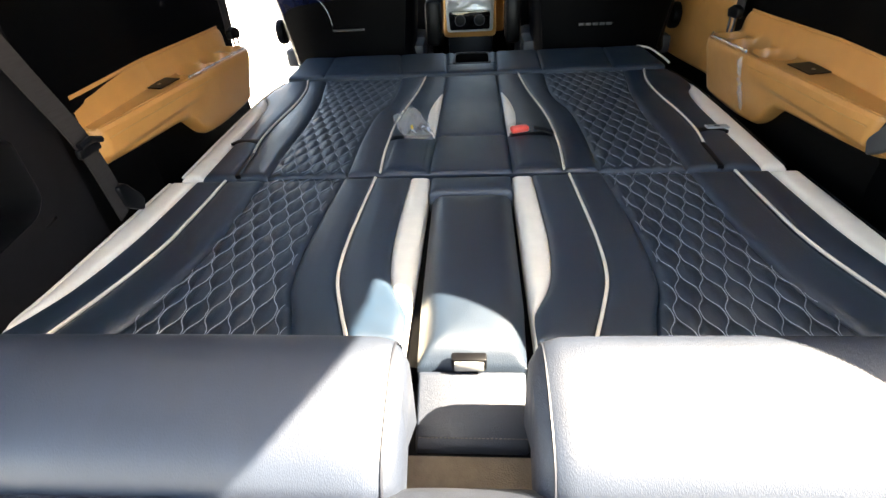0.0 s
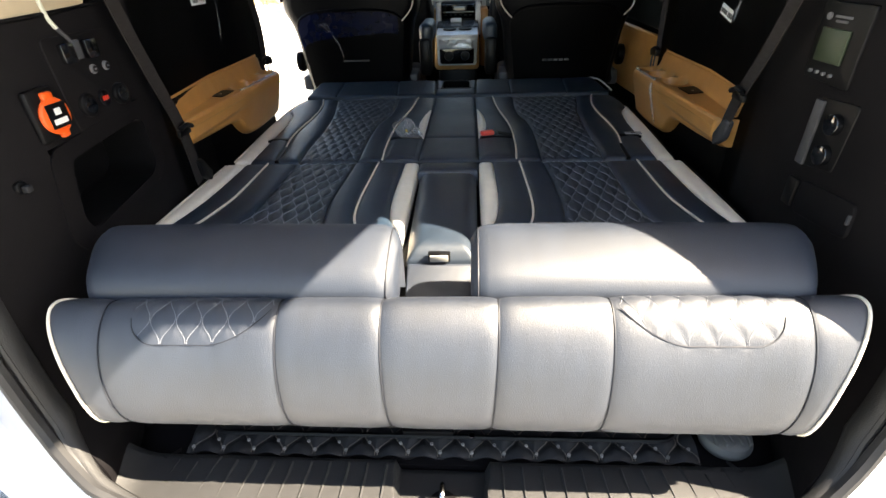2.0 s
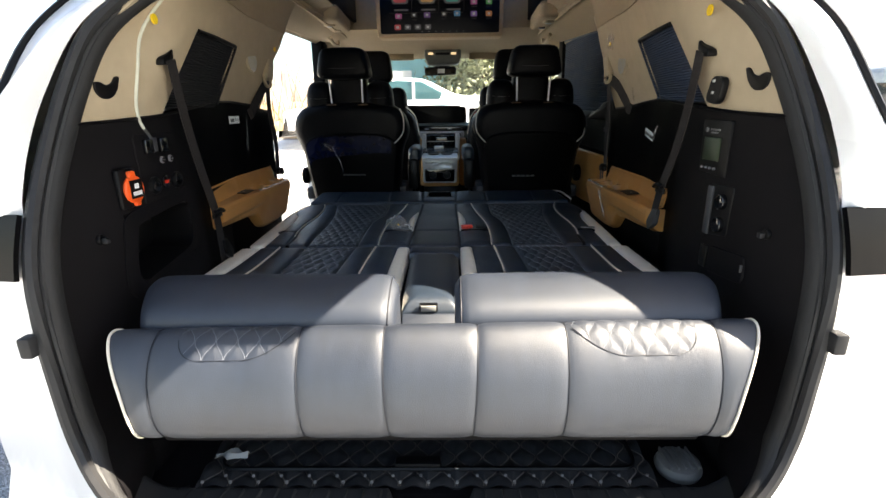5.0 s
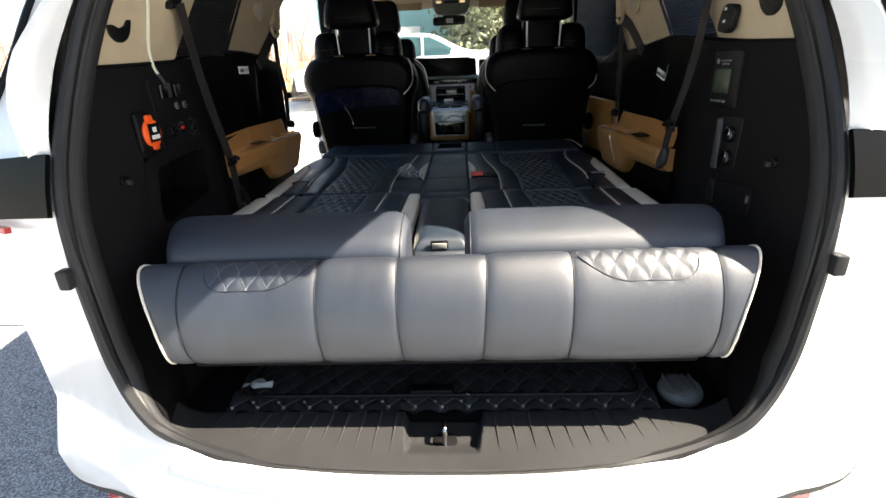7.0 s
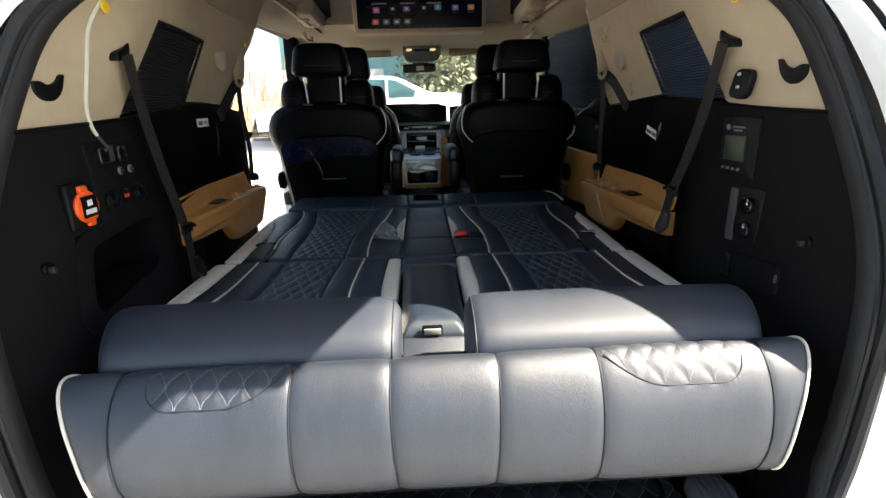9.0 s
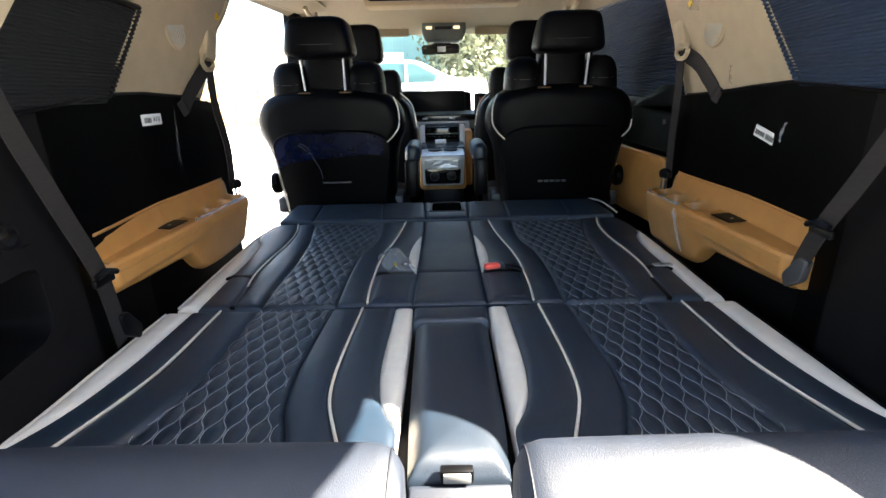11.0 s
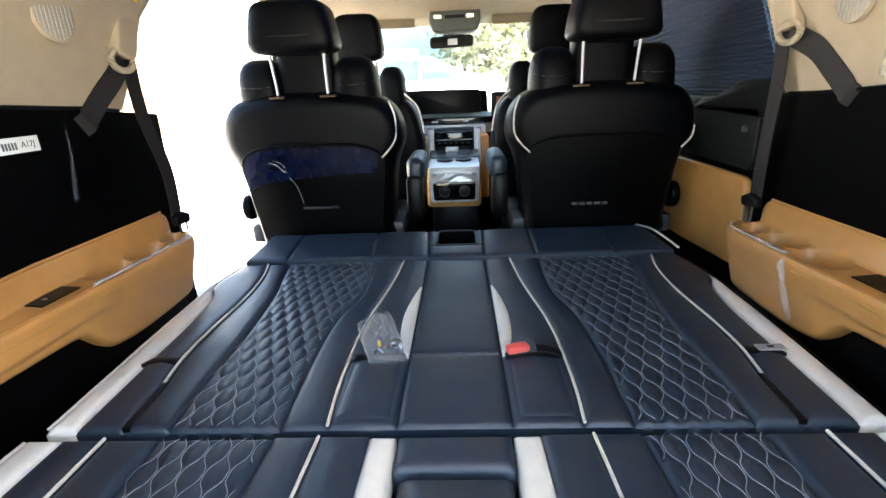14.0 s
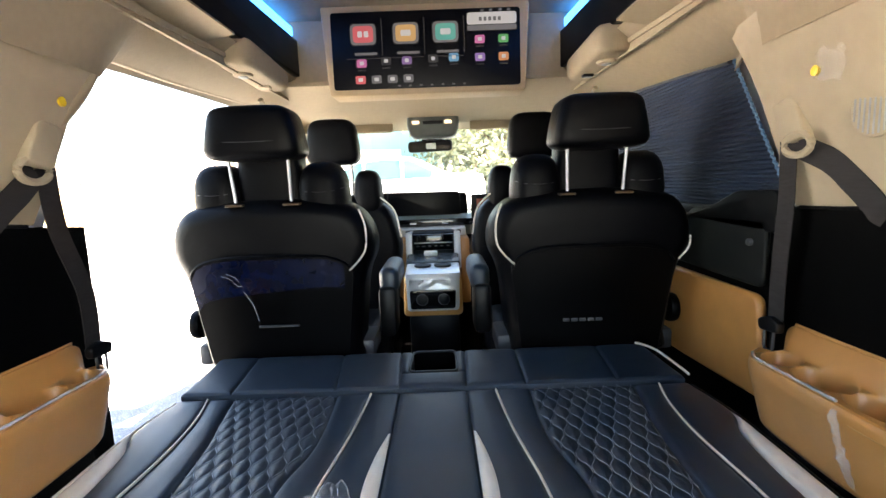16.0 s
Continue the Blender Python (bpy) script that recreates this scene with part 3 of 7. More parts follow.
# belt line ledge of black trim between beige and charcoal
for s in (-1, 1):
    pts = [(wall_x(s, y, 1.372) - s * 0.001, y, belt_line(s, y, 1.372)) for y in np.linspace(start_y(1.37) + 0.01, 2.19 if s < 0 else 2.27, 24)]
    tagged(part("trim", tube(pts, 0.004, 6), BLACK), "dark joint between beige and charcoal trim", "trim", kind="structure")

# ---- ceiling ----
def liner_out(y):
    """Outer edge of the headliner: half width and height."""
    return line_at([(1.2, 0.56), (1.6, 0.585), (2.1, 0.64), (2.35, 0.72), (2.55, 0.80), (3.5, 0.82), (4.0, 0.70)], y), line_at([(1.2, 1.715), (1.6, 1.725), (2.2, 1.735), (2.6, 1.77), (3.5, 1.80), (4.0, 1.72)], y)


for s, nm in ((-1, "ceiling_left"), (1, "ceiling_right")):
    rows = []
    for y in np.linspace(1.36, 4.0, 40):
        w, z = liner_out(y)
        zi = line_at([(1.2, 1.76), (1.8, 1.80), (3.2, 1.85), (4.0, 1.76)], y)
        rows.append([Vector((s * (0.58 + (max(w, 0.585) + 0.02 - 0.58) * u) + CX, y, zi + (z - zi) * u + 0.035 * math.sin(math.pi * u))) for u in np.linspace(0, 1, 9)])
    tagged(part(nm, thicken(grid(rows), 0.012), HEADLINER), "beige fabric headliner", "headliner", kind="structure")
    # side of the raised roof with lamp strip
    tagged(part("ceiling_riser", thicken(grid([[(s * 0.60 + CX, y, z) for z in (1.80, 1.85, 1.95, 2.08)] for y in (1.75, 2.5, 3.35)]), 0.01), HEADLINER), "beige riser of the raised roof", "headliner", kind="structure")
    strip = thing("ambient_lamp", "black ceiling lamp housing with a glowing blue strip", "ceiling lamp", group="blue ceiling lamps", at=(s * 0.5 + CX, 2.6, 1.95))
    for nm, outline, a, b, m in (("housing", rounded([(1.9, 1.885), (3.29, 1.868), (3.29, 2.005), (1.9, 2.02)], 0.02), 0.505, 0.545, SHELL), ("light_strip", rounded([(1.95, 2.028), (3.23, 2.013), (3.23, 2.050), (1.95, 2.06)], 0.01), 0.515, 0.545, BLUE_LED)):
        bm = prism(outline, s * a + CX, s * b + CX, "x", 0.006)
        for v in bm.verts:
            v.co.x += s * 0.055 * (3.28 - v.co.y)
        part(nm, bm, m, strip)
for nm, y0, z0, y1, z1, hw in (("ceiling_top", 1.70, 2.085, 3.38, 2.085, 0.54), ("ceiling_rear", 1.38, 1.765, 1.78, 1.80, 0.54), ("ceiling_front", 3.19, 1.835, 4.02, 1.745, 0.54)):
    rows = [[(CX + x, y0 + (y1 - y0) * k / 6, z0 + (z1 - z0) * k / 6) for x in np.linspace(-hw - 0.07, hw + 0.07, 9)] for k in range(7)]
    tagged(part(nm, thicken(grid(rows), 0.014), HEADLINER), "beige fabric headliner", "headliner", kind="structure")
for nm, y, z0, z1 in (("ceiling_step_rear", 1.76, 1.79, 2.09), ("ceiling_step_front", 3.24, 1.82, 2.09)):
    tagged(part(nm, box(CX - 0.61, CX + 0.61, y, y + 0.015, z0, z1), HEADLINER), "beige step of the raised roof", "headliner", kind="structure")
tagged(part("header_trim", box(CX - 0.50, CX + 0.50, 1.37, 1.41, 1.725, 1.785, 0.012), HEADLINER), "beige trim over the tailgate opening", "trim", kind="structure")

for s, nm in ((-1, "ceiling_cove_left"), (1, "ceiling_cove_right")):
    rows = []
    for y in np.linspace(1.38, 2.62, 26):
        xw = abs(wall_x(s, y, 1.71) - CX) if y < 2.3 else line_at([(2.3, abs(wall_x(s, 2.3, 1.71) - CX)), (2.62, 0.80)], y)
        lo = line_at([(2.24, 1.70), (2.40, 1.775), (2.62, 1.80)], y) if s < 0 else 1.70
        rows.append([Vector((s * (xw + 0.018) + CX, y, lo)), Vector((s * (xw + 0.022) + CX, y, max(lo + 0.01, 1.75))), Vector((s * (xw - 0.01) + CX, y, max(lo + 0.02, 1.80))), Vector((s * 0.60 + CX, y, 1.835)), Vector((s * 0.50 + CX, y, 1.85))])
    tagged(part(nm, thicken(grid(rows), 0.006), HEADLINER), "beige headliner edge along the side", "headliner", kind="structure")

OPENING = smooth_path([(-0.715, 2.195, 1.50), (-0.690, 2.222, 1.57), (-0.664, 2.262, 1.635), (-0.655, 2.300, 1.690), (-0.672, 2.370, 1.738), (-0.722, 2.47, 1.765), (-0.748, 2.75, 1.778), (-0.752, 3.10, 1.794), (-0.752, 3.48, 1.812)], 8)
tagged(part("header_left", tube(OPENING, 0.018, 10), HEADLINER), "beige rounded edge of the sliding door opening", "trim", kind="structure")
# the headliner slopes from the lamp housings down to the door openings
WINDOW_TOP = smooth_path([(0.772, 2.34, 1.722), (0.798, 2.585, 1.738), (0.798, 2.83, 1.755), (0.798, 3.48, 1.790)], 8)
for s, front, nm in ((-1, OPENING[24:], "ceiling_edge_left"), (1, WINDOW_TOP, "ceiling_edge_right")):
    rows = []
    for p in [Vector((wall_x(s, y, 1.70) + s * 0.018, y, 1.690)) for y in np.linspace(1.45, 2.24, 14)] + front:
        q = Vector((s * (0.52 + 0.055 * max(0.0, 3.28 - p.y)) + CX, p.y - 0.05 * max(0.0, 1 - abs(p.y - 2.26) / 0.3), line_at([(1.45, 1.80), (1.85, 1.868), (3.3, 1.866), (3.5, 1.83)], p.y)))
        p = p + Vector((-s * 0.015, 0.0, -0.012))
        rows.append([p.lerp(q, u) + Vector((0, 0, -0.010 * math.sin(math.pi * u))) for u in (0.0, 0.2, 0.4, 0.6, 0.8, 1.0)])
    tagged(part(nm, thicken(grid(rows), 0.004), HEADLINER), "beige headliner curving down to the sliding door", "headliner", kind="structure")

# ---- floor, cabin closing walls ----
tagged(part("floor", box(-0.80, 0.82, 1.02, 4.9, 0.46, 0.50), TRIM), "dark carpeted van floor", "floor", kind="structure")
tagged(part("wall_front", box(-0.80, 0.82, 4.86, 4.9, 0.46, 1.22), BLACK), "dark bulkhead below the windscreen", "bulkhead", kind="structure")
tagged(part("wall_left_front", prism([(3.50, 0.48), (4.88, 0.48), (4.88, 1.24), (3.50, 1.30)], -0.86, -0.80, "x", 0.01), SHELL), "dark front door panel", "door panel", kind="structure")
tagged(part("wall_right_front", prism([(3.46, 0.48), (4.88, 0.48), (4.88, 1.24), (3.46, 1.30)], 0.82, 0.88, "x", 0.01), SHELL), "dark front door panel", "door panel", kind="structure")
tagged(part("sill_left", box(-0.90, -0.78, 2.40, 3.55, 0.40, 0.50, 0.01), BLACK), "black door sill of the open sliding door", "sill", kind="structure")
for s in (-1, 1):
    tagged(part("pillar_front", tube([(s * 0.80, 4.70, 1.24), (s * 0.74, 4.3, 1.52), (s * 0.66, 3.95, 1.76)], 0.05, 8), BEIGE), "beige front pillar", "pillar", kind="structure")
    pil = tagged(part("pillar_middle", prism([(3.48, 0.46), (3.62, 0.46), (3.60, 1.30), (3.62, 1.82), (3.50, 1.82), (3.46, 1.30)], s * 0.78 + CX, s * 0.86 + CX, "x", 0.015), SHELL), "dark door pillar", "pillar", kind="structure")
    part("outer_face", prism([(3.44, 0.40), (3.60, 0.40), (3.58, 1.30), (3.48, 1.30)], s * 0.87 + CX, s * 0.96 + CX, "x", 0.02), PAINT, pil, "white painted door edge")
rows = []
for k in range(7):
    t = k / 6
    rows.append([Vector((x * (1 + 0.16 * (1 - t)), 4.80 - 0.83 * t - 0.10 * (x / 0.7) ** 2 * 1.0, 1.22 + 0.54 * t)) for x in np.linspace(-0.70, 0.72, 9)])
ws = tagged(part("windscreen", grid(rows), GLASS), "clear windscreen", "windscreen", kind="structure")
ws.visible_shadow = False
# closed sliding door: panel, window, shade
door = tagged(part("door_1", prism([(2.38, 0.50), (3.47, 0.50), (3.47, 1.33), (2.36, 1.35)], 0.80, 0.86, "x", 0.012), SHELL), "closed sliding door with a dark upper panel and tan lower panel", "sliding door", kind="structure")
part("upper_panel", prism(rounded([(2.40, 1.165), (3.44, 1.175), (3.44, 1.31), (2.40, 1.33)], 0.03), 0.785, 0.80, "x", 0.006), mat("green_black_trim", (0.007, 0.0085, 0.008), 0.5, bump=0.4, bump_scale=500, spec=0.25), door)
part("tan_panel", prism(rounded([(2.37, 0.90), (2.75, 0.88), (3.40, 0.87), (3.40, 1.15), (2.40, 1.15)], 0.03), 0.775, 0.80, "x", 0.012), TAN, door, "tan leather panel")
part("lock_knob", disc((0.785, 2.45, 1.272), 0.009, 0.02, "x", 14, 0.003), DARKGREY, door)
rows = []
n = 90
for i in range(n + 1):
    z = 1.345 + 0.49 * i / n
    y0 = 2.37 + max(0, (z - 1.40)) * 0.66
    rows.append([Vector((0.805 + (0.006 if i % 2 else 0.0), y, z)) for y in np.linspace(y0, 3.46, 8)])
sh = tagged(part("door_shade", thicken(grid(rows), 0.002), SHADE), "navy pleated fabric shade drawn over the sliding door window", "window shade")
# Blue tube paints the daylight that shines through the pleat edges.
part("edge_light", tube([(0.80, 2.37 + max(0, (z - 1.40)) * 0.66 - 0.006 + (0.003 if k % 2 else -0.003), z) for k, z in enumerate(np.linspace(1.36, 1.76, 60))], 0.004, 5), mat("blue_edge_light", (0.10, 0.20, 0.32), 0.6), sh, "blue zigzag painting light through the pleat edges")
part("top_rail", tube([(0.793, 2.585, 1.725), (0.793, 2.83, 1.742), (0.796, 3.44, 1.775)], 0.008, 8), DARKGREY, sh, "dark grey shade rail")
part("frame_corner", prism(rounded([(2.34, 1.30), (2.78, 1.31), (2.72, 1.345), (2.62, 1.355), (2.52, 1.395), (2.37, 1.40)], 0.02), 0.785, 0.80, "x", 0.004), BLACK, sh)
tagged(part("header_right", box(0.803, 0.815, 2.45, 3.50, 1.76, 1.92, 0.004), HEADLINER), "beige header trim over the sliding door", "trim", kind="structure")
part("bottom_rail", box(0.79, 0.815, 2.38, 3.46, 1.325, 1.352, 0.005), BLACK, sh)

# raised tailgate over the roof line; unseen, holds skylight off the cushions
gate = thing("tailgate", "raised white tailgate above the load opening", "tailgate", at=(CX, 1.2, 1.96))
rows = []
for v in np.linspace(0, 1, 12):
    w = 0.60 * (1 - 0.10 * v ** 3)
    rows.append([Vector((CX + w * u, 1.22 - 1.15 * v, 1.965 + 0.40 * v + 0.05 * math.sin(math.pi * v) - 0.03 * u * u)) for u in np.linspace(-1, 1, 11)])
part("skin", thicken(grid(rows), 0.03), PAINT, gate)
# Black underside also cuts the light bounced down onto the cushions.
part("inner_trim", thicken(grid([[Vector((CX + (q.x - CX) * 0.97, q.y, q.z - 0.040)) for q in row] for row in rows[:-1]]), 0.008), BLACK, gate, "black inner lining and dark glass")

# ---- the flat bed of folded seats ----
ZB = 0.93
P_X, P_Y = 0.0168, 0.086


def wave(k, y):
    """Threads that swing towards and away from their neighbours."""
    a = 2 * math.pi * (y - 1.845) / P_Y
    return P_X * (k + 0.5) + (1 if k % 2 else -1) * P_X * 0.46 * (math.sin(a) + 0.10 * math.sin(3 * a))


def quilt_dist(x, y):
    k0 = math.floor(x / P_X - 0.5)
    return min(abs(x - wave(k, y)) for k in (k0 - 1, k0, k0 + 1, k0 + 2))


def padded(left, right, y0, y1, crown=0.004, quilt=0.0, step=0.006, zb=ZB, drop=0.009, soft=0.0048, bottom=0.05, ztop=None):
    """A padded strip of upholstery between two edge curves, with rolled edges and a skirt."""
    ny = max(3, int((y1 - y0) / step))
    wmax = max(abs(line_at(right, y) - line_at(left, y)) for y in np.linspace(y0, y1, 9))
    nx = max(4, int(wmax / step))
    def warp(n):
        """Parameter values that crowd towards both ends."""
        return [0.0] + [0.5 - 0.5 * math.cos(math.pi * k / n) * (0.35) - 0.5 * 0.65 * (1 - 2 * k / n) for k in range(n + 1)] + [1.0]
    us, vs = warp(nx), warp(ny)
    rows = []
    for i, v in enumerate(vs):
        y = y0 + (y1 - y0) * v
        xl, xr = line_at(left, y), line_at(right, y)
        row = []
        for j, u in enumerate(us):
            x = xl + (xr - xl) * u
            d = max(0.0, min(abs(x - xl), abs(xr - x), y - y0, y1 - y))
            z = zb + (ztop(x, y) if ztop else 0) + crown * (1 - math.exp(-d / 0.03)) - drop * math.exp(-((d / soft) ** 1.3))
            if quilt:
                z += quilt * (min(1.0, quilt_dist(x, y) / 0.012) ** 0.75 - 1.0) * min(1, d / 0.01)
            if i in (0, len(vs) - 1) or j in (0, len(us) - 1):
                z = zb - bottom
            row.append((x, y, z))
        rows.append(row)
    return grid(rows)


def stitch_lines(left, right, y0, y1, zb=ZB, quilt=0.006, crown=0.004):
    """Wavy threads over a quilted strip."""
    bm = bmesh.new()
    ks = range(-38, 38)
    for k in ks:
        run = []
        for y in np.arange(y0 + 0.008, y1 - 0.006, 0.004):
            x = wave(k, y)
            ok = line_at(left, y) + 0.005 < x < line_at(right, y) - 0.005
            if ok:
                run.append((x, y, zb + crown - quilt + 0.0018))
            if (not ok or y + 0.004 >= y1 - 0.006) and len(run) > 2:
                tube(run, 0.00055, 4, bm)
                run = []
            elif not ok:
                run = []
    return bm


def mirror(curve):
    return [(y, -x) for y, x in curve]


def piping(curve, y0, y1, r=0.0028, z=ZB + 0.001):
    ys = np.linspace(y0, y1, 40)
    pts = smooth_path([(line_at(curve, y), y, z) for y in np.linspace(y0, y1, 9)], 5)
    return tube(pts, r, 6)


def seat_panel(name, label, side, y0, y1, C, names):
    """One half of the bed: strips between the edge curves, given for the van's port side."""
    ob = thing(name, label, "bed section", group="folded bed sections", at=(0.36 * side, (y0 + y1) / 2, ZB - 0.05))
    c = C if side < 0 else [mirror(k) for k in C]
    for i, (nm, material, kw) in enumerate(names):
        a, b = (c[i], c[i + 1]) if side < 0 else (c[i + 1], c[i])
        p = part(nm, padded(a, b, y0, y1, **kw), material, ob)
        if kw.get("quilt"):
            part("stitching", stitch_lines(a, b, y0, y1, quilt=kw["quilt"]), STITCH, p, "pale wavy stitching")
    return ob, c


def dens(curve):
    """A smoother version of an edge curve."""
    pts = smooth_path([(y, x, 0) for y, x in curve], 6)
    return [(p.x, p.y) for p in pts]


# front half, towards the cabin
F = [dens(k) for k in (
    [(1.70, -0.636), (1.93, -0.648), (2.13, -0.655), (2.28, -0.655), (2.43, -0.635)],
    [(1.70, -0.588), (1.93, -0.598), (2.08, -0.604), (2.20, -0.622), (2.28, -0.652), (2.43, -0.633)],
    [(1.70, -0.512), (1.82, -0.518), (1.92, -0.532), (2.05, -0.532), (2.18, -0.526), (2.32, -0.535), (2.43, -0.560)],
    [(1.70, -0.440), (1.83, -0.447), (1.98, -0.446), (2.10, -0.452), (2.22, -0.462), (2.32, -0.480), (2.43, -0.497)],
    [(1.70, -0.265), (1.90, -0.270), (2.06, -0.264), (2.17, -0.238), (2.28, -0.232), (2.43, -0.238)],
    [(1.70, -0.193), (1.81, -0.200), (1.93, -0.200), (2.03, -0.196), (2.15, -0.180), (2.28, -0.164), (2.43, -0.154)],
    [(1.70, -0.088), (2.43, -0.083)])]
NAMES_F = [("outer_trim", WHITE_L, dict(crown=0.003)), ("outer_bolster", NAVY, dict(crown=0.006)), ("side_strip", NAVY, dict(crown=0.005)), ("quilted_panel", NAVY_Q, dict(crown=0.004, quilt=0.004, step=0.0035)),
           ("inner_strip", NAVY, dict(crown=0.005, drop=0.006, soft=0.0034)), ("inner_panel", NAVY, dict(crown=0.005, drop=0.006, soft=0.0034))]
for side in (-1, 1):
    ob, c = seat_panel("bed_section", "navy leather folded bed section with quilted inset and ivory piping", side, 1.702, 2.43, F, NAMES_F)
    part("outer_piping", piping(c[2], 1.825, 2.425), PIPE, ob, "ivory piping")
    part("inner_piping", piping(c[5], 1.706, 2.425), PIPE, ob, "ivory piping")
    part("edge_piping", piping(c[0], 1.71, 2.42, 0.003, ZB - 0.004), PIPE if side < 0 else BLACKSEAT, ob)
    # ivory wedge beside the middle panel
    wl = dens([(1.895, -0.092), (1.95, -0.113), (2.05, -0.119), (2.14, -0.110), (2.215, -0.095), (2.235, -0.0885)])
    wr = [(1.895, -0.0885), (2.235, -0.0865)]
    a, b = (wl, wr) if side < 0 else (mirror(wr), mirror(wl))
    part("ivory_wedge", padded(a, b, 1.895, 2.232, crown=0.003, drop=0.006, zb=ZB + 0.006, bottom=0.02), WHITE_L, ob, "ivory leather wedge")
    # belt openings with a rolled lip: black surface strips paint the slots' inner shade
    part("belt_slot", padded([(1.88, side * 0.145 - 0.052), (1.91, side * 0.145 - 0.052)], [(1.88, side * 0.145 + 0.050), (1.91, side * 0.145 + 0.050)], 1.882, 1.908, zb=ZB + 0.006, drop=0.004, bottom=0.01), BLACK, ob, "dark buckle slot")
    part("pocket_flap", padded([(1.715, side * 0.143 - 0.046), (1.88, side * 0.143 - 0.046)], [(1.715, side * 0.143 + 0.046), (1.88, side * 0.143 + 0.046)], 1.715, 1.884, zb=ZB + 0.0035, crown=0.005, drop=0.005, bottom=0.02), NAVY, ob)
    part("outer_slot", padded([(1.705, side * 0.508 - 0.006), (1.825, side * 0.516 - 0.004)], [(1.705, side * 0.508 + 0.006), (1.825, side * 0.516 + 0.004)], 1.704, 1.825, zb=ZB + 0.0035, drop=0.002, bottom=0.01, crown=0.0), BLACK, ob, "dark slot beside the piping")
    part("strap_slot", padded([(1.885, side * 0.565 - 0.035), (1.91, side * 0.56 - 0.028)], [(1.885, side * 0.565 + 0.033), (1.91, side * 0.56 + 0.028)], 1.885, 1.91, zb=ZB + 0.0055, drop=0.003, bottom=0.01, crown=0.0), BLACK, ob, "dark belt slot")
mid = thing("bed_middle", "smooth navy leather middle section of the folded bed", "bed section", at=(0, 2.07, ZB - 0.05))
part("front_panel", padded([(1.905, -0.086), (2.43, -0.083)], [(1.905, 0.086), (2.43, 0.083)], 1.905, 2.43, crown=0.004, drop=0.006, soft=0.003), NAVY, mid)
part("rear_panel", padded([(1.702, -0.088), (1.904, -0.086)], [(1.702, 0.088), (1.904, 0.086)], 1.702, 1.904, crown=0.004, drop=0.006, soft=0.003), NAVY, mid)

# rear half, towards the tailgate
R = [dens(k) for k in (
    [(1.22, -0.662), (1.30, -0.652), (1.45, -0.652), (1.686, -0.650)],
    [(1.22, -0.660), (1.26, -0.640), (1.32, -0.618), (1.40, -0.604), (1.50, -0.596), (1.686, -0.594)],
    [(1.22, -0.578), (1.33, -0.548), (1.42, -0.530), (1.50, -0.525), (1.686, -0.525)],
    [(1.22, -0.490), (1.31, -0.460), (1.40, -0.446), (1.50, -0.441), (1.686, -0.443)],
    [(1.22, -0.236), (1.27, -0.250), (1.32, -0.268), (1.40, -0.276), (1.50, -0.276), (1.686, -0.268)],
    [(1.22, -0.160), (1.27, -0.178), (1.32, -0.196), (1.40, -0.206), (1.50, -0.206), (1.686, -0.200)],
    [(1.22, -0.087), (1.265, -0.088), (1.29, -0.098), (1.32, -0.112), (1.37, -0.124), (1.47, -0.130), (1.686, -0.126)],
    [(1.22, -0.086), (1.686, -0.086)])]
NAMES_R = NAMES_F[:4] + [("inner_strip", NAVY, dict(crown=0.005, drop=0.006, soft=0.0034)), ("inner_panel", NAVY, dict(crown=0.006, drop=0.006, soft=0.0034)), ("ivory_inset", WHITE_L, dict(crown=0.003))]
for side in (-1, 1):
    ob, c = seat_panel("bed_section", "navy leather folded bed section with quilted inset and ivory insets", side, 1.215, 1.686, R, NAMES_R)
    part("outer_piping", piping(c[2], 1.22, 1.682), PIPE, ob, "ivory piping")
    part("inner_piping", piping(c[5], 1.22, 1.682), PIPE, ob, "ivory piping")
    part("edge_piping", piping(c[0], 1.23, 1.68, 0.003, ZB - 0.004), PIPE if side < 0 else BLACKSEAT, ob)
arm = thing("centre_bolster", "folded navy leather centre bolster with a pull latch", "bolster", at=(0, 1.4, ZB - 0.05))
part("pad", padded([(1.19, -0.066), (1.3, -0.071), (1.615, -0.076)], [(1.19, 0.072), (1.3, 0.077), (1.615, 0.078)], 1.19, 1.615, crown=0.010, drop=0.022, soft=0.012, bottom=0.12), PAD_NAVY, arm)
part("hinge_cover", padded([(1.618, -0.083), (1.686, -0.083)], [(1.618, 0.083), (1.686, 0.083)], 1.618, 1.686, crown=0.004), NAVY, arm)
part("latch", box(-0.022, 0.022, 1.182, 1.196, 0.912, 0.932, 0.003), BLACK, arm, "small black pull latch")
part("latch_face", box(-0.018, 0.018, 1.179, 1.183, 0.915, 0.929, 0.001), GREYPL, arm)
tagged(part("bed_platform", box(-0.63, 0.63, 1.21, 2.43, 0.50, 0.885, 0.02), BLACKSEAT), "dark leather base under the folded bed", "bed base")
block = thing("cushion_block", "dark navy padded block between the rear cushions", "cushion", at=(0, 1.14, 0.82))
part("pad", prism(rounded([(1.106, 0.79), (1.106, 0.862), (1.130, 0.880), (1.186, 0.912), (1.186, 0.79)], 0.010), -0.064, 0.070, "x", 0.004), SUNLIT_NAVY, block)
for k in range(26):
    part("stitch", tube([(-0.060 + 0.005 * k, 1.1155, 0.8725), (-0.0570 + 0.005 * k, 1.1155, 0.8725)], 0.0008, 4), STITCH_T, block)
tagged(part("felt_board", box(-0.30, 0.30, 1.02, 1.103, 0.835, 0.858, 0.004), FELT), "brown felt board under the rear cushions", "board")
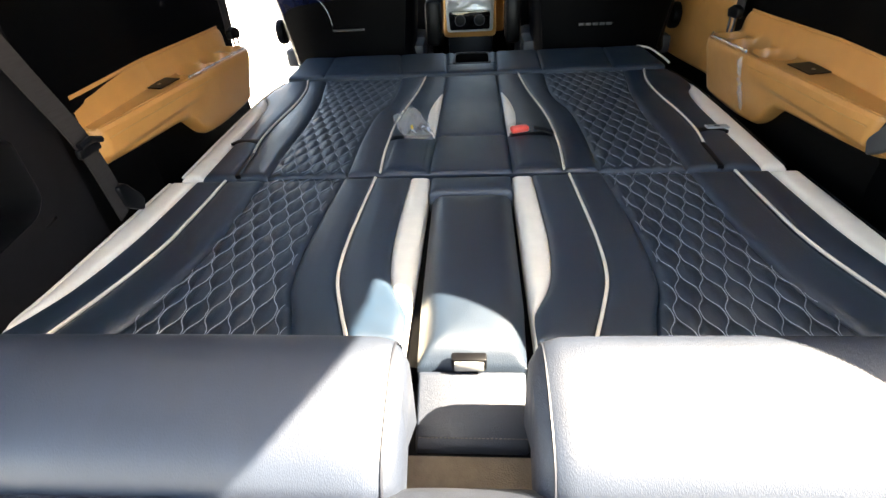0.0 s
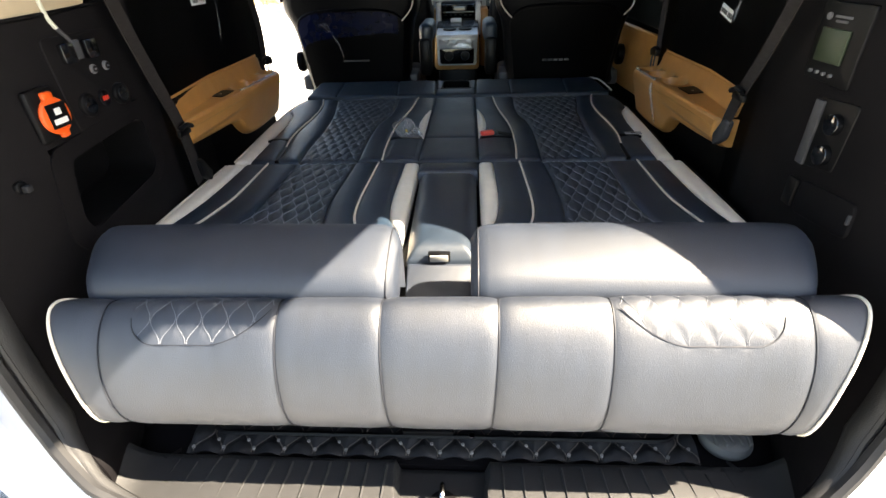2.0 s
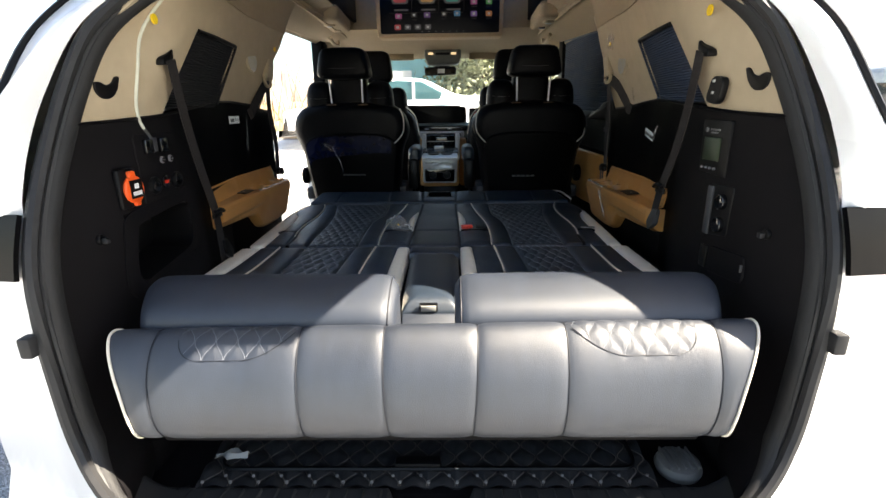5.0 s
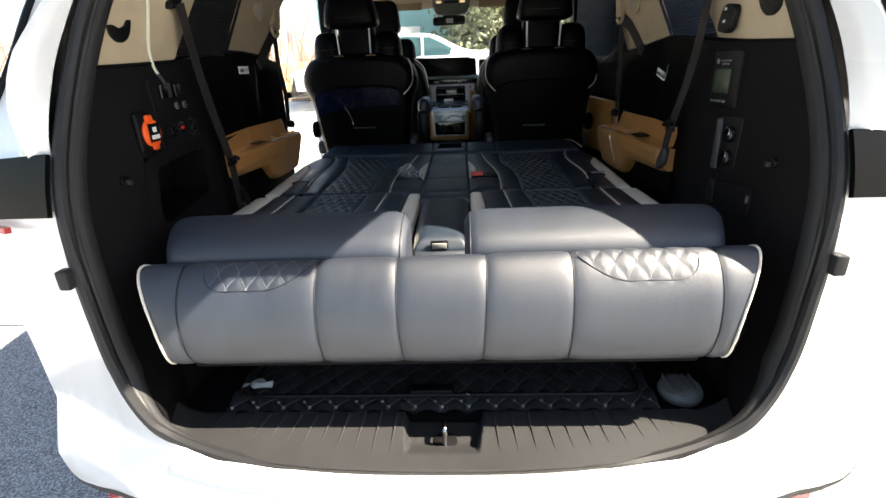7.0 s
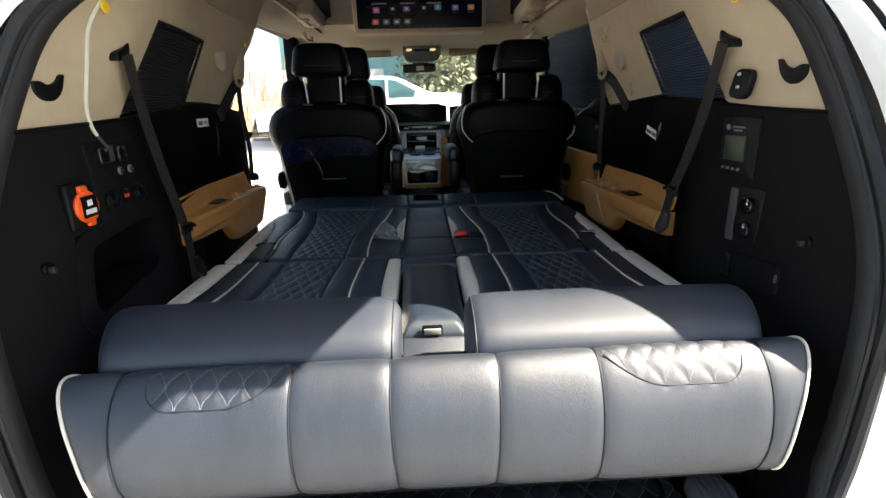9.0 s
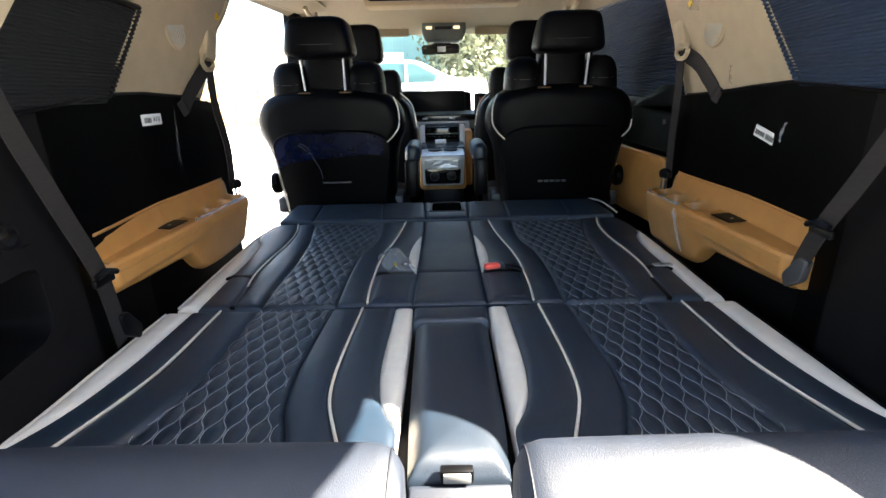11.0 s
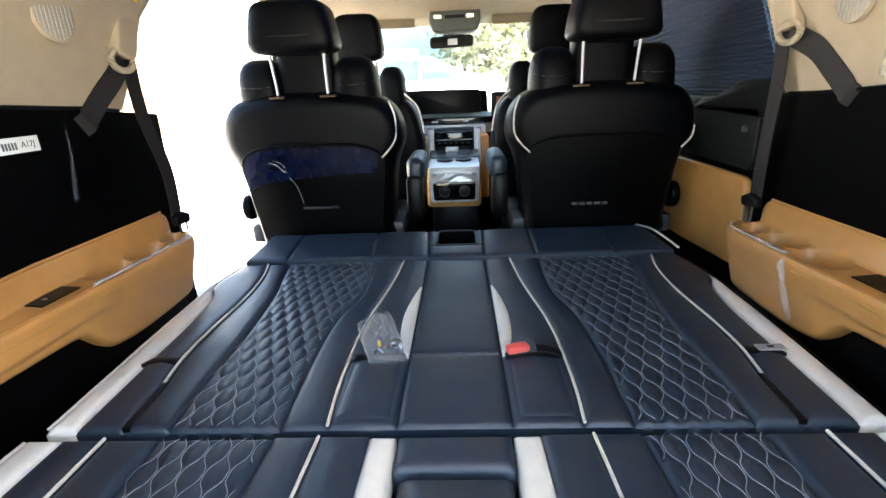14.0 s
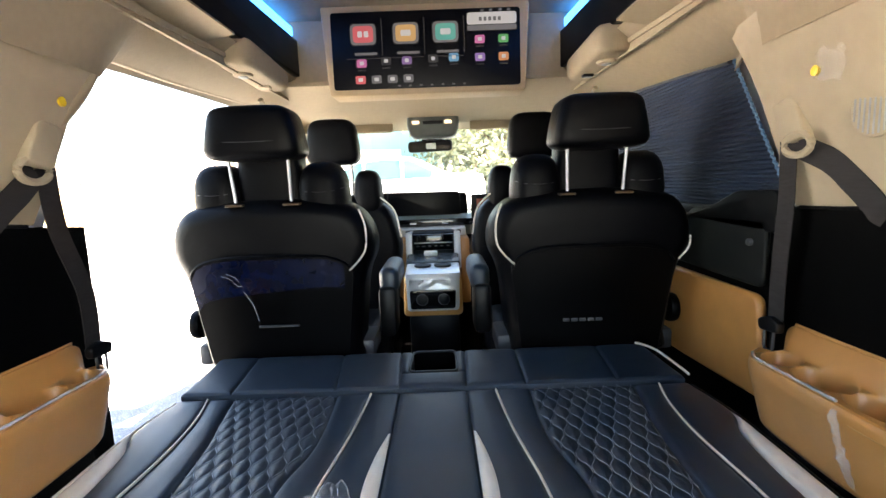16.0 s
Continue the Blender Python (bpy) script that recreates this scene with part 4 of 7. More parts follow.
# front step panel with cup well
step = thing("bed_step", "navy leather end step in segments with a cup well", "bed step", at=(0, 2.56, ZB - 0.05))
SEG = [(-0.630, -0.622), (-0.505, -0.515), (-0.245, -0.268), (-0.083, -0.098), (0.083, 0.090), (0.232, 0.236), (0.46, 0.475), (0.628, 0.60)]
for i in range(len(SEG) - 1):
    a, b = [(2.435, SEG[i][0]), (2.70, SEG[i][1])], [(2.435, SEG[i + 1][0]), (2.70, SEG[i + 1][1])]
    rise = lambda x, y: 0.012 + 0.016 * (y - 2.435) / 0.26 - 0.05 * max(0, (y - 2.63) / 0.07) ** 2
    if i == 3:
        part("segment", padded(a, b, 2.435, 2.515, crown=0.004, ztop=rise, drop=0.006), NAVY, step)
        part("segment", padded(a, b, 2.668, 2.70, crown=0.002, ztop=rise, drop=0.004), NAVY, step)
        part("segment", padded([(2.515, SEG[3][0] - 0.003), (2.668, SEG[3][1])], [(2.515, -0.064), (2.668, -0.062)], 2.515, 2.668, crown=0.002, ztop=rise, drop=0.006), NAVY, step)
        part("segment", padded([(2.515, 0.064), (2.668, 0.062)], [(2.515, SEG[4][0] + 0.003), (2.668, SEG[4][1])], 2.515, 2.668, crown=0.002, ztop=rise, drop=0.006), NAVY, step)
        well = part("cup_well", box(-0.066, 0.066, 2.512, 2.672, 0.84, 0.868), BLACKPANEL, step, "black cup well")
        for x0, x1, y0, y1 in ((-0.0635, -0.0605, 2.516, 2.667), (0.0605, 0.0635, 2.516, 2.667), (-0.0605, 0.0605, 2.516, 2.519), (-0.0605, 0.0605, 2.664, 2.667)):
            part("well_wall", box(x0, x1, y0, y1, 0.868, 0.944), BLACKPANEL, well)
        part("well_rim", tube([(*p, 0.945) for p in rounded([(-0.064, 2.516), (0.064, 2.516), (0.062, 2.667), (-0.062, 2.667)], 0.02)], 0.004, 6, closed=True), BLACK, step)
    else:
        part("segment", padded(a, b, 2.435, 2.70, crown=0.002, ztop=rise, drop=0.006, soft=0.003), NAVY, step)
part("edge_piping", tube(smooth_path([(0.60, 2.69, 0.945), (0.622, 2.60, 0.955), (0.632, 2.50, 0.952), (0.640, 2.44, 0.945)]), 0.0035), PIPE, step, "ivory piping")
part("underside", box(-0.61, 0.60, 2.44, 2.69, 0.78, 0.89, 0.01), BLACK, step)

# ---- rear cushions ----
def cushion(x0, x1, label):
    ob = thing("rear_cushion", label, "cushion", group="rear cushions", at=((x0 + x1) / 2, 1.06, 0.92))
    prof = [(1.135, 0.90), (1.138, 1.00), (1.132, 1.022), (1.115, 1.031), (1.085, 1.030), (1.045, 1.019), (1.014, 1.006), (0.996, 0.990), (0.987, 0.966), (0.987, 0.90)]
    P = [Vector((0, y, z)) for y, z in prof]
    P = smooth_path(P, 3)
    xs = [x0, x0 + 0.003, x0 + 0.008, x0 + 0.016, x0 + 0.03] + [x0 + 0.03 + (x1 - x0 - 0.06) * t for t in np.linspace(0.06, 0.94, 16)] + [x1 - 0.03, x1 - 0.016, x1 - 0.008, x1 - 0.003, x1]
    rows = []
    for x in xs:
        u = (x - x0) / (x1 - x0)
        d = max(0.0, min(x - x0, x1 - x))
        k = 0.018 * math.exp(-((d / 0.010) ** 1.2))
        flare = 0.017 * (max(0.0, u * 2 - 1) if x0 > -0.3 else -max(0.0, 1 - u * 2))
        crown = 0.004 * math.sin(math.pi * max(0, min(1, u))) ** 0.5
        rows.append([Vector((x + (flare * (p.y - 1.05) / 0.085), p.y + k * max(-1.0, min(1.0, (1.05 - p.y) / 0.06)), p.z - k * max(0.0, min(1.0, (p.z - 0.93) / 0.06)) + crown * max(0, min(1, (p.z - 0.95) / 0.08)))) for p in P])
    bm = grid(rows)
    bm.verts.ensure_lookup_table()
    m = len(P)
    ends = []
    for i0 in (0, len(xs) - 1):
        ring = [bm.verts[i0 * m + j] for j in range(m)]
        mid_v = (ring[0].co + ring[-1].co) / 2 + Vector((0, 0, 0.04))
        ends.append((ring, mid_v))
    for ring, mid_v in ends:
        c = bm.verts.new(mid_v)
        for q, r in zip(ring, ring[1:]):
            bm.faces.new((c, q, r))
    bmesh.ops.recalc_face_normals(bm, faces=bm.faces[:])
    body = part("body", bm, SUNLIT_NAVY, ob)
    xi = x1 - 0.012 if x0 < -0.3 else x0 + 0.012
    part("piping", tube([(xi, p.y + 0.0038 * max(-1.0, min(1.0, (1.05 - p.y) / 0.06)), p.z - 0.0038 * max(0.0, min(1.0, (p.z - 0.93) / 0.06))) for p in P[2:-2]], 0.0014, 5), SEAM, body, "thin dark piping")
    return ob


cushion(-0.588, -0.060, "navy leather rear cushion half in sunlight")
cushion(0.062, 0.603, "navy leather rear cushion half in sunlight")

# ---- rear bolster ----
bol = thing("rear_bolster", "long navy leather bolster with seams, quilted corners and ivory piped ends", "bolster", at=(0.01, 0.93, 0.79))
BP = smooth_path([(0, 1.03, 0.925), (0, 1.006, 0.964), (0, 0.98, 0.985), (0, 0.955, 0.984), (0, 0.926, 0.962), (0, 0.900, 0.925), (0, 0.884, 0.885), (0, 0.876, 0.845), (0, 0.879, 0.808), (0, 0.892, 0.786), (0, 0.915, 0.779), (0, 0.97, 0.775)], 7)
SEAMS = [-0.512, -0.234, -0.074, 0.104, 0.270, 0.547]


def bolster_end(side, p):
    """The slanted ends: wider at the top."""
    t = max(0, min(1, (p.z - 0.775) / 0.21))
    return (0.627 if side > 0 else -0.603) - side * (0.066 * (1 - t) + 0.016 * math.sin(math.pi * t))


def seam_x(x, p):
    t = max(0, min(1, (p.z - 0.775) / 0.21))
    return x + (0.024 * (1 - t) ** 1.8 if abs(x) > 0.4 else 0.012 * (1 - t) ** 1.5) * (1 if x < 0 else -1)


arc = [0.0]
for a, b in zip(BP, BP[1:]):
    arc.append(arc[-1] + (b - a).length)


def corner_wave(k, s):
    return 0.0205 * (k + 0.5) + (1 if k % 2 else -1) * 0.0092 * math.sin(2 * math.pi * s / 0.074 + 0.6)


def corner_dist(x, s):
    k0 = math.floor(x / 0.0205 - 0.5)
    return min(abs(x - corner_wave(k, s)) for k in (k0 - 1, k0, k0 + 1, k0 + 2))


def inset_depth(left, x):
    """How far the quilted inset reaches down the bolster: slanted inside, round outside."""
    a, b = (-0.240, -0.462) if left else (0.278, 0.508)
    u, v = abs(x - a), abs(b - x)
    if not min(a, b) < x < max(a, b):
        return 0.0
    return 0.039 * min(1.0, math.sin(math.pi / 2 * min(1.0, u / 0.10)), math.sqrt(max(0.0, 1 - (1 - min(1.0, v / 0.045)) ** 2)))


def fit_top(v):
    """Lowers the roll's top towards the port end, shaped to fit the camera's view."""
    t = max(0.0, min(1.0, (v.z - 0.775) / 0.21))
    return Vector((v.x, v.y, v.z + t * (-0.0065 + 0.0125 * v.x)))


def fitted_top(bm):
    for v in bm.verts:
        v.co = fit_top(v.co)
    return bm


bounds = [None] + SEAMS + [None]
BN = [Vector((0, -1, 0.4)).normalized()] * len(BP)
for i in range(len(BP)):
    t = (BP[min(i + 1, len(BP) - 1)] - BP[max(0, i - 1)])
    BN[i] = Vector((0, t.z, -t.y)).normalized()
for k in range(len(bounds) - 1):
    rows = []
    us = [0, 0.004, 0.012, 0.03, 0.07] + list(np.linspace(0.10, 0.90, 130 if k in (1, 5) else 30)) + [0.93, 0.97, 0.988, 0.996, 1]
    for i, p in enumerate(BP):
        a = bolster_end(-1, p) if bounds[k] is None else seam_x(bounds[k], p)
        b = bolster_end(1, p) if bounds[k + 1] is None else seam_x(bounds[k + 1], p)
        row = []
        for u in us:
            x = a + (b - a) * u
            d = min(x - a, b - x)
            off = 0.0045 * (1 - math.exp(-d / 0.010)) - 0.0045
            # quilted corner insets
            q = None
            if k in (1, 5):
                depth = inset_depth(k == 1, x)
                if depth and p.z > 0.985 - depth and p.y < 1.0:
                    q = corner_dist(x, arc[i])
                    off += 0.0021 * (min(1.0, q / 0.014) ** 0.75) - 0.0012
            row.append(Vector((x, p.y, p.z)) + BN[i] * off)
        rows.append(row)
    part("panel", fitted_top(grid(rows)), SUNLIT_LEATHER, bol)
for s in SEAMS:
    part("seam_thread", fitted_top(tube([Vector((seam_x(s, p), p.y, p.z)) + BN[i] * -0.0032 for i, p in enumerate(BP[2:-2], 2)], 0.0011, 5)), SEAM, bol, "dark sewn seam")
for s in (-1, 1):
    part("end_piping", fitted_top(tube([Vector((bolster_end(s, p), p.y, p.z)) + BN[i] * -0.002 for i, p in enumerate(BP)], 0.0026, 6)), PIPE, bol, "ivory piping")
    bm = bmesh.new()
    c = bm.verts.new((bolster_end(s, BP[35]) - s * 0.012, 0.97, 0.87))
    vs = [bm.verts.new(Vector((bolster_end(s, p), p.y, p.z)) - BN[i] * 0.004) for i, p in enumerate(BP)]
    for a, b in zip(vs, vs[1:]):
        bm.faces.new((c, a, b))
    part("end_cap", fitted_top(bm), BLACKSEAT, bol)
# stitching of the quilted corners
for left in (True, False):
    bm = bmesh.new()
    for k in range(-24, 26):
        run = []
        for i in range(4, len(BP) - 20):
            for f in (0, 0.5):
                p = BP[i].lerp(BP[i + 1], f)
                x = corner_wave(k, arc[i] + (arc[i + 1] - arc[i]) * f)
                depth = inset_depth(left, x)
                if depth and p.z > 0.986 - depth and p.y < 0.985:
                    run.append(Vector((x, p.y, p.z)) - BN[i] * 0.0009)
        if len(run) > 2:
            tube(run, 0.0006, 4, bm)
    edge = []
    a, b = (-0.240, -0.462) if left else (0.278, 0.508)
    for t in np.linspace(0.01, 0.995, 60):
        x = a + (b - a) * t
        z = 0.985 - inset_depth(left, x)
        i = max(j for j in range(12, len(BP) - 20) if BP[j].z >= z)
        f = (BP[i].z - z) / max(1e-6, BP[i].z - BP[i + 1].z)
        q = BP[i].lerp(BP[i + 1], max(0.0, min(1.0, f)))
        edge.append(Vector((x, q.y, q.z)) + BN[i] * 0.0004)
    part("inset_seam", fitted_top(tube(edge, 0.0011, 4)), SEAM, bol, "dark sewn seam")
    part("quilt_stitching", fitted_top(bm), STITCH_D, bol, "pale wavy stitching")
part("underside", box(-0.50, 0.52, 0.90, 1.215, 0.770, 0.855, 0.008), BLACKSEAT, bol)

# ---- second and front row seats ----
EMBLEM = mat("dull_emblem", (0.09, 0.09, 0.095), 0.4, metal=0.3)
def captain_seat(cx, hr_z, label, film):
    ob = thing("captain_seat", label, "seat", group="captain seats", at=(cx, 2.75, 0.5))
    half = [(0, 1.41), (0.10, 1.408), (0.19, 1.398), (0.245, 1.378), (0.282, 1.335), (0.297, 1.28), (0.292, 1.235), (0.272, 1.19), (0.258, 1.13), (0.250, 1.05), (0.240, 0.97), (0.232, 0.90)]
    o = [(-x, z) for x, z in half[::-1]] + half[1:] + [(0, 0.88)]
    o = [(cx + x, z) for x, z in o]
    o = [(p.x, p.z) for p in smooth_path([(x, 0, z) for x, z in o] + [(o[0][0], 0, o[0][1])], 4)[:-1]]
    back = prism(o, 2.655, 2.86, "y", 0.055, 5)
    for v in back.verts:
        t = max(0, min(1, (v.co.z - 0.9) / 0.5))
        v.co.y += -0.05 * t + 0.05
        if v.co.y < 2.74:
            v.co.y -= 0.02 * max(0, 1 - ((v.co.x - cx) / 0.28) ** 2)
    part("backrest", back, BLACKSEAT, ob, "black leather backrest")
    # hard shell set into the lower back, its upper edge arched
    def shell_point(u, z, lift):
        hw = 0.200 + 0.034 * max(0, min(1, (z - 0.90) / 0.27))
        return Vector((cx + u * hw, 2.700 - 0.050 * (z - 0.9) / 0.5 - 0.018 * (1 - u * u) - lift, z))

    def shell_top(u):
        return 1.188 + 0.064 * math.sqrt(max(0.0, 1 - abs(u) ** 4))

    def shell_sheet(v0, v1, lift, u1=1.0, slant=0.0):
        rows = []
        for u in np.linspace(-1, u1, 21):
            top = shell_top(u)
            rows.append([shell_point(u, 0.90 + (top - 0.90) * v, lift) for v in np.linspace(v0 + slant * ((u + 1) / (u1 + 1)) ** 1.4, v1, 12)])
        return thicken(grid(rows), 0.003)
    shell = part("back_shell", shell_sheet(0, 1, 0.002), SHELL, ob, "dark back shell")
    part("shell_edge", tube([shell_point(-1, z, 0.002) for z in np.linspace(0.92, 1.17, 8)] + [shell_point(math.sin(a), shell_top(math.sin(a)), 0.003) for a in np.linspace(-math.pi / 2, math.pi / 2, 41)] + [shell_point(1, z, 0.002) for z in np.linspace(1.17, 0.92, 8)], 0.004, 6), BLACKSEAT, shell)
    part("blue_film", shell_sheet(0.66, 0.975, 0.0045, 0.90, 0.10), BLUEFILM if film else SHELL, shell, "glossy blue film")
    zs = 1.04 if film else 1.025
    if film:
        part("handle_slot", box(cx + 0.012 - 0.058, cx + 0.012 + 0.058, 2.655, 2.668, zs, zs + 0.006, 0.002), DARKGREY, shell, "slim grey handle slot")
        # Pale tubes paint the light streaks seen on the film's creases.
        for pts in (((-0.135, 1.198), (-0.112, 1.190), (-0.095, 1.172), (-0.075, 1.165)), ((-0.120, 1.205), (-0.098, 1.196), (-0.085, 1.180)), ((-0.078, 1.150), (-0.055, 1.110), (-0.046, 1.062))):
            part("crease_glint", tube(smooth_path([shell_point(x / 0.23, z, 0.010) for x, z in pts], 5), 0.0015, 5), GLINT, shell, "highlight painted along a film crease")
    else:
        for k in range(5):
            part("emblem_bar", box(cx - 0.030 - 0.058 + k * 0.024, cx - 0.030 - 0.040 + k * 0.024, 2.658, 2.668, zs, zs + 0.008, 0.001), EMBLEM, shell, "small grey emblem bar")
    for s in (-1, 1):
        e = 0.955 if s * cx > 0 else 1.0
        pts = smooth_path([(cx + s * 0.262 * e, 2.668, 1.375), (cx + s * 0.280 * e, 2.652, 1.33), (cx + s * 0.281 * e, 2.645, 1.27), (cx + s * 0.262, 2.642, 1.235), (cx + s * 0.232, 2.636, 1.205)], 6)
        if (s > 0) == (cx < 0) or cx > 0:
            part("shoulder_piping", tube(pts if s * cx < 0 else pts[12:], 0.003, 6), PIPE, ob, "ivory shoulder piping")
    # side wings and neck pads below the headrest
    for s in (-1, 1):
        w = pillow(cx + s * 0.152 - 0.072, cx + s * 0.152 + 0.072, 2.67, 2.84, 1.31, 1.516, 0.66, 0.06)
        pad = part("shoulder_pad", w, BLACKSEAT, ob)
        part("pad_seam", tube([(cx + s * 0.152 - 0.066, 2.700, 1.438), (cx + s * 0.152 - 0.04, 2.676, 1.430), (cx + s * 0.152, 2.6695, 1.427), (cx + s * 0.152 + 0.04, 2.676, 1.430), (cx + s * 0.152 + 0.066, 2.700, 1.438)], 0.0010, 5), DARKGREY, pad)
    part("neck_pad", pillow(cx - 0.092, cx + 0.092, 2.70, 2.81, 1.32, hr_z + 0.05, 0.35), BLACKSEAT, ob)
    hr = pillow(cx - 0.122, cx + 0.122, 2.570, 2.725, hr_z - 0.012, hr_z + 0.132, 0.36, 0.12)
    head = part("headrest", hr, BLACKSEAT, ob, "black leather headrest")
    part("headrest_seam", tube([(cx - 0.122, 2.60, hr_z + 0.040), (cx - 0.08, 2.573, hr_z + 0.036), (cx, 2.5695, hr_z + 0.034), (cx + 0.08, 2.573, hr_z + 0.036), (cx + 0.122, 2.60, hr_z + 0.040)], 0.0012, 5), DARKGREY, head)
    for s in (-1, 1):
        part("side_seam", tube(smooth_path([(cx + s * 0.104, 2.590, hr_z + 0.010), (cx + s * 0.098, 2.578, hr_z + 0.045), (cx + s * 0.088, 2.578, hr_z + 0.095), (cx + s * 0.080, 2.600, hr_z + 0.122)], 4), 0.0010, 5), DARKGREY, head)
        part("headrest_rod", tube([(cx + s * 0.078, 2.655, 1.405), (cx + s * 0.083, 2.635, hr_z + 0.03)], 0.0045, 10), SATIN, ob, "chrome headrest rod")
        part("rod_guide", box(cx + s * 0.080 - 0.024, cx + s * 0.080 + 0.024, 2.638, 2.675, 1.394, 1.401, 0.003), mat("dark_tan_guide", (0.10, 0.055, 0.025), 0.5) if s < 0 else bpy.data.materials["dark_tan_guide"], ob, "tan rod guide")
    part("seat_cushion", box(cx - 0.27, cx + 0.27, 2.80, 3.30, 0.72, 0.93, 0.05, 3), BLACKSEAT, ob)
    part("seat_base", box(cx - 0.22, cx + 0.22, 2.80, 3.25, 0.50, 0.72, 0.01), BLACK, ob)
    for s in ((1,) if cx < 0 else (-1,)):
        a = part("armrest", box(cx + s * 0.312 - 0.034, cx + s * 0.312 + 0.034, 2.88, 3.16, 1.075, 1.165, 0.028, 4), NAVY, ob, "navy leather armrest pad")
        part("arm_bracket", box(cx + s * 0.306 - 0.030, cx + s * 0.306 + 0.030, 2.86, 2.98, 0.93, 1.10, 0.018, 2), BLACK, a)
    part("recline_knob", disc((cx + (-0.272 if cx < 0 else 0.272), 2.76, 1.03), 0.045, 0.03, "x", 20, 0.008), SHELL, ob)
    for s in (-1, 1):
        part("rail_cover", box(cx + s * 0.25 - 0.025, cx + s * 0.25 + 0.025, 2.74, 2.90, 0.90, 0.965, 0.012, 2), DARKGREY, ob, "grey hinge cover")
    return ob


captain_seat(-0.462, 1.530, "black leather captain seat with blue film on its shell", True)
captain_seat(0.470, 1.530, "black leather captain seat with ivory piping, headrest raised", False)


def front_seat(cx):
    ob = thing("front_seat", "black leather front seat with tall headrest", "seat", group="front seats", at=(cx, 3.6, 0.5))
    o = rounded([(cx - 0.24, 0.75), (cx - 0.29, 1.18), (cx - 0.25, 1.33), (cx - 0.13, 1.40), (cx + 0.13, 1.40), (cx + 0.25, 1.33), (cx + 0.29, 1.18), (cx + 0.24, 0.75)], 0.07)
    part("backrest", prism(o, 3.50, 3.66, "y", 0.05, 4), BLACKSEAT, ob)
    for s in (-1, 1):
        part("shoulder_pad", pillow(cx + s * 0.14 - 0.066, cx + s * 0.14 + 0.066, 3.49, 3.63, 1.29, 1.512, 0.66, 0.06), BLACKSEAT, ob)
        part("headrest_rod", tube([(cx + s * 0.07, 3.55, 1.38), (cx + s * 0.07, 3.54, 1.58)], 0.007, 10), CHROME, ob)
        part("seam_piping", tube(smooth_path([(cx + s * 0.20, 3.50, 1.385), (cx + s * 0.262, 3.50, 1.32), (cx + s * 0.287, 3.50, 1.20)]), 0.004, 6), PIPE, ob)
    part("headrest", pillow(cx - 0.113, cx + 0.113, 3.45, 3.575, 1.535, 1.738, 0.42, 0.10), BLACKSEAT, ob)
    part("seat_cushion", box(cx - 0.26, cx + 0.26, 3.62, 4.1, 0.66, 0.86, 0.05, 3), BLACKSEAT, ob)
    part("seat_base", box(cx - 0.22, cx + 0.22, 3.55, 4.05, 0.50, 0.68, 0.01), BLACK, ob)
    return ob


front_seat(-0.440)
front_seat(0.462)

# ---- centre console and dashboard ----
con = thing("centre_console", "tan and silver centre console with outlets at its rear", "console", at=(-0.01, 3.5, 0.5))
DECK = mat("teal_black_deck", (0.012, 0.022, 0.026), 0.3, vary=0.15, scale=20)
part("tan_surround", prism(rounded([(-0.140, 0.875), (0.115, 0.875), (0.112, 1.060), (-0.135, 1.060)], 0.025), 3.30, 3.72, "y", 0.008), TAN, con, "tan surround")
part("silver_frame", prism(rounded([(-0.122, 0.900), (0.098, 0.900), (0.104, 1.055), (-0.126, 1.055)], 0.014), 3.292, 3.2995, "y", 0.002), SATIN, con, "satin silver frame")
part("rear_face", prism(rounded([(-0.108, 0.910), (0.082, 0.910), (0.086, 0.992), (-0.112, 0.992)], 0.012), 3.284, 3.292, "y", 0.003), GLOSSBLACK, con, "black outlet panel")
for x in (-0.058, 0.034):
    part("power_outlet", disc((x, 3.282, 0.953), 0.024, 0.010, "y", 20, 0.003), BLACK, con)
    part("outlet_ring", tube([(x + 0.024 * math.cos(a), 3.278, 0.953 + 0.024 * math.sin(a)) for a in np.linspace(0, 2 * math.pi, 24, endpoint=False)], 0.0018, 5, closed=True), DARKGREY, con)
rt = random.Random(12)
rows = [[Vector((-0.112 + 0.198 * i / 16, 3.276 + rt.uniform(-0.005, 0.005), 0.998 + 0.042 * k / 4)) for k in range(5)] for i in range(17)]
part("tray", thicken(grid(rows), 0.004), SATIN, con, "silver tray front in crumpled film")
part("cup_deck", prism([(3.29, 1.045), (3.29, 1.062), (3.36, 1.075), (3.48, 1.080), (3.48, 1.045)], -0.128, 0.106, "x", 0.004), SATIN, con, "silver cup deck")
for x in (-0.055, 0.033):
    part("cup_well", disc((x, 3.40, 1.0775), 0.038, 0.010, "z", 24), BLACK, con)
part("arm_deck", prism([(3.46, 1.06), (3.46, 1.085), (3.60, 1.102), (3.72, 1.085), (3.72, 1.06)], -0.135, 0.112, "x", 0.008), DECK, con, "dark console deck")
part("key_case", box(-0.055, 0.010, 3.56, 3.60, 1.095, 1.118, 0.006), SATIN, con)
part("recess", box(-0.118, 0.092, 3.745, 3.76, 1.045, 1.098, 0.004), BLACK, con)
part("climate_panel", box(-0.118, 0.092, 3.742, 3.757, 1.104, 1.182, 0.005), GLOSSBLACK, con, "black climate panel")
part("climate_bar", box(-0.110, 0.084, 3.736, 3.743, 1.135, 1.141, 0.002), SATIN, con)
for k in range(6):
    part("climate_key", box(-0.100 + k * 0.031, -0.084 + k * 0.031, 3.737, 3.743, 1.118, 1.124, 0.001), DARKGREY, con)
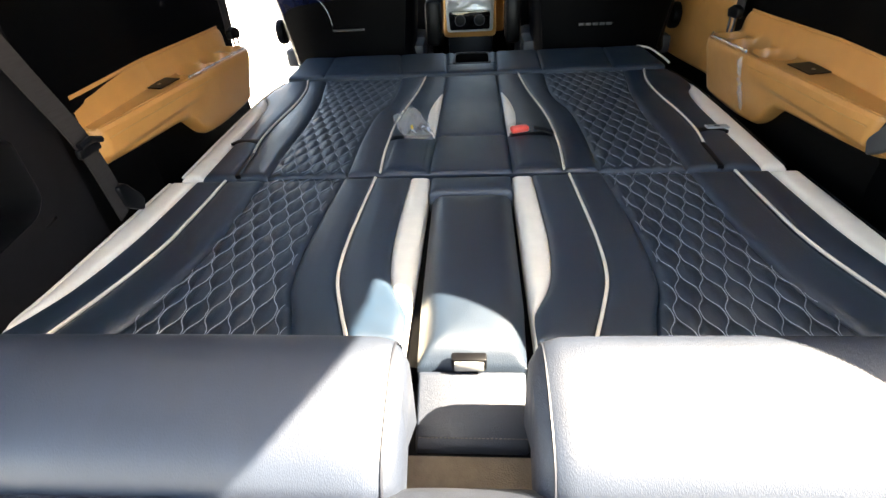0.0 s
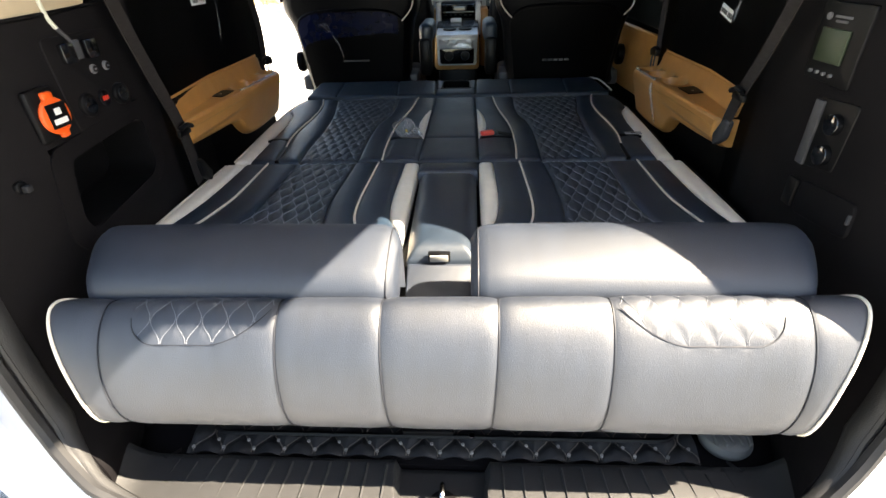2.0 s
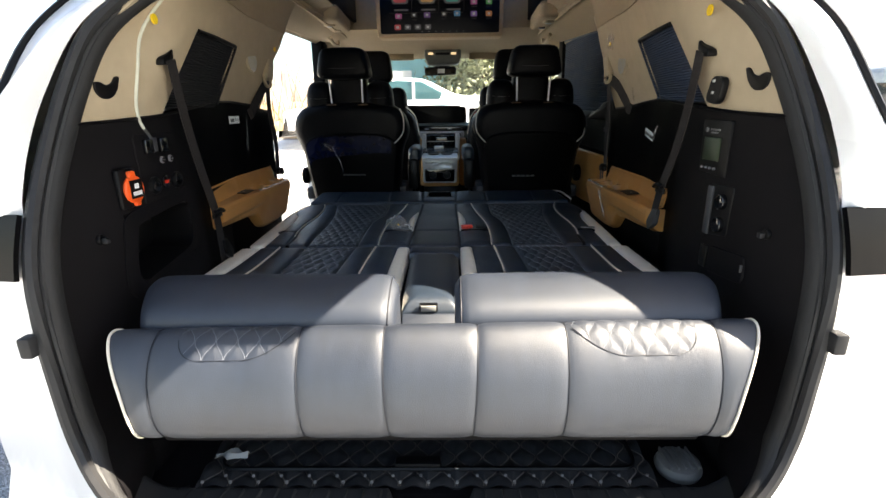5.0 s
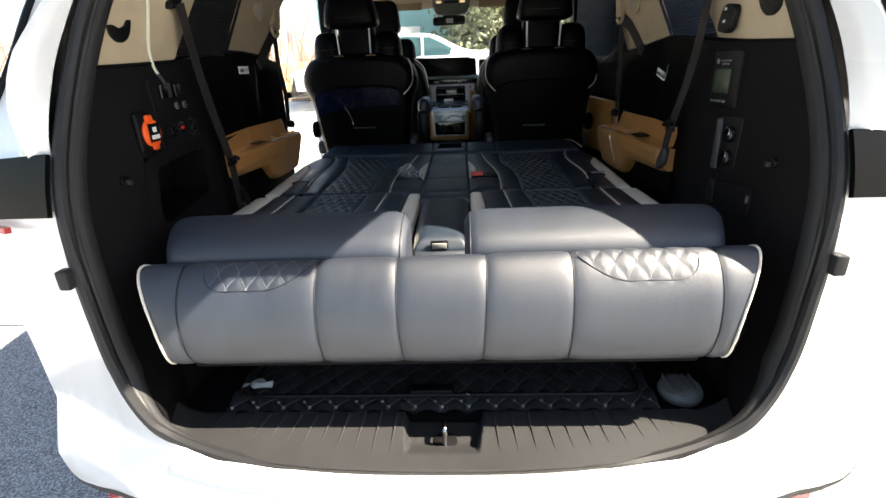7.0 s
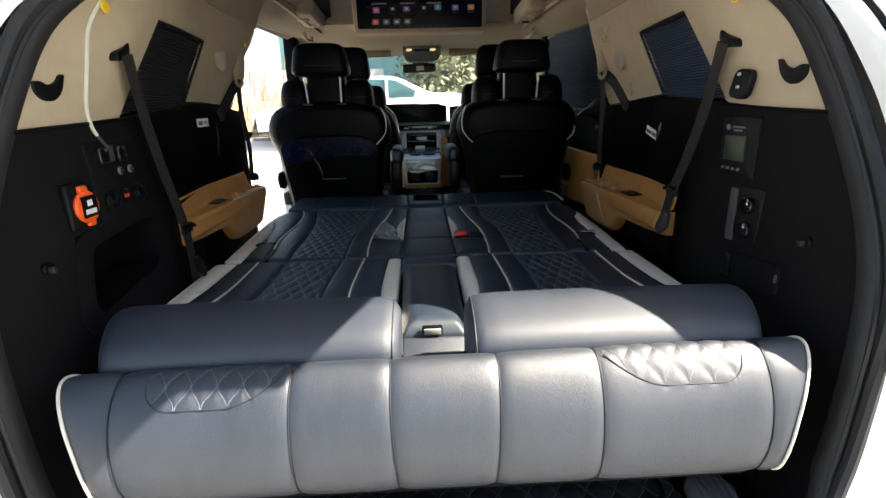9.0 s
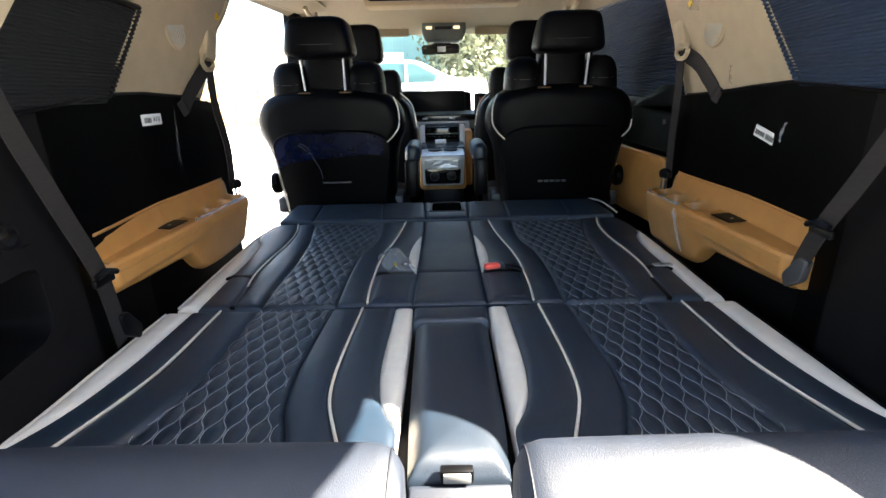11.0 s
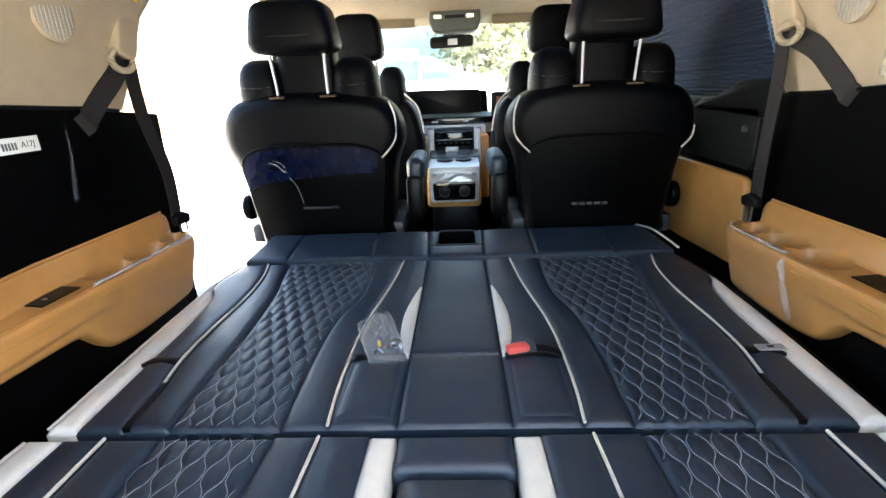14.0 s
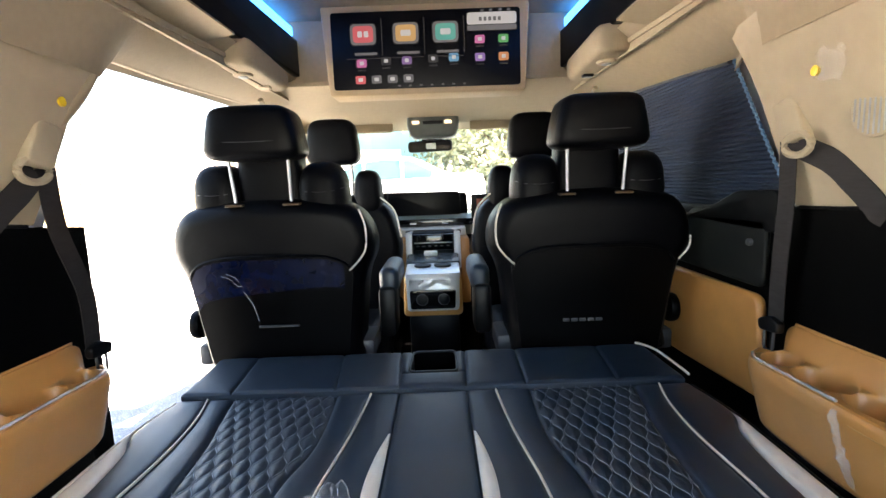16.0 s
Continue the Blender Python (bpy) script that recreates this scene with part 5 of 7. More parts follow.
part("dash_stack", box(-0.122, 0.096, 3.758, 4.02, 1.02, 1.19, 0.006), SHELL, con)
for s in (-1, 1):
    part("silver_rail", prism([(3.70, 1.01), (3.735, 1.19), (3.80, 1.19), (3.80, 1.01)], -0.012 + s * 0.124 - 0.016, -0.012 + s * 0.124 + 0.016, "x", 0.005), SATIN, con)
    part("tan_side", box(-0.012 + s * 0.165 - 0.024, -0.012 + s * 0.165 + 0.024, 3.80, 4.0, 0.80, 1.15, 0.01), TAN, con, "tan side pad")
part("console_base", box(-0.12, 0.10, 3.34, 4.0, 0.50, 0.89, 0.01), BLACK, con)
dash = thing("dashboard", "dark dashboard with a wide display and silver switch strip", "dashboard", at=(0, 4.2, 0.9))
part("top_pad", prism([(4.02, 1.10), (4.00, 1.24), (4.06, 1.262), (4.60, 1.24), (4.84, 1.20), (4.84, 0.9), (4.10, 0.9)], -0.80, 0.82, "x", 0.015), mat("grey_green_dash", (0.10, 0.14, 0.145), 0.6, bump=0.3, bump_scale=500), dash)
part("display", prism(rounded([(-0.270, 1.240), (0.145, 1.236), (0.145, 1.390), (-0.270, 1.394)], 0.018), 4.05, 4.075, "y", 0.004), SCREEN, dash, "wide dark display")
part("display_back", prism(rounded([(-0.305, 1.24), (0.19, 1.235), (0.185, 1.38), (-0.305, 1.395)], 0.02), 4.076, 4.12, "y", 0.004), SHELL, dash)
part("side_screen", prism(rounded([(0.205, 1.235), (0.37, 1.235), (0.37, 1.370), (0.205, 1.370)], 0.01), 4.00, 4.02, "y", 0.003), SCREEN, dash, "aftermarket side screen")
part("side_picture", box(0.235, 0.31, 3.996, 3.999, 1.275, 1.345), mat("warm_screen_picture", (0.35, 0.10, 0.06), 0.3), dash)
part("switch_strip", box(-0.245, 0.165, 3.895, 4.01, 1.155, 1.197, 0.006), SATIN, dash, "silver switch strip")
for x in (-0.21, -0.15, 0.09, 0.125):
    part("switch", box(x - 0.012, x + 0.012, 3.890, 3.896, 1.166, 1.186, 0.002), BLACK, dash)
part("hazard_switch", box(-0.045, -0.028, 3.889, 3.896, 1.168, 1.184, 0.002), RED, dash)
part("vent_line", box(-0.60, 0.62, 3.985, 4.012, 1.202, 1.240, 0.004), GLOSSBLACK, dash)
for x in (-0.125, 0.055):
    part("vent_tab", box(x - 0.018, x + 0.018, 3.976, 3.986, 1.212, 1.222, 0.003), SATIN, dash)
part("lower_pad", box(-0.78, 0.80, 4.0, 4.12, 0.92, 1.15, 0.02), SHELL, dash)
wheel = thing("steering_wheel", "dark leather steering wheel", "steering wheel", at=(-0.42, 3.95, 1.18))
ring = [Vector((-0.42 + 0.185 * math.cos(a), 3.93 + 0.07 * math.sin(a), 1.20 + 0.17 * math.sin(a))) for a in np.linspace(0, 2 * math.pi, 40, endpoint=False)]
part("rim", tube(ring, 0.016, 8, closed=True), BLACKSEAT, wheel)
part("hub", box(-0.50, -0.34, 3.93, 3.99, 1.14, 1.24, 0.02, 3), BLACK, wheel)
for s in (-1, 1):
    part("spoke", box(-0.42 + s * 0.12 - 0.07, -0.42 + s * 0.12 + 0.07, 3.935, 3.955, 1.185, 1.215, 0.006), SATIN, wheel)
mir = thing("rear_view_mirror", "black rear-view mirror with a small white label", "mirror", at=(-0.01, 3.86, 1.63))
part("casing", prism(rounded([(-0.125, 1.600), (0.105, 1.605), (0.105, 1.662), (-0.125, 1.657)], 0.02), 3.83, 3.86, "y", 0.008), BLACK, mir)
part("mirror_glass", prism(rounded([(-0.117, 1.608), (0.097, 1.612), (0.097, 1.655), (-0.117, 1.650)], 0.016), 3.826, 3.831, "y"), GLOSSBLACK, mir)
part("label_sticker", box(-0.03, 0.02, 3.823, 3.826, 1.615, 1.645), LABEL, mir, "small white label")
part("stalk", tube([(-0.01, 3.86, 1.64), (-0.01, 3.90, 1.72)], 0.018, 8), BLACK, mir)
part("sensor_box", prism([(-0.06, 1.655), (0.06, 1.655), (0.05, 1.69), (-0.05, 1.69)], 3.90, 3.95, "y", 0.01), SHELL, mir)
ohc = thing("overhead_console", "beige overhead console with map lamps", "overhead console", at=(0, 3.75, 1.76))
part("body", prism(rounded([(-0.100, 1.668), (0.118, 1.668), (0.140, 1.715), (0.135, 1.785), (-0.115, 1.785), (-0.120, 1.715)], 0.02), 3.72, 3.88, "y", 0.014), mat("grey_green_plastic", (0.075, 0.085, 0.075), 0.5), ohc)
for x in (-0.085, 0.075):
    part("map_lamp", box(x + 0.010 - 0.018, x + 0.010 + 0.018, 3.713, 3.722, 1.730, 1.746, 0.004), glow("map_lamp_glow", (1.0, 0.75, 0.45), 0.15), ohc)
part("switch_row", box(-0.04, 0.06, 3.713, 3.722, 1.728, 1.745, 0.003), BLACK, ohc)
for s in (-1, 1):
    v = tagged(part("sun_visor", box(s * 0.42 - 0.22, s * 0.42 + 0.22, 3.84, 3.87, 1.708, 1.765, 0.008), HEADLINER), "beige folded sun visor", "sun visor", group="sun visors")

# ---- ceiling screen ----
tv = thing("ceiling_screen", "wide ceiling-mounted screen in a beige frame showing a menu of icons", "screen", at=(0.01, 3.1, 1.93))
XC, Y_TV, Z0, Z1, HW = 0.003, 3.10, 1.784, 2.049, 0.337
part("frame", prism(rounded([(XC - HW - 0.018, Z0 - 0.020), (XC + HW + 0.018, Z0 - 0.020), (XC + HW + 0.036, Z1 + 0.026), (XC - HW - 0.036, Z1 + 0.026)], 0.014), Y_TV, Y_TV + 0.13, "y", 0.008), FRAME_TAN, tv, "beige frame")
scr = part("screen_face", prism(rounded([(XC - HW, Z0), (XC + HW, Z0), (XC + HW, Z1), (XC - HW, Z1)], 0.012), Y_TV - 0.006, Y_TV + 0.002, "y", 0.002), SCREEN, tv, "black lit screen")
def icon(nm, u, v, w, h, key, holder=scr):
    x, z = XC - HW + 2 * HW * u, Z1 - (Z1 - Z0) * v
    return part(nm, prism(rounded([(x - w, z - h), (x + w, z - h), (x + w, z + h), (x - w, z + h)], min(w, h) * 0.5), Y_TV - 0.0085, Y_TV - 0.006, "y"), ICONS[key], holder)
for u, key in ((0.170, "red"), (0.395, "amber"), (0.605, "teal")):
    icon("tile_border", u, 0.29, 0.046, 0.036, "grey")
    b = icon("app_tile", u, 0.29, 0.036, 0.028, key)
    b.location.y -= 0.002
    for dx in (-0.011, 0.011) if key == "red" else (0.0,):
        c = icon("tile_mark", u + dx / 0.67, 0.29, 0.008 if dx else 0.018, 0.010, "white")
        c.location.y -= 0.004
    icon("caption_bar", u + 0.01, 0.54, 0.040, 0.0045, "grey")
    icon("card_edge", u + 0.098, 0.33, 0.0016, 0.062, "dim")
    icon("card_edge", u, 0.60, 0.062, 0.0014, "dim")
icon("clock_card", 0.850, 0.135, 0.088, 0.020, "white")
icon("clock_card", 0.850, 0.255, 0.088, 0.009, "grey")
for k, u in enumerate((0.79, 0.815, 0.84, 0.865, 0.89)):
    icon("clock_bar", u, 0.145, 0.005, 0.0065, "grey").location.y -= 0.002
for u, v, key in ((0.785, 0.42, "pink"), (0.910, 0.42, "green"), (0.785, 0.65, "violet"), (0.910, 0.65, "orange"), (0.155, 0.68, "pink"), (0.285, 0.66, "dim"), (0.395, 0.66, "purple"), (0.535, 0.65, "dim"), (0.645, 0.64, "sky")):
    icon("small_icon", u, v - 0.02, 0.018, 0.014, key)
    m = icon("icon_mark", u, v - 0.02, 0.007, 0.006, "white")
    m.location.y -= 0.002
    icon("caption_bar", u, v + 0.07, 0.014, 0.0025, "dim")
for u, key in ((0.145, "red"), (0.230, "grey"), (0.315, "grey"), (0.400, "grey")):
    icon("dock_icon", u, 0.875, 0.018, 0.014, key)
    m = icon("icon_mark", u, 0.875, 0.008, 0.006, "white")
    m.location.y -= 0.002
for k in range(7):
    icon("status_dot", 0.35 + k * 0.058, 0.968, 0.005, 0.003, "grey")
for u in (0.80, 0.845, 0.895, 0.94):
    icon("status_dot", u, 0.035, 0.006, 0.005, "grey")
for s in (-1, 1):
    g = thing("ceiling_pod", "beige ceiling pod with a round vent and switch", "ceiling vent", group="ceiling pods", at=(s * 0.62, 3.0, 1.80))
    part("pod_body", prism(rounded([(s * 0.56 - 0.055, 2.75), (s * 0.56 + 0.06, 2.75), (s * 0.58 + 0.06, 3.2), (s * 0.58 - 0.055, 3.2)], 0.05), 1.804, 1.885, "z", 0.022), HEADLINER, g)
    part("vent", disc((s * 0.575, 2.88, 1.802), 0.030, 0.014, "z", 20, 0.004), BEIGE, g)
    part("vent_core", disc((s * 0.575, 2.88, 1.795), 0.015, 0.006, "z", 16), GREYPL, g)
    part("switch", box(s * 0.575 - 0.018, s * 0.575 + 0.018, 3.06, 3.09, 1.795, 1.806, 0.003), BLACK if s > 0 else BEIGE, g)
    h = thing("grab_handle", "beige folding grab handle under the headliner", "grab handle", group="grab handles", at=(s * 0.62, 3.35, 1.78))
    part("grip", tube(smooth_path([(s * 0.66, 3.25, 1.79), (s * 0.655, 3.29, 1.765), (s * 0.655, 3.42, 1.765), (s * 0.66, 3.46, 1.79)]), 0.011, 8), BEIGE, h)

# ---- tan side consoles with cup wells ----
def side_console(s):
    ob = thing("side_console", "tan moulded side console with cup wells and clear film", "side console", group="side consoles", at=(s * 0.70, 1.9, 1.0))
    X = lambda v: s * v
    dz = -0.016 if s > 0 else 0.0

    def face_x(y, z):
        """The inner face: the front block stands proud and leans in, a soft step runs along the rear part."""
        k = max(0.0, min(1.0, (y - 1.86) / 0.10))
        k = k * k * (3 - 2 * k)
        lean = 0.034 * max(0.0, 1.06 - z) / 0.13
        step = 0.010 * max(0.0, min(1.0, (1.045 - z) / 0.012))
        nose = 0.050 * max(0.0, (y - 2.205) / 0.080) ** 2
        return 0.650 - 0.004 * k + lean * (0.35 + 0.65 * k) + step * (1 - k) + nose

    def low_z(y):
        return line_at(LOW, y)
    LOW = [(p.x, p.y) for p in smooth_path([(1.555, 1.024, 0), (1.70, 1.014, 0), (1.845, 1.006, 0), (1.880, 0.992, 0), (1.915, 0.958, 0), (1.955, 0.936, 0), (2.05, 0.926, 0), (2.20, 0.930, 0), (2.262, 0.945, 0), (2.285, 0.972, 0)], 5)]

    def top_z(y, u):
        t = max(0.0, min(1.0, (u - 0.70) / 0.26))
        return 1.096 - 0.012 * (y - 1.56) / 0.65 + 0.006 * u + 0.048 * t * t * (3 - 2 * t) + dz
    # face: from the rounded upper edge down and under, closed at both ends
    rows = []
    for y in np.linspace(1.556, 2.285, 100):
        zt, zl = top_z(y, 0) - 0.004, low_z(y) + dz
        row = [Vector((X(face_x(y, zt) + 0.012), y, zt + 0.004)), Vector((X(face_x(y, zt) + 0.004), y, zt + 0.002)), Vector((X(face_x(y, zt) + 0.001), y, zt - 0.003))]
        for v in np.linspace(0.06, 1, 22):
            z = zt + (zl - zt) * v
            tuck = 0.016 * max(0.0, 1 - (z - zl) / 0.014) ** 2
            row.append(Vector((X(face_x(y, z - dz) + tuck), y, z)))
        row.append(Vector((X(0.745), y, zl + 0.004)))
        e = max(0.0, (1.572 - y) / 0.016)
        for q in row:
            q.x += X(0.014 * e * e)
        rows.append(row)
    bm = grid(rows)
    bm.verts.ensure_lookup_table()
    n = len(rows[0])
    ends = [[bm.verts[i0 * n + j] for j in range(n)] for i0 in (0, len(rows) - 1)]
    for ring in ends:
        c = bm.verts.new((X(0.745), ring[0].co.y, ring[0].co.z - 0.01))
        for q, r in zip(ring, ring[1:]):
            bm.faces.new((c, q, r))
    bmesh.ops.recalc_face_normals(bm, faces=bm.faces[:])
    part("face", bm, TAN, ob)

    def top_at(y, u, lift=0.0):
        w0 = face_x(y, 1.09) + 0.008
        return Vector((X(w0 + (wall_w(y) + s * CX + 0.004 - w0) * u), y, top_z(y, u) + lift))
    # top with two long cup wells side by side and a raised flange along the wall
    rows = []
    for y in np.linspace(1.558, 2.285, 210):
        row = []
        for u in np.linspace(0, 1, 56):
            q = top_at(y, u)
            dip = 0.0
            for yc, ry, uc, ru, dep in ((1.985, 0.062, 0.44, 0.34, 0.050), (2.105, 0.060, 0.44, 0.35, 0.054), (2.213, 0.042, 0.42, 0.32, 0.034)):
                d = (abs((y - yc) / ry) ** 2.4 + abs((u - uc) / ru) ** 2.4) ** (1 / 2.4)
                t = max(0.0, min(1.0, (1.0 - d) / 0.22))
                dip = max(dip, dep * t * t * (3 - 2 * t))
            e = max(0.0, (y - 2.250) / 0.035)
            q.z -= dip + 0.030 * e * e * (1 if u < 0.85 else 0.4)
            row.append(q)
        rows.append(row)
    part("top", thicken(grid(rows), 0.003), TAN, ob)
    part("flange_edge", tube([top_at(y, 0.985, 0.001) for y in np.linspace(1.562, 2.262, 24)], 0.005, 8), TAN, ob)
    rows = [[top_at(y, u, 0.0035) for u in np.linspace(0.20, 0.68, 6)] for y in np.linspace(1.80, 1.885, 6)]
    plate = part("switch_plate", thicken(grid(rows), 0.002), BLACK, ob, "small black switch plate")
    part("plate_mark", disc(top_at(1.822, 0.40, 0.0062), 0.004, 0.001, "z", 8), GREYPL, plate)
    part("seam", tube([(X(face_x(y, 1.072) - 0.0008), y, top_z(y, 0) - 0.022) for y in np.linspace(1.575, 1.985, 20)], 0.0010, 5), TAN_D, ob)
    # clear film over the front block, creased at its rear end
    rows = []
    for y in np.linspace(2.005, 2.270, 44):
        row = []
        for k, v in enumerate(np.linspace(0, 1, 16)):
            zt, zl = top_z(y, 0), low_z(y) + dz + 0.006
            z = zt + (zl - zt) * v
            row.append(Vector((X(face_x(y, z - dz) - 0.0022 - 0.0014 * math.sin(31 * y + 3 * v) - rt.uniform(0, 0.0008)), y, z)))
        rows.append(row)
    part("film", grid(rows), FACE_FILM, ob, "clear protective film")
    # Pale tube paints the highlight that runs along the film's upper edge.
    part("film_highlight", tube([top_at(y, 0.0, 0.0030 + rt.uniform(-0.0006, 0.0006)) for y in np.linspace(1.90 if s < 0 else 2.02, 2.25, 34)], 0.0032, 7), HIGHLIGHT_FILM, ob, "pale tube painting the highlight along the film edge")
    if s > 0:
        rows = []
        for k in range(20):
            v = k / 19
            z = top_z(2.0, 0) - 0.006 - 0.125 * v
            y = 2.006 - 0.014 * v
            rows.append([Vector((X(face_x(y, z - dz) - 0.004 + rt.uniform(-0.005, 0.002)), y + (0.003 + 0.004 * v) * (i - 1.5) + rt.uniform(-0.002, 0.002), z)) for i in range(5)])
        part("film_edge", grid(rows), CRUMPLE, ob, "crumpled clear film edge", smooth=False)
    # Black box stands in for the shade below the console.
    part("under_shade_box", box(min(X(0.705), X(0.76)), max(X(0.705), X(0.76)), 1.52, 2.24, 0.60, 1.00, 0.01), BLACKPANEL, ob, "black box standing in for shade below the console")
    return ob


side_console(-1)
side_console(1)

# ---- seat belts and pillar fittings ----
def belt(name_pts, width_dir, label, ob_at, wide=0.046):
    ob = thing("seat_belt", label, "seat belt", group="seat belts", at=ob_at)
    part("webbing", ribbon(smooth_path(name_pts, 6), width_dir, wide, 0.002), WEB, ob)
    return ob
for s in (-1, 1):
    dy = 0.0 if s < 0 else 0.010
    b = belt([(s * 0.612 + CX, 1.325 - dy * 2, 1.495), (s * 0.632 + CX, 1.385 - dy, 1.36), (s * 0.645 + CX, 1.45, 1.22 + 2 * dy), (s * 0.645 + CX, 1.505 if s > 0 else 1.495, 1.09 + 5 * dy), (s * 0.650 + CX, 1.545 if s > 0 else 1.515, 0.95 if s < 0 else 1.045)], (0, 1, 0.25), "dark brown seat belt hanging from the rear pillar", (s * 0.66, 1.5, 0.93), 0.038)
    part("slot_cover", prism(rounded([(1.300 - dy * 2, 1.482), (1.302 - dy * 2, 1.498), (1.336 - dy * 2, 1.512), (1.352 - dy * 2, 1.524), (1.350 - dy * 2, 1.500), (1.322 - dy * 2, 1.484)], 0.008), s * 0.628 + CX - 0.012, s * 0.628 + CX + 0.012, "x", 0.003), BLACK, b, "black belt slot")
    zt = 1.09 if s < 0 else 1.15
    part("tongue", box(s * 0.640 + CX - 0.005, s * 0.640 + CX + 0.005, 1.468, 1.520, zt - 0.012, zt + 0.004, 0.004), BLACK, b)
    part("tongue_bar", tube([(s * 0.632 + CX, 1.470, zt + 0.010), (s * 0.630 + CX, 1.495, zt + 0.014), (s * 0.632 + CX, 1.520, zt + 0.004)], 0.006, 6), BLACK, b)
    za = 0.955 if s < 0 else 1.035
    part("anchor", prism(rounded([(1.520, za + 0.005), (1.556, za - 0.02), (1.568, za + 0.005), (1.535, za + 0.05), (1.512, za + 0.05)], 0.008), s * 0.648 + CX - 0.009, s * 0.648 + CX + 0.009, "x", 0.004), DARKGREY if s > 0 else BLACK, b)
    # middle pillar belt
    by = -0.035 if s < 0 else 0.012
    c = belt([(s * 0.705 + CX, 2.235 + by, 1.495), (s * 0.720 + CX, 2.255 + by * 0.8, 1.38), (s * 0.728 + CX, 2.285, 1.24), (s * 0.735 + CX, 2.295, 1.12)], (0, 1, 0.1), "dark seat belt on the beige door pillar", (s * 0.73, 2.25, 1.1))
    part("lower_webbing", ribbon(smooth_path([(s * 0.694 + CX, 2.20 + by, 1.487)] + [(wall_x(s, y, z) - s * 0.006, y, z) for y, z in ((2.15, 1.455), (2.115, 1.420), (2.085, 1.385), (2.072, 1.368))] + [(wall_x(s, 2.05, 1.34) + s * 0.03, 2.05, 1.345)], 5), (0, -0.65, 0.76), 0.046, 0.002), WEB, c)
    part("height_slider", prism(rounded([(2.165 + by, 1.500), (2.225 + by, 1.490), (2.258 + by, 1.565), (2.212 + by, 1.580), (2.195 + by, 1.572)], 0.012), s * 0.690 + CX - 0.010, s * 0.690 + CX + 0.014, "x", 0.005), BEIGE, c, "beige height slider")
    part("guide_loop", tube([(s * 0.684 + CX, 2.185 + by + 0.034 * math.cos(a), 1.488 + 0.020 * math.sin(a)) for a in np.linspace(0, 2 * math.pi, 20, endpoint=False)], 0.007, 6, closed=True), BEIGE, c, "beige belt guide")
    part("tongue_grip", prism(rounded([(2.268, 1.100), (2.326, 1.096), (2.332, 1.118), (2.300, 1.132), (2.266, 1.124)], 0.008), s * 0.726 + CX - 0.009, s * 0.726 + CX + 0.009, "x", 0.004), BLACK, c, "dark tongue grip")
    part("tongue", tube([(s * 0.722 + CX, y, z) for y, z in rounded([(2.284, 1.056), (2.310, 1.056), (2.312, 1.102), (2.282, 1.102)], 0.006)], 0.003, 6, closed=True), DARKGREY, c, "dark metal tongue loop")
    # coat hook recess
    hk = thing("coat_hook", "black recessed hook in the beige pillar", "hook", group="pillar hooks", at=(s * 0.65 + CX, 1.18, 1.42))
    xw = abs(wall_x(1, 1.15, 1.43) - CX)
    cup = [(-0.034, 0.008), (-0.031, -0.006), (-0.022, -0.017), (-0.008, -0.024), (0.008, -0.024), (0.022, -0.016), (0.031, -0.003), (0.036, 0.022), (0.026, 0.022), (0.016, 0.008), (0.000, 0.003), (-0.018, 0.010)]
    bm = prism(rounded([(1.166 + 0.9 * y, 1.430 + z) for y, z in cup], 0.005, 3), -0.004, 0.004, "x", 0.002)
    for v in bm.verts:
        v.co.x += wall_x(s, v.co.y, v.co.z) - s * 0.002
    part("recess", bm, BLACK, hk)
    # small floor hook on the charcoal trim
    lug = thing("trim_lug", "small black plastic tie-down lug", "lug", group="trim lugs", at=(s * 0.66 + CX, 1.07, 1.12))
    part("base", disc((wall_x(s, 1.07, 1.128), 1.07, 1.128), 0.011, 0.012, "x", 16, 0.003), BLACK, lug)
    part("stud", box(wall_x(s, 1.07, 1.128) - s * 0.012 - 0.006, wall_x(s, 1.07, 1.128) - s * 0.012 + 0.006, 1.064, 1.076, 1.120, 1.132, 0.003), RUBBER, lug)
    # yellow tab and label
    tagged(part("yellow_tab", disc((s * 0.606 + CX, 1.275, 1.575), 0.011, 0.004, "x", 16), YELLOW), "small round yellow tab on the beige pillar", "tab", group="yellow tabs")
    tagged(part("yellow_tab", disc((wall_x(s, 2.21, 1.614) - s * 0.002, 2.21, 1.614) if s < 0 else (wall_x(s, 2.138, 1.606) - s * 0.002, 2.138, 1.606), 0.009, 0.004, "x", 16), YELLOW), "small round yellow tab on the beige pillar", "tab", group="yellow tabs")
    sp = thing("speaker_grille", "round perforated speaker grille in beige trim", "speaker", group="speakers", at=(s * 0.66 + CX, 1.98, 1.56))
    ys0, zs0 = (1.986, 1.553) if s < 0 else (2.040, 1.531)
    xs0 = wall_x(s, ys0, zs0)
    part("grille", disc((xs0, ys0, zs0), 0.045, 0.008, "x", 28, 0.002), BEIGE, sp)
    for k in range(-4, 5):
        hlen = math.sqrt(max(0, 0.040 ** 2 - (k * 0.009) ** 2))
        part("slot", box(xs0 - s * 0.003 - 0.002, xs0 - s * 0.003 + 0.002, ys0 + k * 0.009 - 0.0015, ys0 + k * 0.009 + 0.0015, zs0 - hlen, zs0 + hlen), GREYPL, sp)
    y0, z0 = (1.863, 1.345) if s < 0 else (1.782, 1.280)
    lb = thing("paper_tag", "white printed paper tag on the dark trim", "label", group="paper tags", at=(s * 0.74 + CX, y0 + 0.041, z0))
    lb.rotation_euler.x = 0.24 if s > 0 else 0.0
    xw = abs(wall_x(1, y0 + 0.04, z0) - CX) - 0.004
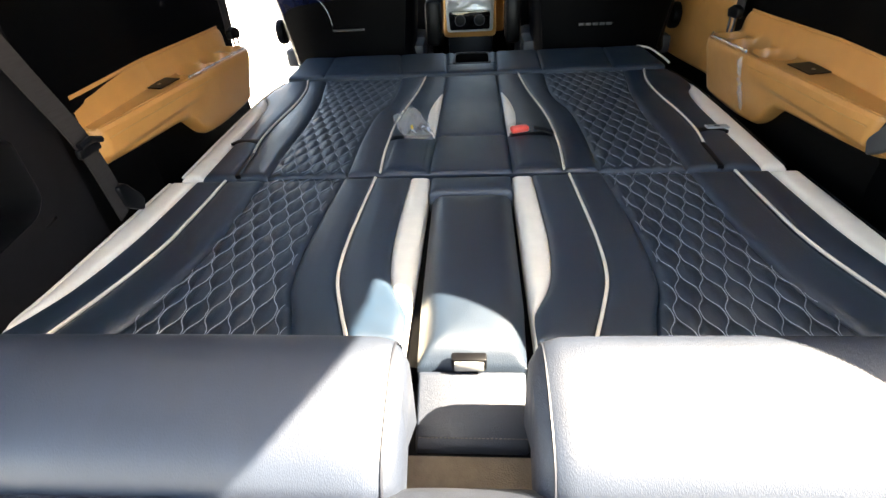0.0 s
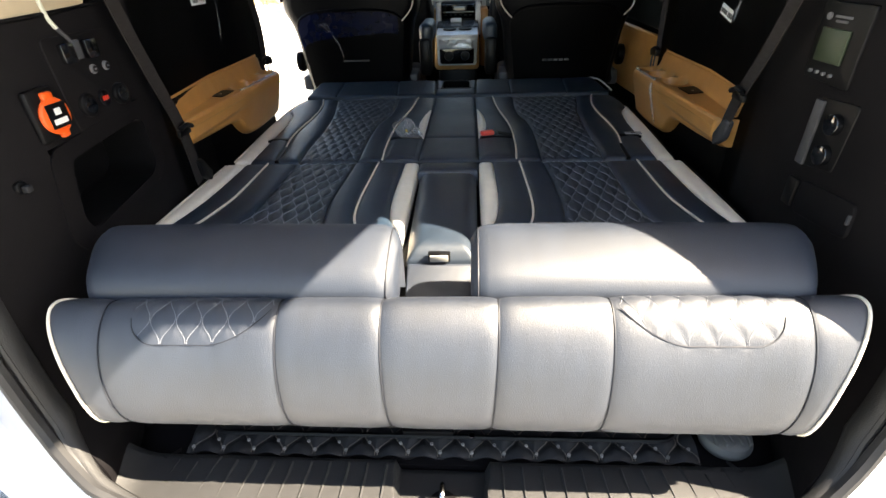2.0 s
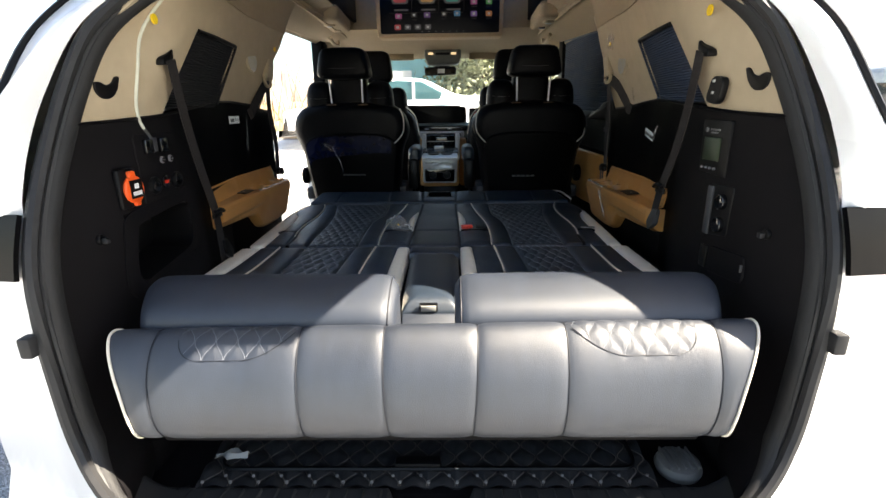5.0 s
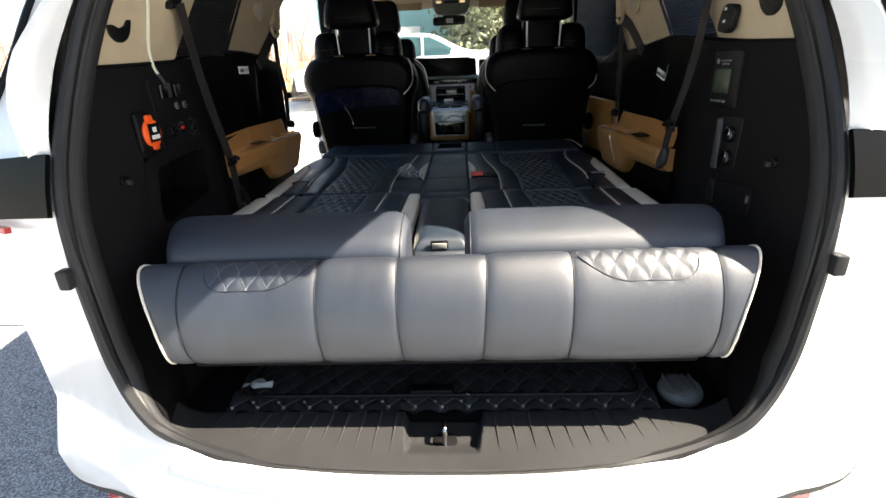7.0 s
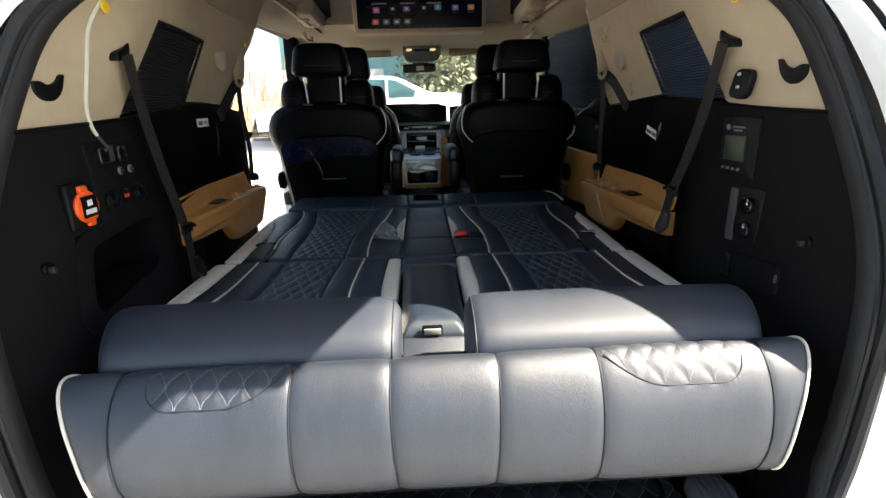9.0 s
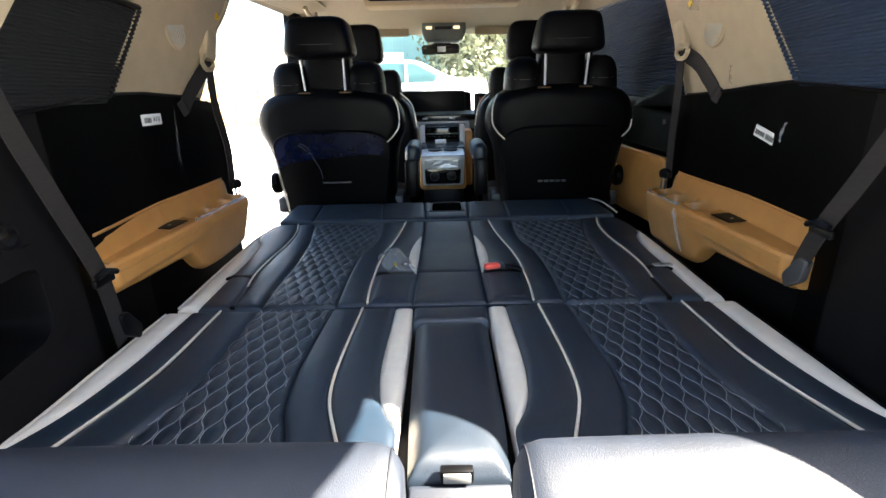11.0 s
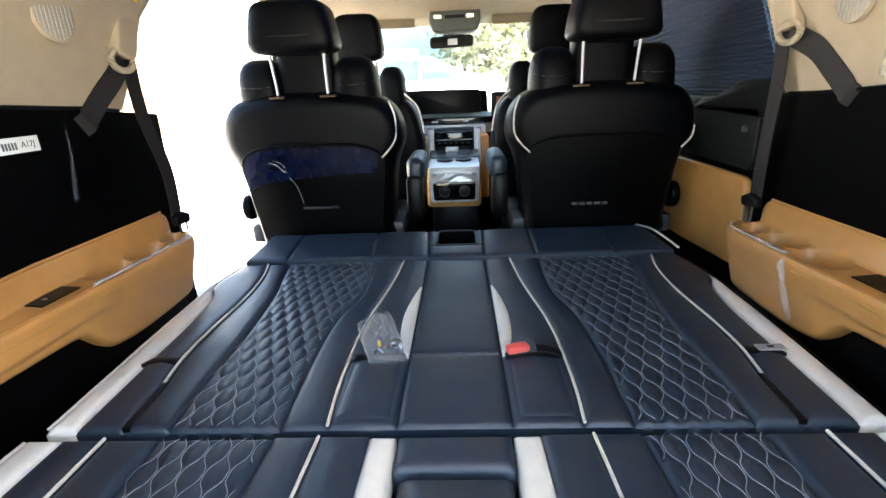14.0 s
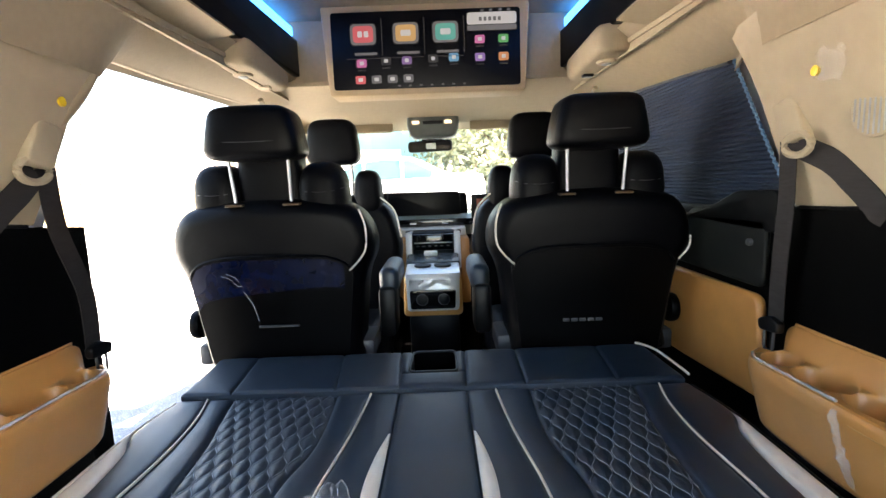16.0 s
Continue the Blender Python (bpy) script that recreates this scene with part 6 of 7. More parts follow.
    part("paper", box(s * xw + CX - 0.001, s * xw + CX + 0.001, y0, y0 + 0.082, z0 - 0.012, z0 + 0.014), LABEL, lb)
    for k in range(9):
        if s < 0 and k >= 5:
            continue
        w, h = (0.0016, 0.006) if k < 5 else (0.0032, 0.005)
        yc = y0 + (0.010 + k * 0.006 if k < 5 else 0.046 + (k - 5) * 0.009)
        part("print_bar", box(s * (xw - 0.002) + CX - 0.0005, s * (xw - 0.002) + CX + 0.0005, yc - w, yc + w, z0 - h, z0 + h), INK, lb)
    if s < 0:
        fc = bpy.data.curves.new("tag_print", "FONT")
        fc.body, fc.size, fc.align_x, fc.align_y, fc.extrude = "A17J", 0.0145, "CENTER", "CENTER", 0.0003
        fo = new("tag_print", fc)
        me = bpy.data.meshes.new_from_object(fo)
        bpy.data.objects.remove(fo)
        me.transform(Matrix.Translation((-xw + CX + 0.0022, y0 + 0.058, z0 + 0.001)) @ Matrix.Rotation(math.pi / 2, 4, "Z") @ Matrix.Rotation(math.pi / 2, 4, "X"))
        bt = bmesh.new()
        bt.from_mesh(me)
        part("print", bt, INK, lb, "black printed characters", smooth=False)
    clip = tagged(part("trim_clip", disc((s * 0.744 + CX, 1.93, 1.235), 0.006, 0.008, "x", 12, 0.002), DARKGREY), "small round trim clip", "clip", group="trim clips")

rows = [[Vector((0.672 + rt.uniform(-0.012, 0.000), 2.065 + 0.013 * i + rt.uniform(-0.006, 0.006), 1.585 + 0.013 * k + rt.uniform(-0.006, 0.006))) for k in range(5)] for i in range(6)]
tagged(part("film_scrap", grid(rows), SCRAP, smooth=False), "small crumpled scrap of clear film on beige trim", "film scrap")

rows = [[Vector((-0.724 + rt.uniform(-0.003, 0.004), 2.018 - 0.022 * k / 12 + (0.003 + 0.005 * k / 12) * (i - 1) / 2 + rt.uniform(-0.003, 0.003), 1.365 - 0.135 * k / 12)) for i in range(4)] for k in range(13)]
tagged(part("film_strip", grid(rows), WRAP), "narrow crumpled strip of clear film on the black panel", "film scrap")

for y0, z0, n, turn in ((1.978, 1.440, 8, 2.2), (1.745, 1.315, 7, 0.6)):
    rows = []
    for k in range(n):
        a = turn * k / (n - 1)
        yy, zz = y0 + 0.016 * math.sin(a), z0 - 0.045 * k / (n - 1)
        rows.append([Vector((wall_x(1, yy, zz) - 0.005 + rt.uniform(-0.004, 0.002), yy + 0.004 * (i - 1) + rt.uniform(-0.001, 0.001), zz)) for i in range(3)])
    tagged(part("film_scrap", grid(rows), CRUMPLE, smooth=False), "small crumpled scrap of clear film on the side trim", "film scrap")

# ---- control panels on the rear side trim ----
XL = -0.658
pan = thing("switch_panel", "black switch panel with rockers, sockets and a voltage readout", "switch panel", at=(XL, 1.29, 1.24))
part("plate", prism(rounded([(1.215, 1.330), (1.380, 1.330), (1.385, 1.150), (1.225, 1.140)], 0.012), XL - 0.008, XL + 0.004, "x", 0.002), TRIM, pan)
for y in (1.245, 1.305):
    part("rocker", box(XL + 0.003, XL + 0.014, y, y + 0.030, 1.285, 1.318, 0.003), GLOSSBLACK, pan)
part("display_block", box(XL + 0.003, XL + 0.010, 1.280, 1.296, 1.288, 1.320, 0.002), DARKGREY, pan)
for y in (1.311, 1.347):
    btn = part("push_button", disc((XL + 0.005, y, 1.266), 0.0085, 0.008, "x", 18, 0.002), DULL, pan, "dull silver-ringed push button")
    part("button_face", disc((XL + 0.0093, y, 1.266), 0.0062, 0.002, "x", 16, 0.0005), BLACK, btn)
    part("button_mark", box(XL + 0.0102, XL + 0.0108, y - 0.003, y + 0.003, 1.2645, 1.2675), DULL, btn)
for y in (1.262, 1.358):
    cap = part("socket_cap", disc((XL + 0.006, y, 1.210), 0.021, 0.012, "x", 24, 0.003), BLACK, pan)
    part("cap_face", disc((XL + 0.0125, y, 1.210), 0.014, 0.003, "x", 20, 0.001), GLOSSBLACK, cap)
part("readout_bezel", disc((XL + 0.0045, 1.311, 1.2125), 0.016, 0.006, "x", 22, 0.002), GLOSSBLACK, pan)
READOUT = glow("red_readout", (0.8, 0.05, 0.03), 0.06)
for y in (1.3035, 1.3095, 1.3155):
    part("readout_bar", box(XL + 0.0078, XL + 0.0084, y, y + 0.0035, 1.2085, 1.2165), READOUT, pan, "small red readout")
inlet = thing("power_inlet", "orange power inlet cover with a black label", "power inlet", at=(XL, 1.19, 1.215))
part("backplate", box(XL - 0.004, XL + 0.010, 1.135, 1.195, 1.175, 1.262, 0.006), BLACK, inlet)
part("cover", disc((XL + 0.014, 1.172, 1.216), 0.031, 0.012, "x", 28, 0.006), ORANGE, inlet, "round orange cover")
part("tab", box(XL + 0.008, XL + 0.018, 1.160, 1.182, 1.238, 1.256, 0.004), ORANGE, inlet)
part("tab", box(XL + 0.008, XL + 0.018, 1.168, 1.186, 1.178, 1.192, 0.004), ORANGE, inlet)
part("sticker", box(XL + 0.0202, XL + 0.0212, 1.151, 1.193, 1.197, 1.237), BLACK, inlet)
part("sticker_bar", box(XL + 0.0214, XL + 0.0219, 1.165, 1.179, 1.218, 1.229), LABEL, inlet)
part("sticker_bar", box(XL + 0.0214, XL + 0.0219, 1.157, 1.187, 1.203, 1.212), LABEL, inlet)
cab = tagged(part("cable", tube(smooth_path([(wall_x(-1, y, z) + 0.003, y, z) for y, z in ((1.33, 1.66), (1.285, 1.60), (1.260, 1.54), (1.247, 1.47), (1.242, 1.40), (1.252, 1.362), (1.262, 1.342))], 8), 0.0036, 6), mat("pale_cable", (0.55, 0.55, 0.45), 0.4)), "pale cable taped down the pillar to the switch panel", "cable")
part("taped_run", tube(smooth_path([(wall_x(-1, y, z) + 0.003, y, z) for y, z in ((1.262, 1.342), (1.282, 1.318), (1.292, 1.29))], 5), 0.004, 6), DARKGREY, cab, "darker lower run")
XR = 0.682
ctl = thing("charge_controller", "black controller panel with a small green-grey display", "controller", at=(XR, 1.3, 1.28))
part("plate", prism(rounded([(1.240, 1.345), (1.362, 1.345), (1.358, 1.222), (1.240, 1.218)], 0.006), XR - 0.006, XR + 0.006, "x", 0.002), BLACK, ctl)
part("display", box(XR - 0.010, XR - 0.006, 1.272, 1.342, 1.252, 1.305, 0.001), LCD, ctl, "green-grey display")
for z, a, b in ((1.323, 1.282, 1.322), (1.316, 1.290, 1.318)):
    part("name_bar", box(XR - 0.0085, XR - 0.006, a, b, z - 0.0018, z + 0.0018), DULL, ctl)
part("mark", disc((XR - 0.0075, 1.338, 1.322), 0.006, 0.003, "x", 12), DULL, ctl)
for k in range(4):
    part("button", disc((XR - 0.008, 1.285 + 0.018 * k, 1.234), 0.0032, 0.006, "x", 10), DULL, ctl)
ctl.location.y -= 0.013
rsw = thing("socket_panel", "black side panel with two sockets and a grey strip", "socket panel", at=(XR, 1.28, 1.14))
part("plate", prism(rounded([(1.225, 1.205), (1.325, 1.198), (1.325, 1.075), (1.232, 1.090)], 0.010), XR - 0.004, XR + 0.006, "x", 0.002), BLACK, rsw)
part("grey_strip", box(XR - 0.010, XR - 0.003, 1.302, 1.325, 1.078, 1.195, 0.003), DARKGREY, rsw)
for z in (1.165, 1.112):
    part("socket", disc((XR - 0.008, 1.262, z), 0.018, 0.016, "x", 18, 0.003), GLOSSBLACK, rsw)
rsw.location.y -= 0.042
sw2 = thing("pillar_switch", "black switch plate in the beige pillar", "switch", at=(0.64 + CX, 1.35, 1.42))
part("plate", prism(rounded([(1.248, 1.388), (1.262, 1.379), (1.298, 1.385), (1.304, 1.396), (1.290, 1.434), (1.276, 1.441), (1.244, 1.436), (1.238, 1.424)], 0.010), 0.648, 0.664, "x", 0.003), BLACK, sw2)
for z in (1.405, 1.43):
    part("button", box(0.644, 0.648, 1.268, 1.276, z - 0.003, z + 0.003, 0.001), GREYPL, sw2)
cv = thing("access_cover", "black access cover in the charcoal trim", "cover", at=(0.68, 1.22, 1.03))
part("cover_plate", prism(rounded([(1.105, 1.005), (1.25, 0.99), (1.25, 1.055), (1.11, 1.068)], 0.016), 0.6765, 0.690, "x", 0.003), TRIM, cv)
part("grip", box(0.672, 0.678, 1.108, 1.113, 1.032, 1.050, 0.002), DARKGREY, cv)
part("slot", box(0.674, 0.690, 1.256, 1.285, 0.995, 1.05, 0.004), BLACK, cv)

# ---- load sill, well and mat ----
def sill_z(y):
    return line_at([(0.74, 0.612), (0.78, 0.618), (0.90, 0.617), (0.95, 0.613), (0.962, 0.606), (0.970, 0.575)], y)


def sill_y0(x):
    return rear_y(x - CX, 0.62) + 0.022 + 0.02 * max(0.0, (abs(x - CX) - 0.40) / 0.25)


def ease(a, b, v):
    t = max(0.0, min(1.0, (v - a) / (b - a)))
    return t * t * (3 - 2 * t)


def recess(x, y):
    """Latch recess: steep side walls, a floor that rises towards the bumper."""
    half = 0.074 + 0.012 * ease(0.84, 0.95, y)
    return 0.030 * ease(half + 0.005, half - 0.006, abs(x - 0.008)) * ease(0.815, 0.885, y)


sill_rows = []
for x in sorted(set(round(float(v), 4) for v in list(np.linspace(CX - 0.655, CX + 0.655, 91)) + list(np.linspace(-0.088, -0.055, 12)) + list(np.linspace(0.071, 0.104, 12)))):
    u = abs(x - CX) / 0.655
    y0 = sill_y0(x)
    sill_rows.append([Vector((x, y, sill_z(y) + 0.09 * max(0, (u - 0.84) / 0.16) ** 2 - recess(x, y))) for y in np.linspace(y0, 0.972, 44)])
sill = tagged(part("load_sill", grid(sill_rows), TRIM_W), "dark grey ribbed plastic load sill with a latch recess", "sill", kind="structure")
tagged(part("sill_front", thicken(grid([[Vector((x, sill_y0(x) + 0.001, z)) for x in np.linspace(CX - 0.60, CX + 0.60, 41)] for z in (0.585, 0.616)]), 0.006), TRIM_W), "dark grey lower edge of the load sill", "sill", kind="structure")
for k in range(-15, 16):
    x = CX + 0.036 * k
    if abs(x - 0.008) < 0.098 or abs(x) > 0.57:
        continue
    yf = sill_y0(x) + 0.050 + 0.02 * (abs(x) / 0.6) ** 2
    lift = 0.09 * max(0, (abs(x - CX) / 0.655 - 0.84) / 0.16) ** 2
    lean = 0.012 * (x / 0.6)
    rows = [[Vector((x + lean * (1 - t) - w * t, y, sill_z(y) + lift - 0.001)), Vector((x + lean * (1 - t), y, sill_z(y) + lift + 0.0045 * t + 0.0006)), Vector((x + lean * (1 - t) + w * t, y, sill_z(y) + lift - 0.001))]
            for t, y, w in ((0.02, yf, 0.004), (0.5, yf + 0.045, 0.004), (1.0, yf + 0.075, 0.004), (1.0, 0.945, 0.004))]
    part("rib", grid(rows), TRIM_W, sill)
part("bumper_lip", thicken(grid([[Vector((CX + x, rear_y(x, 0.60) + dy, z)) for x in np.linspace(-0.55, 0.55, 61)] for dy, z in ((-0.012, 0.590), (-0.008, 0.603), (0.0, 0.611), (0.012, 0.614), (0.040, 0.613))]), 0.003), PAINT, van, "white bumper lip below the sill")
stk = thing("latch_striker", "bright metal tailgate latch striker", "striker", at=(0.012, 0.87, 0.59))
part("loop", tube(smooth_path([(0.012, 0.874, 0.582), (0.012, 0.874, 0.622), (0.012, 0.880, 0.630), (0.012, 0.894, 0.630), (0.012, 0.900, 0.622), (0.012, 0.900, 0.582)], 4), 0.005, 8), CHROME, stk)
part("plate", disc((0.012, 0.886, 0.588), 0.026, 0.005, "z", 24, 0.002), TRIM, stk)
tagged(part("well_floor", box(-0.66, 0.68, 0.965, 1.22, 0.50, 0.586), TRIM), "charcoal floor of the load well", "load floor", kind="structure")
mt = thing("quilted_mat", "black quilted floor mat with pale tan stitching", "mat", at=(0, 1.1, 0.59))
def mat_wave(k, y):
    return 0.031 * (k + 0.5) + (1 if k % 2 else -1) * 0.0135 * math.sin(2 * math.pi * y / 0.080)


def mat_dist(x, y):
    k0 = math.floor(x / 0.031 - 0.5)
    return min(abs(x - mat_wave(k, y)) for k in (k0 - 1, k0, k0 + 1, k0 + 2))


rows = []
for y in np.arange(0.972, 1.211, 0.005):
    rows.append([Vector((x, y, 0.598 - 0.006 * max(0.0, (0.99 - y) / 0.02) + 0.011 * min(1.0, mat_dist(x, y) / 0.022) ** 0.7)) for x in np.arange(-0.505, 0.50, 0.005)])
part("pad", thicken(grid(rows), 0.006), mat("black_quilted_vinyl", (0.020, 0.020, 0.021), 0.38, bump=0.4, bump_scale=420), mt)
bm = bmesh.new()
for k in range(-16, 16):
    tube([(mat_wave(k, y), y, 0.6005 - 0.006 * max(0.0, (0.99 - y) / 0.02)) for y in np.arange(0.976, 1.206, 0.006)], 0.0011, 4, bm)
part("stitching", bm, STITCH_T, mt, "pale tan stitching")
part("binding", tube([(*q, 0.610) for q in rounded([(-0.47, 1.012), (0.465, 1.012), (0.465, 1.20), (-0.47, 1.20)], 0.04)], 0.005, 6, closed=True), BLACK, mt)
for k in range(-16, 16):
    yk = 1.0 if k % 2 else 0.982
    part("stud", disc((mat_wave(k, yk), yk, 0.6015 ), 0.0033, 0.005, "z", 8), STUD, mt, "pale stitched stud")
part("handle", box(-0.075, 0.028, 1.010, 1.040, 0.606, 0.624, 0.006), BLACK, mt, "black pull handle")
part("snap", disc((0.064, 1.011, 0.614), 0.007, 0.008, "z", 12, 0.002), CHROME, mt, "bright snap button")
knob = thing("well_cap", "grey ribbed plastic cap in the load well", "cap", at=(0.56, 1.03, 0.586))
part("dome", disc((0.560, 1.030, 0.604), 0.050, 0.036, "z", 28, 0.016), CAPGREY, knob)
for k in range(-2, 3):
    part("fin", box(0.560 + k * 0.015 - 0.002, 0.560 + k * 0.015 + 0.002, 0.995, 1.065, 0.617, 0.627, 0.001), CAPGREY, knob)
rag = random.Random(4)
rows = [[Vector((-0.49 + 0.015 * i, 1.045 + 0.012 * (j - 1) * (1 - abs(i - 3) / 5) + rag.uniform(-0.004, 0.004), 0.615 + rag.uniform(0.0, 0.016))) for j in range(3)] for i in range(6)]
tagged(part("plastic_scrap", thicken(grid(rows), 0.001), GREYPL), "crumpled pale plastic scrap on the mat", "plastic scrap")
for s in (-1, 1):
    tagged(part("well_side", box(min(s * 0.635, s * 0.68) + CX, max(s * 0.635, s * 0.68) + CX, 1.02, 1.22, 0.52, 0.80, 0.02), TRIM), "charcoal side of the load well", "load well", kind="structure")

# ---- loose things on the bed ----
bag = thing("plastic_bag", "clear plastic bag with small metal parts on the bed", "plastic bag", at=(-0.14, 1.94, 0.94))
rb = random.Random(9)
CRUMPLE_L = film_mat("bag_film", 0.11)
CRUMPLE_L.node_tree.nodes["Principled BSDF"].inputs["Specular IOR Level"].default_value = 1.0
corners = [Vector((-0.205, 2.0, 0)), Vector((-0.14, 2.045, 0)), Vector((-0.085, 1.862, 0)), Vector((-0.155, 1.858, 0))]
for sheet in (0, 1):
    rows = []
    for i in range(15):
        v = i / 14
        row = []
        for j in range(9):
            u = j / 8
            q = corners[0].lerp(corners[1], u).lerp(corners[3].lerp(corners[2], u), v)
            swell = math.sin(math.pi * u) * math.sin(math.pi * min(1, v * 0.9 + 0.1))
            row.append(Vector((q.x, q.y, 0.939 + sheet * (0.006 + 0.030 * swell) + rb.uniform(-0.0045, 0.0045) * (1 + sheet))))
        rows.append(row)
    part("film", grid(rows), CRUMPLE_L if sheet else WRAP, bag, "clear film")
# Bright tubes paint glints along random creases of the bag.
for k in range(14):
    i, j = rb.randrange(1, 9), rb.randrange(1, 7)
    run = [rows[i][j] + Vector((0, 0, 0.001))]
    for _ in range(rb.randrange(2, 5)):
        i, j = min(14, i + 1), max(0, min(8, j + rb.choice((-1, 0, 1))))
        run.append(rows[i][j] + Vector((0, 0, 0.001)))
    part("crease", tube(run, 0.0009, 4), GLINT_W, bag, "highlight painted along a film crease")
part("film_edge", tube(smooth_path([p + Vector((0, 0, 0.001)) for p in rows[0]] + [row[8] for row in rows[1:]], 2), 0.0011, 4), GLINT_W, bag, "pale film edge")
part("film_edge", tube(smooth_path([row[0] for row in rows], 2), 0.0011, 4), GLINT_W, bag, "pale film edge")
for k in range(11):
    x0, y0 = -0.128 + rb.uniform(-0.028, 0.026), 1.895 + rb.uniform(-0.022, 0.040)
    d = Vector((rb.uniform(-0.014, 0.014), rb.uniform(-0.012, 0.012), 0))
    part("metal_piece", tube(smooth_path([(x0, y0, 0.944), (x0 + d.x, y0 + d.y, 0.951), (x0 + d.x * 2 + 0.004, y0 + d.y - 0.006, 0.946)], 4), rb.uniform(0.0014, 0.003), 6), (SATIN, CHROME, BLACK, CHROME, YELLOW)[k % 5] if k != 9 else CHROME, bag)
bk = thing("red_buckle", "red belt buckle in clear film on the bed", "buckle", at=(0.12, 1.9, 0.94))
for nm, bm, m, lb in (("buckle_body", box(0.094, 0.138, 1.887, 1.909, 0.938, 0.953, 0.006, 3), RED, ""), ("film", pillow(0.088, 0.150, 1.880, 1.918, 0.937, 0.958, 0.5), THIN_WRAP, "clear film")):
    bmesh.ops.rotate(bm, verts=bm.verts, cent=(0.118, 1.898, 0.945), matrix=Matrix.Rotation(math.radians(17), 3, "Z"))
    part(nm, bm, m, bk, lb)
part("strap", ribbon([(0.150, 1.897, 0.948), (0.175, 1.893, 0.945), (0.195, 1.888, 0.940)], (0, 1, 0), 0.022, 0.004), BLACK, bk)
tg = thing("belt_tongue", "metal belt tongue lying in its slot", "belt tongue", at=(0.57, 1.89, 0.935))
part("plate", box(0.548, 0.598, 1.884, 1.904, 0.9375, 0.9412, 0.0015), GREYPL, tg)
part("slot", box(0.566, 0.578, 1.890, 1.897, 0.9412, 0.9416), BLACK, tg)

# ---- outside ----
side_mirror = thing("side_mirror", "black and white door mirror", "door mirror", at=(-1.02, 4.35, 1.25))
part("shell", box(-1.12, -0.96, 4.28, 4.42, 1.18, 1.36, 0.045, 4), BLACK, side_mirror)
part("stalk", box(-0.98, -0.86, 4.33, 4.38, 1.17, 1.21, 0.012), BLACK, side_mirror)


def sedan(x, y, z, label):
    ob = thing("sedan", label, "car", at=(x, y, z))
    side = [(-2.3, 0.35), (-2.32, 0.62), (-2.2, 0.80), (-1.2, 0.93), (-0.35, 1.38), (0.25, 1.45), (0.85, 1.42), (1.55, 1.10), (2.15, 1.06), (2.28, 0.95), (2.30, 0.45), (2.2, 0.28), (-2.2, 0.25)]
    o = [(p.x, p.z) for p in smooth_path([(a, 0, b) for a, b in side] + [(side[0][0], 0, side[0][1])], 4)[:-1]]
    bm = prism([(x + a, z + b) for a, b in o], y - 0.9, y + 0.9, "y", 0.10, 4)
    for v in bm.verts:
        h = v.co.z - z
        if h > 0.9:
            v.co.y = y + (v.co.y - y) * (1 - 0.28 * (h - 0.9) / 0.5)
    part("body", bm, PAINT_W, ob)
    w = part("side_glass", prism([(x + a, z + b) for a, b in [(-1.0, 0.98), (-0.30, 1.33), (0.25, 1.39), (0.80, 1.36), (1.25, 1.13), (1.2, 1.0)]], y - 0.86, y - 0.66, "y", 0.02), TEALGLASS, ob)
    for a in (-0.15, 0.62):
        part("window_post", prism([(x + a - 0.03, z + 0.97), (x + a + 0.03, z + 0.97), (x + a + 0.03, z + 1.42), (x + a - 0.03, z + 1.42)], y - 0.875, y - 0.70, "y"), PAINT_W, ob)
    part("tail_lamp", box(x + 2.02, x + 2.26, y - 0.86, y - 0.70, z + 0.86, z + 0.98, 0.02), TAILRED, ob, "red tail lamp")
    for a in (-1.4, 1.4):
        wh = part("wheel", disc((x + a, y - 0.84, z + 0.31), 0.31, 0.2, "y", 28, 0.03), RUBBER, ob)
        part("rim", disc((x + a, y - 0.945, z + 0.31), 0.21, 0.02, "y", 20, 0.004), SATIN, wh)
    return ob


sedan(-1.35, 12.0, ground_z(0, 12) - 0.0, "white sedan parked across the lot ahead")
sv = thing("parked_suv", "silver-grey car parked beside the van", "car", at=(4.6, 5.0, -0.05))
o = [(p.x, p.z) for p in smooth_path([(a, 0, b) for a, b in [(2.6, 0.3), (2.55, 0.8), (2.8, 1.05), (3.3, 1.62), (4.6, 1.68), (5.8, 1.62), (6.6, 1.12), (7.6, 0.98), (7.7, 0.5), (7.6, 0.25), (2.7, 0.2)]] + [(2.6, 0, 0.3)], 4)[:-1]]
part("body", prism(o, 3.7, 5.5, "x", 0.12, 4), mat("grey_car_paint", (0.30, 0.33, 0.34), 0.25, coat=0.6), sv)
part("side_glass", prism([(3.0, 1.08), (3.4, 1.52), (5.6, 1.54), (6.2, 1.14)], 3.68, 3.72, "x"), DARKGLASS, sv)
part("rear_glass", prism([(3.95, 1.10), (5.25, 1.10), (5.1, 1.52), (4.1, 1.52)], 2.86, 3.06, "y", 0.02), DARKGLASS, sv)
for y in (3.4, 6.6):
    part("wheel", disc((3.78, y, 0.26), 0.34, 0.22, "x", 28, 0.03), RUBBER, sv)
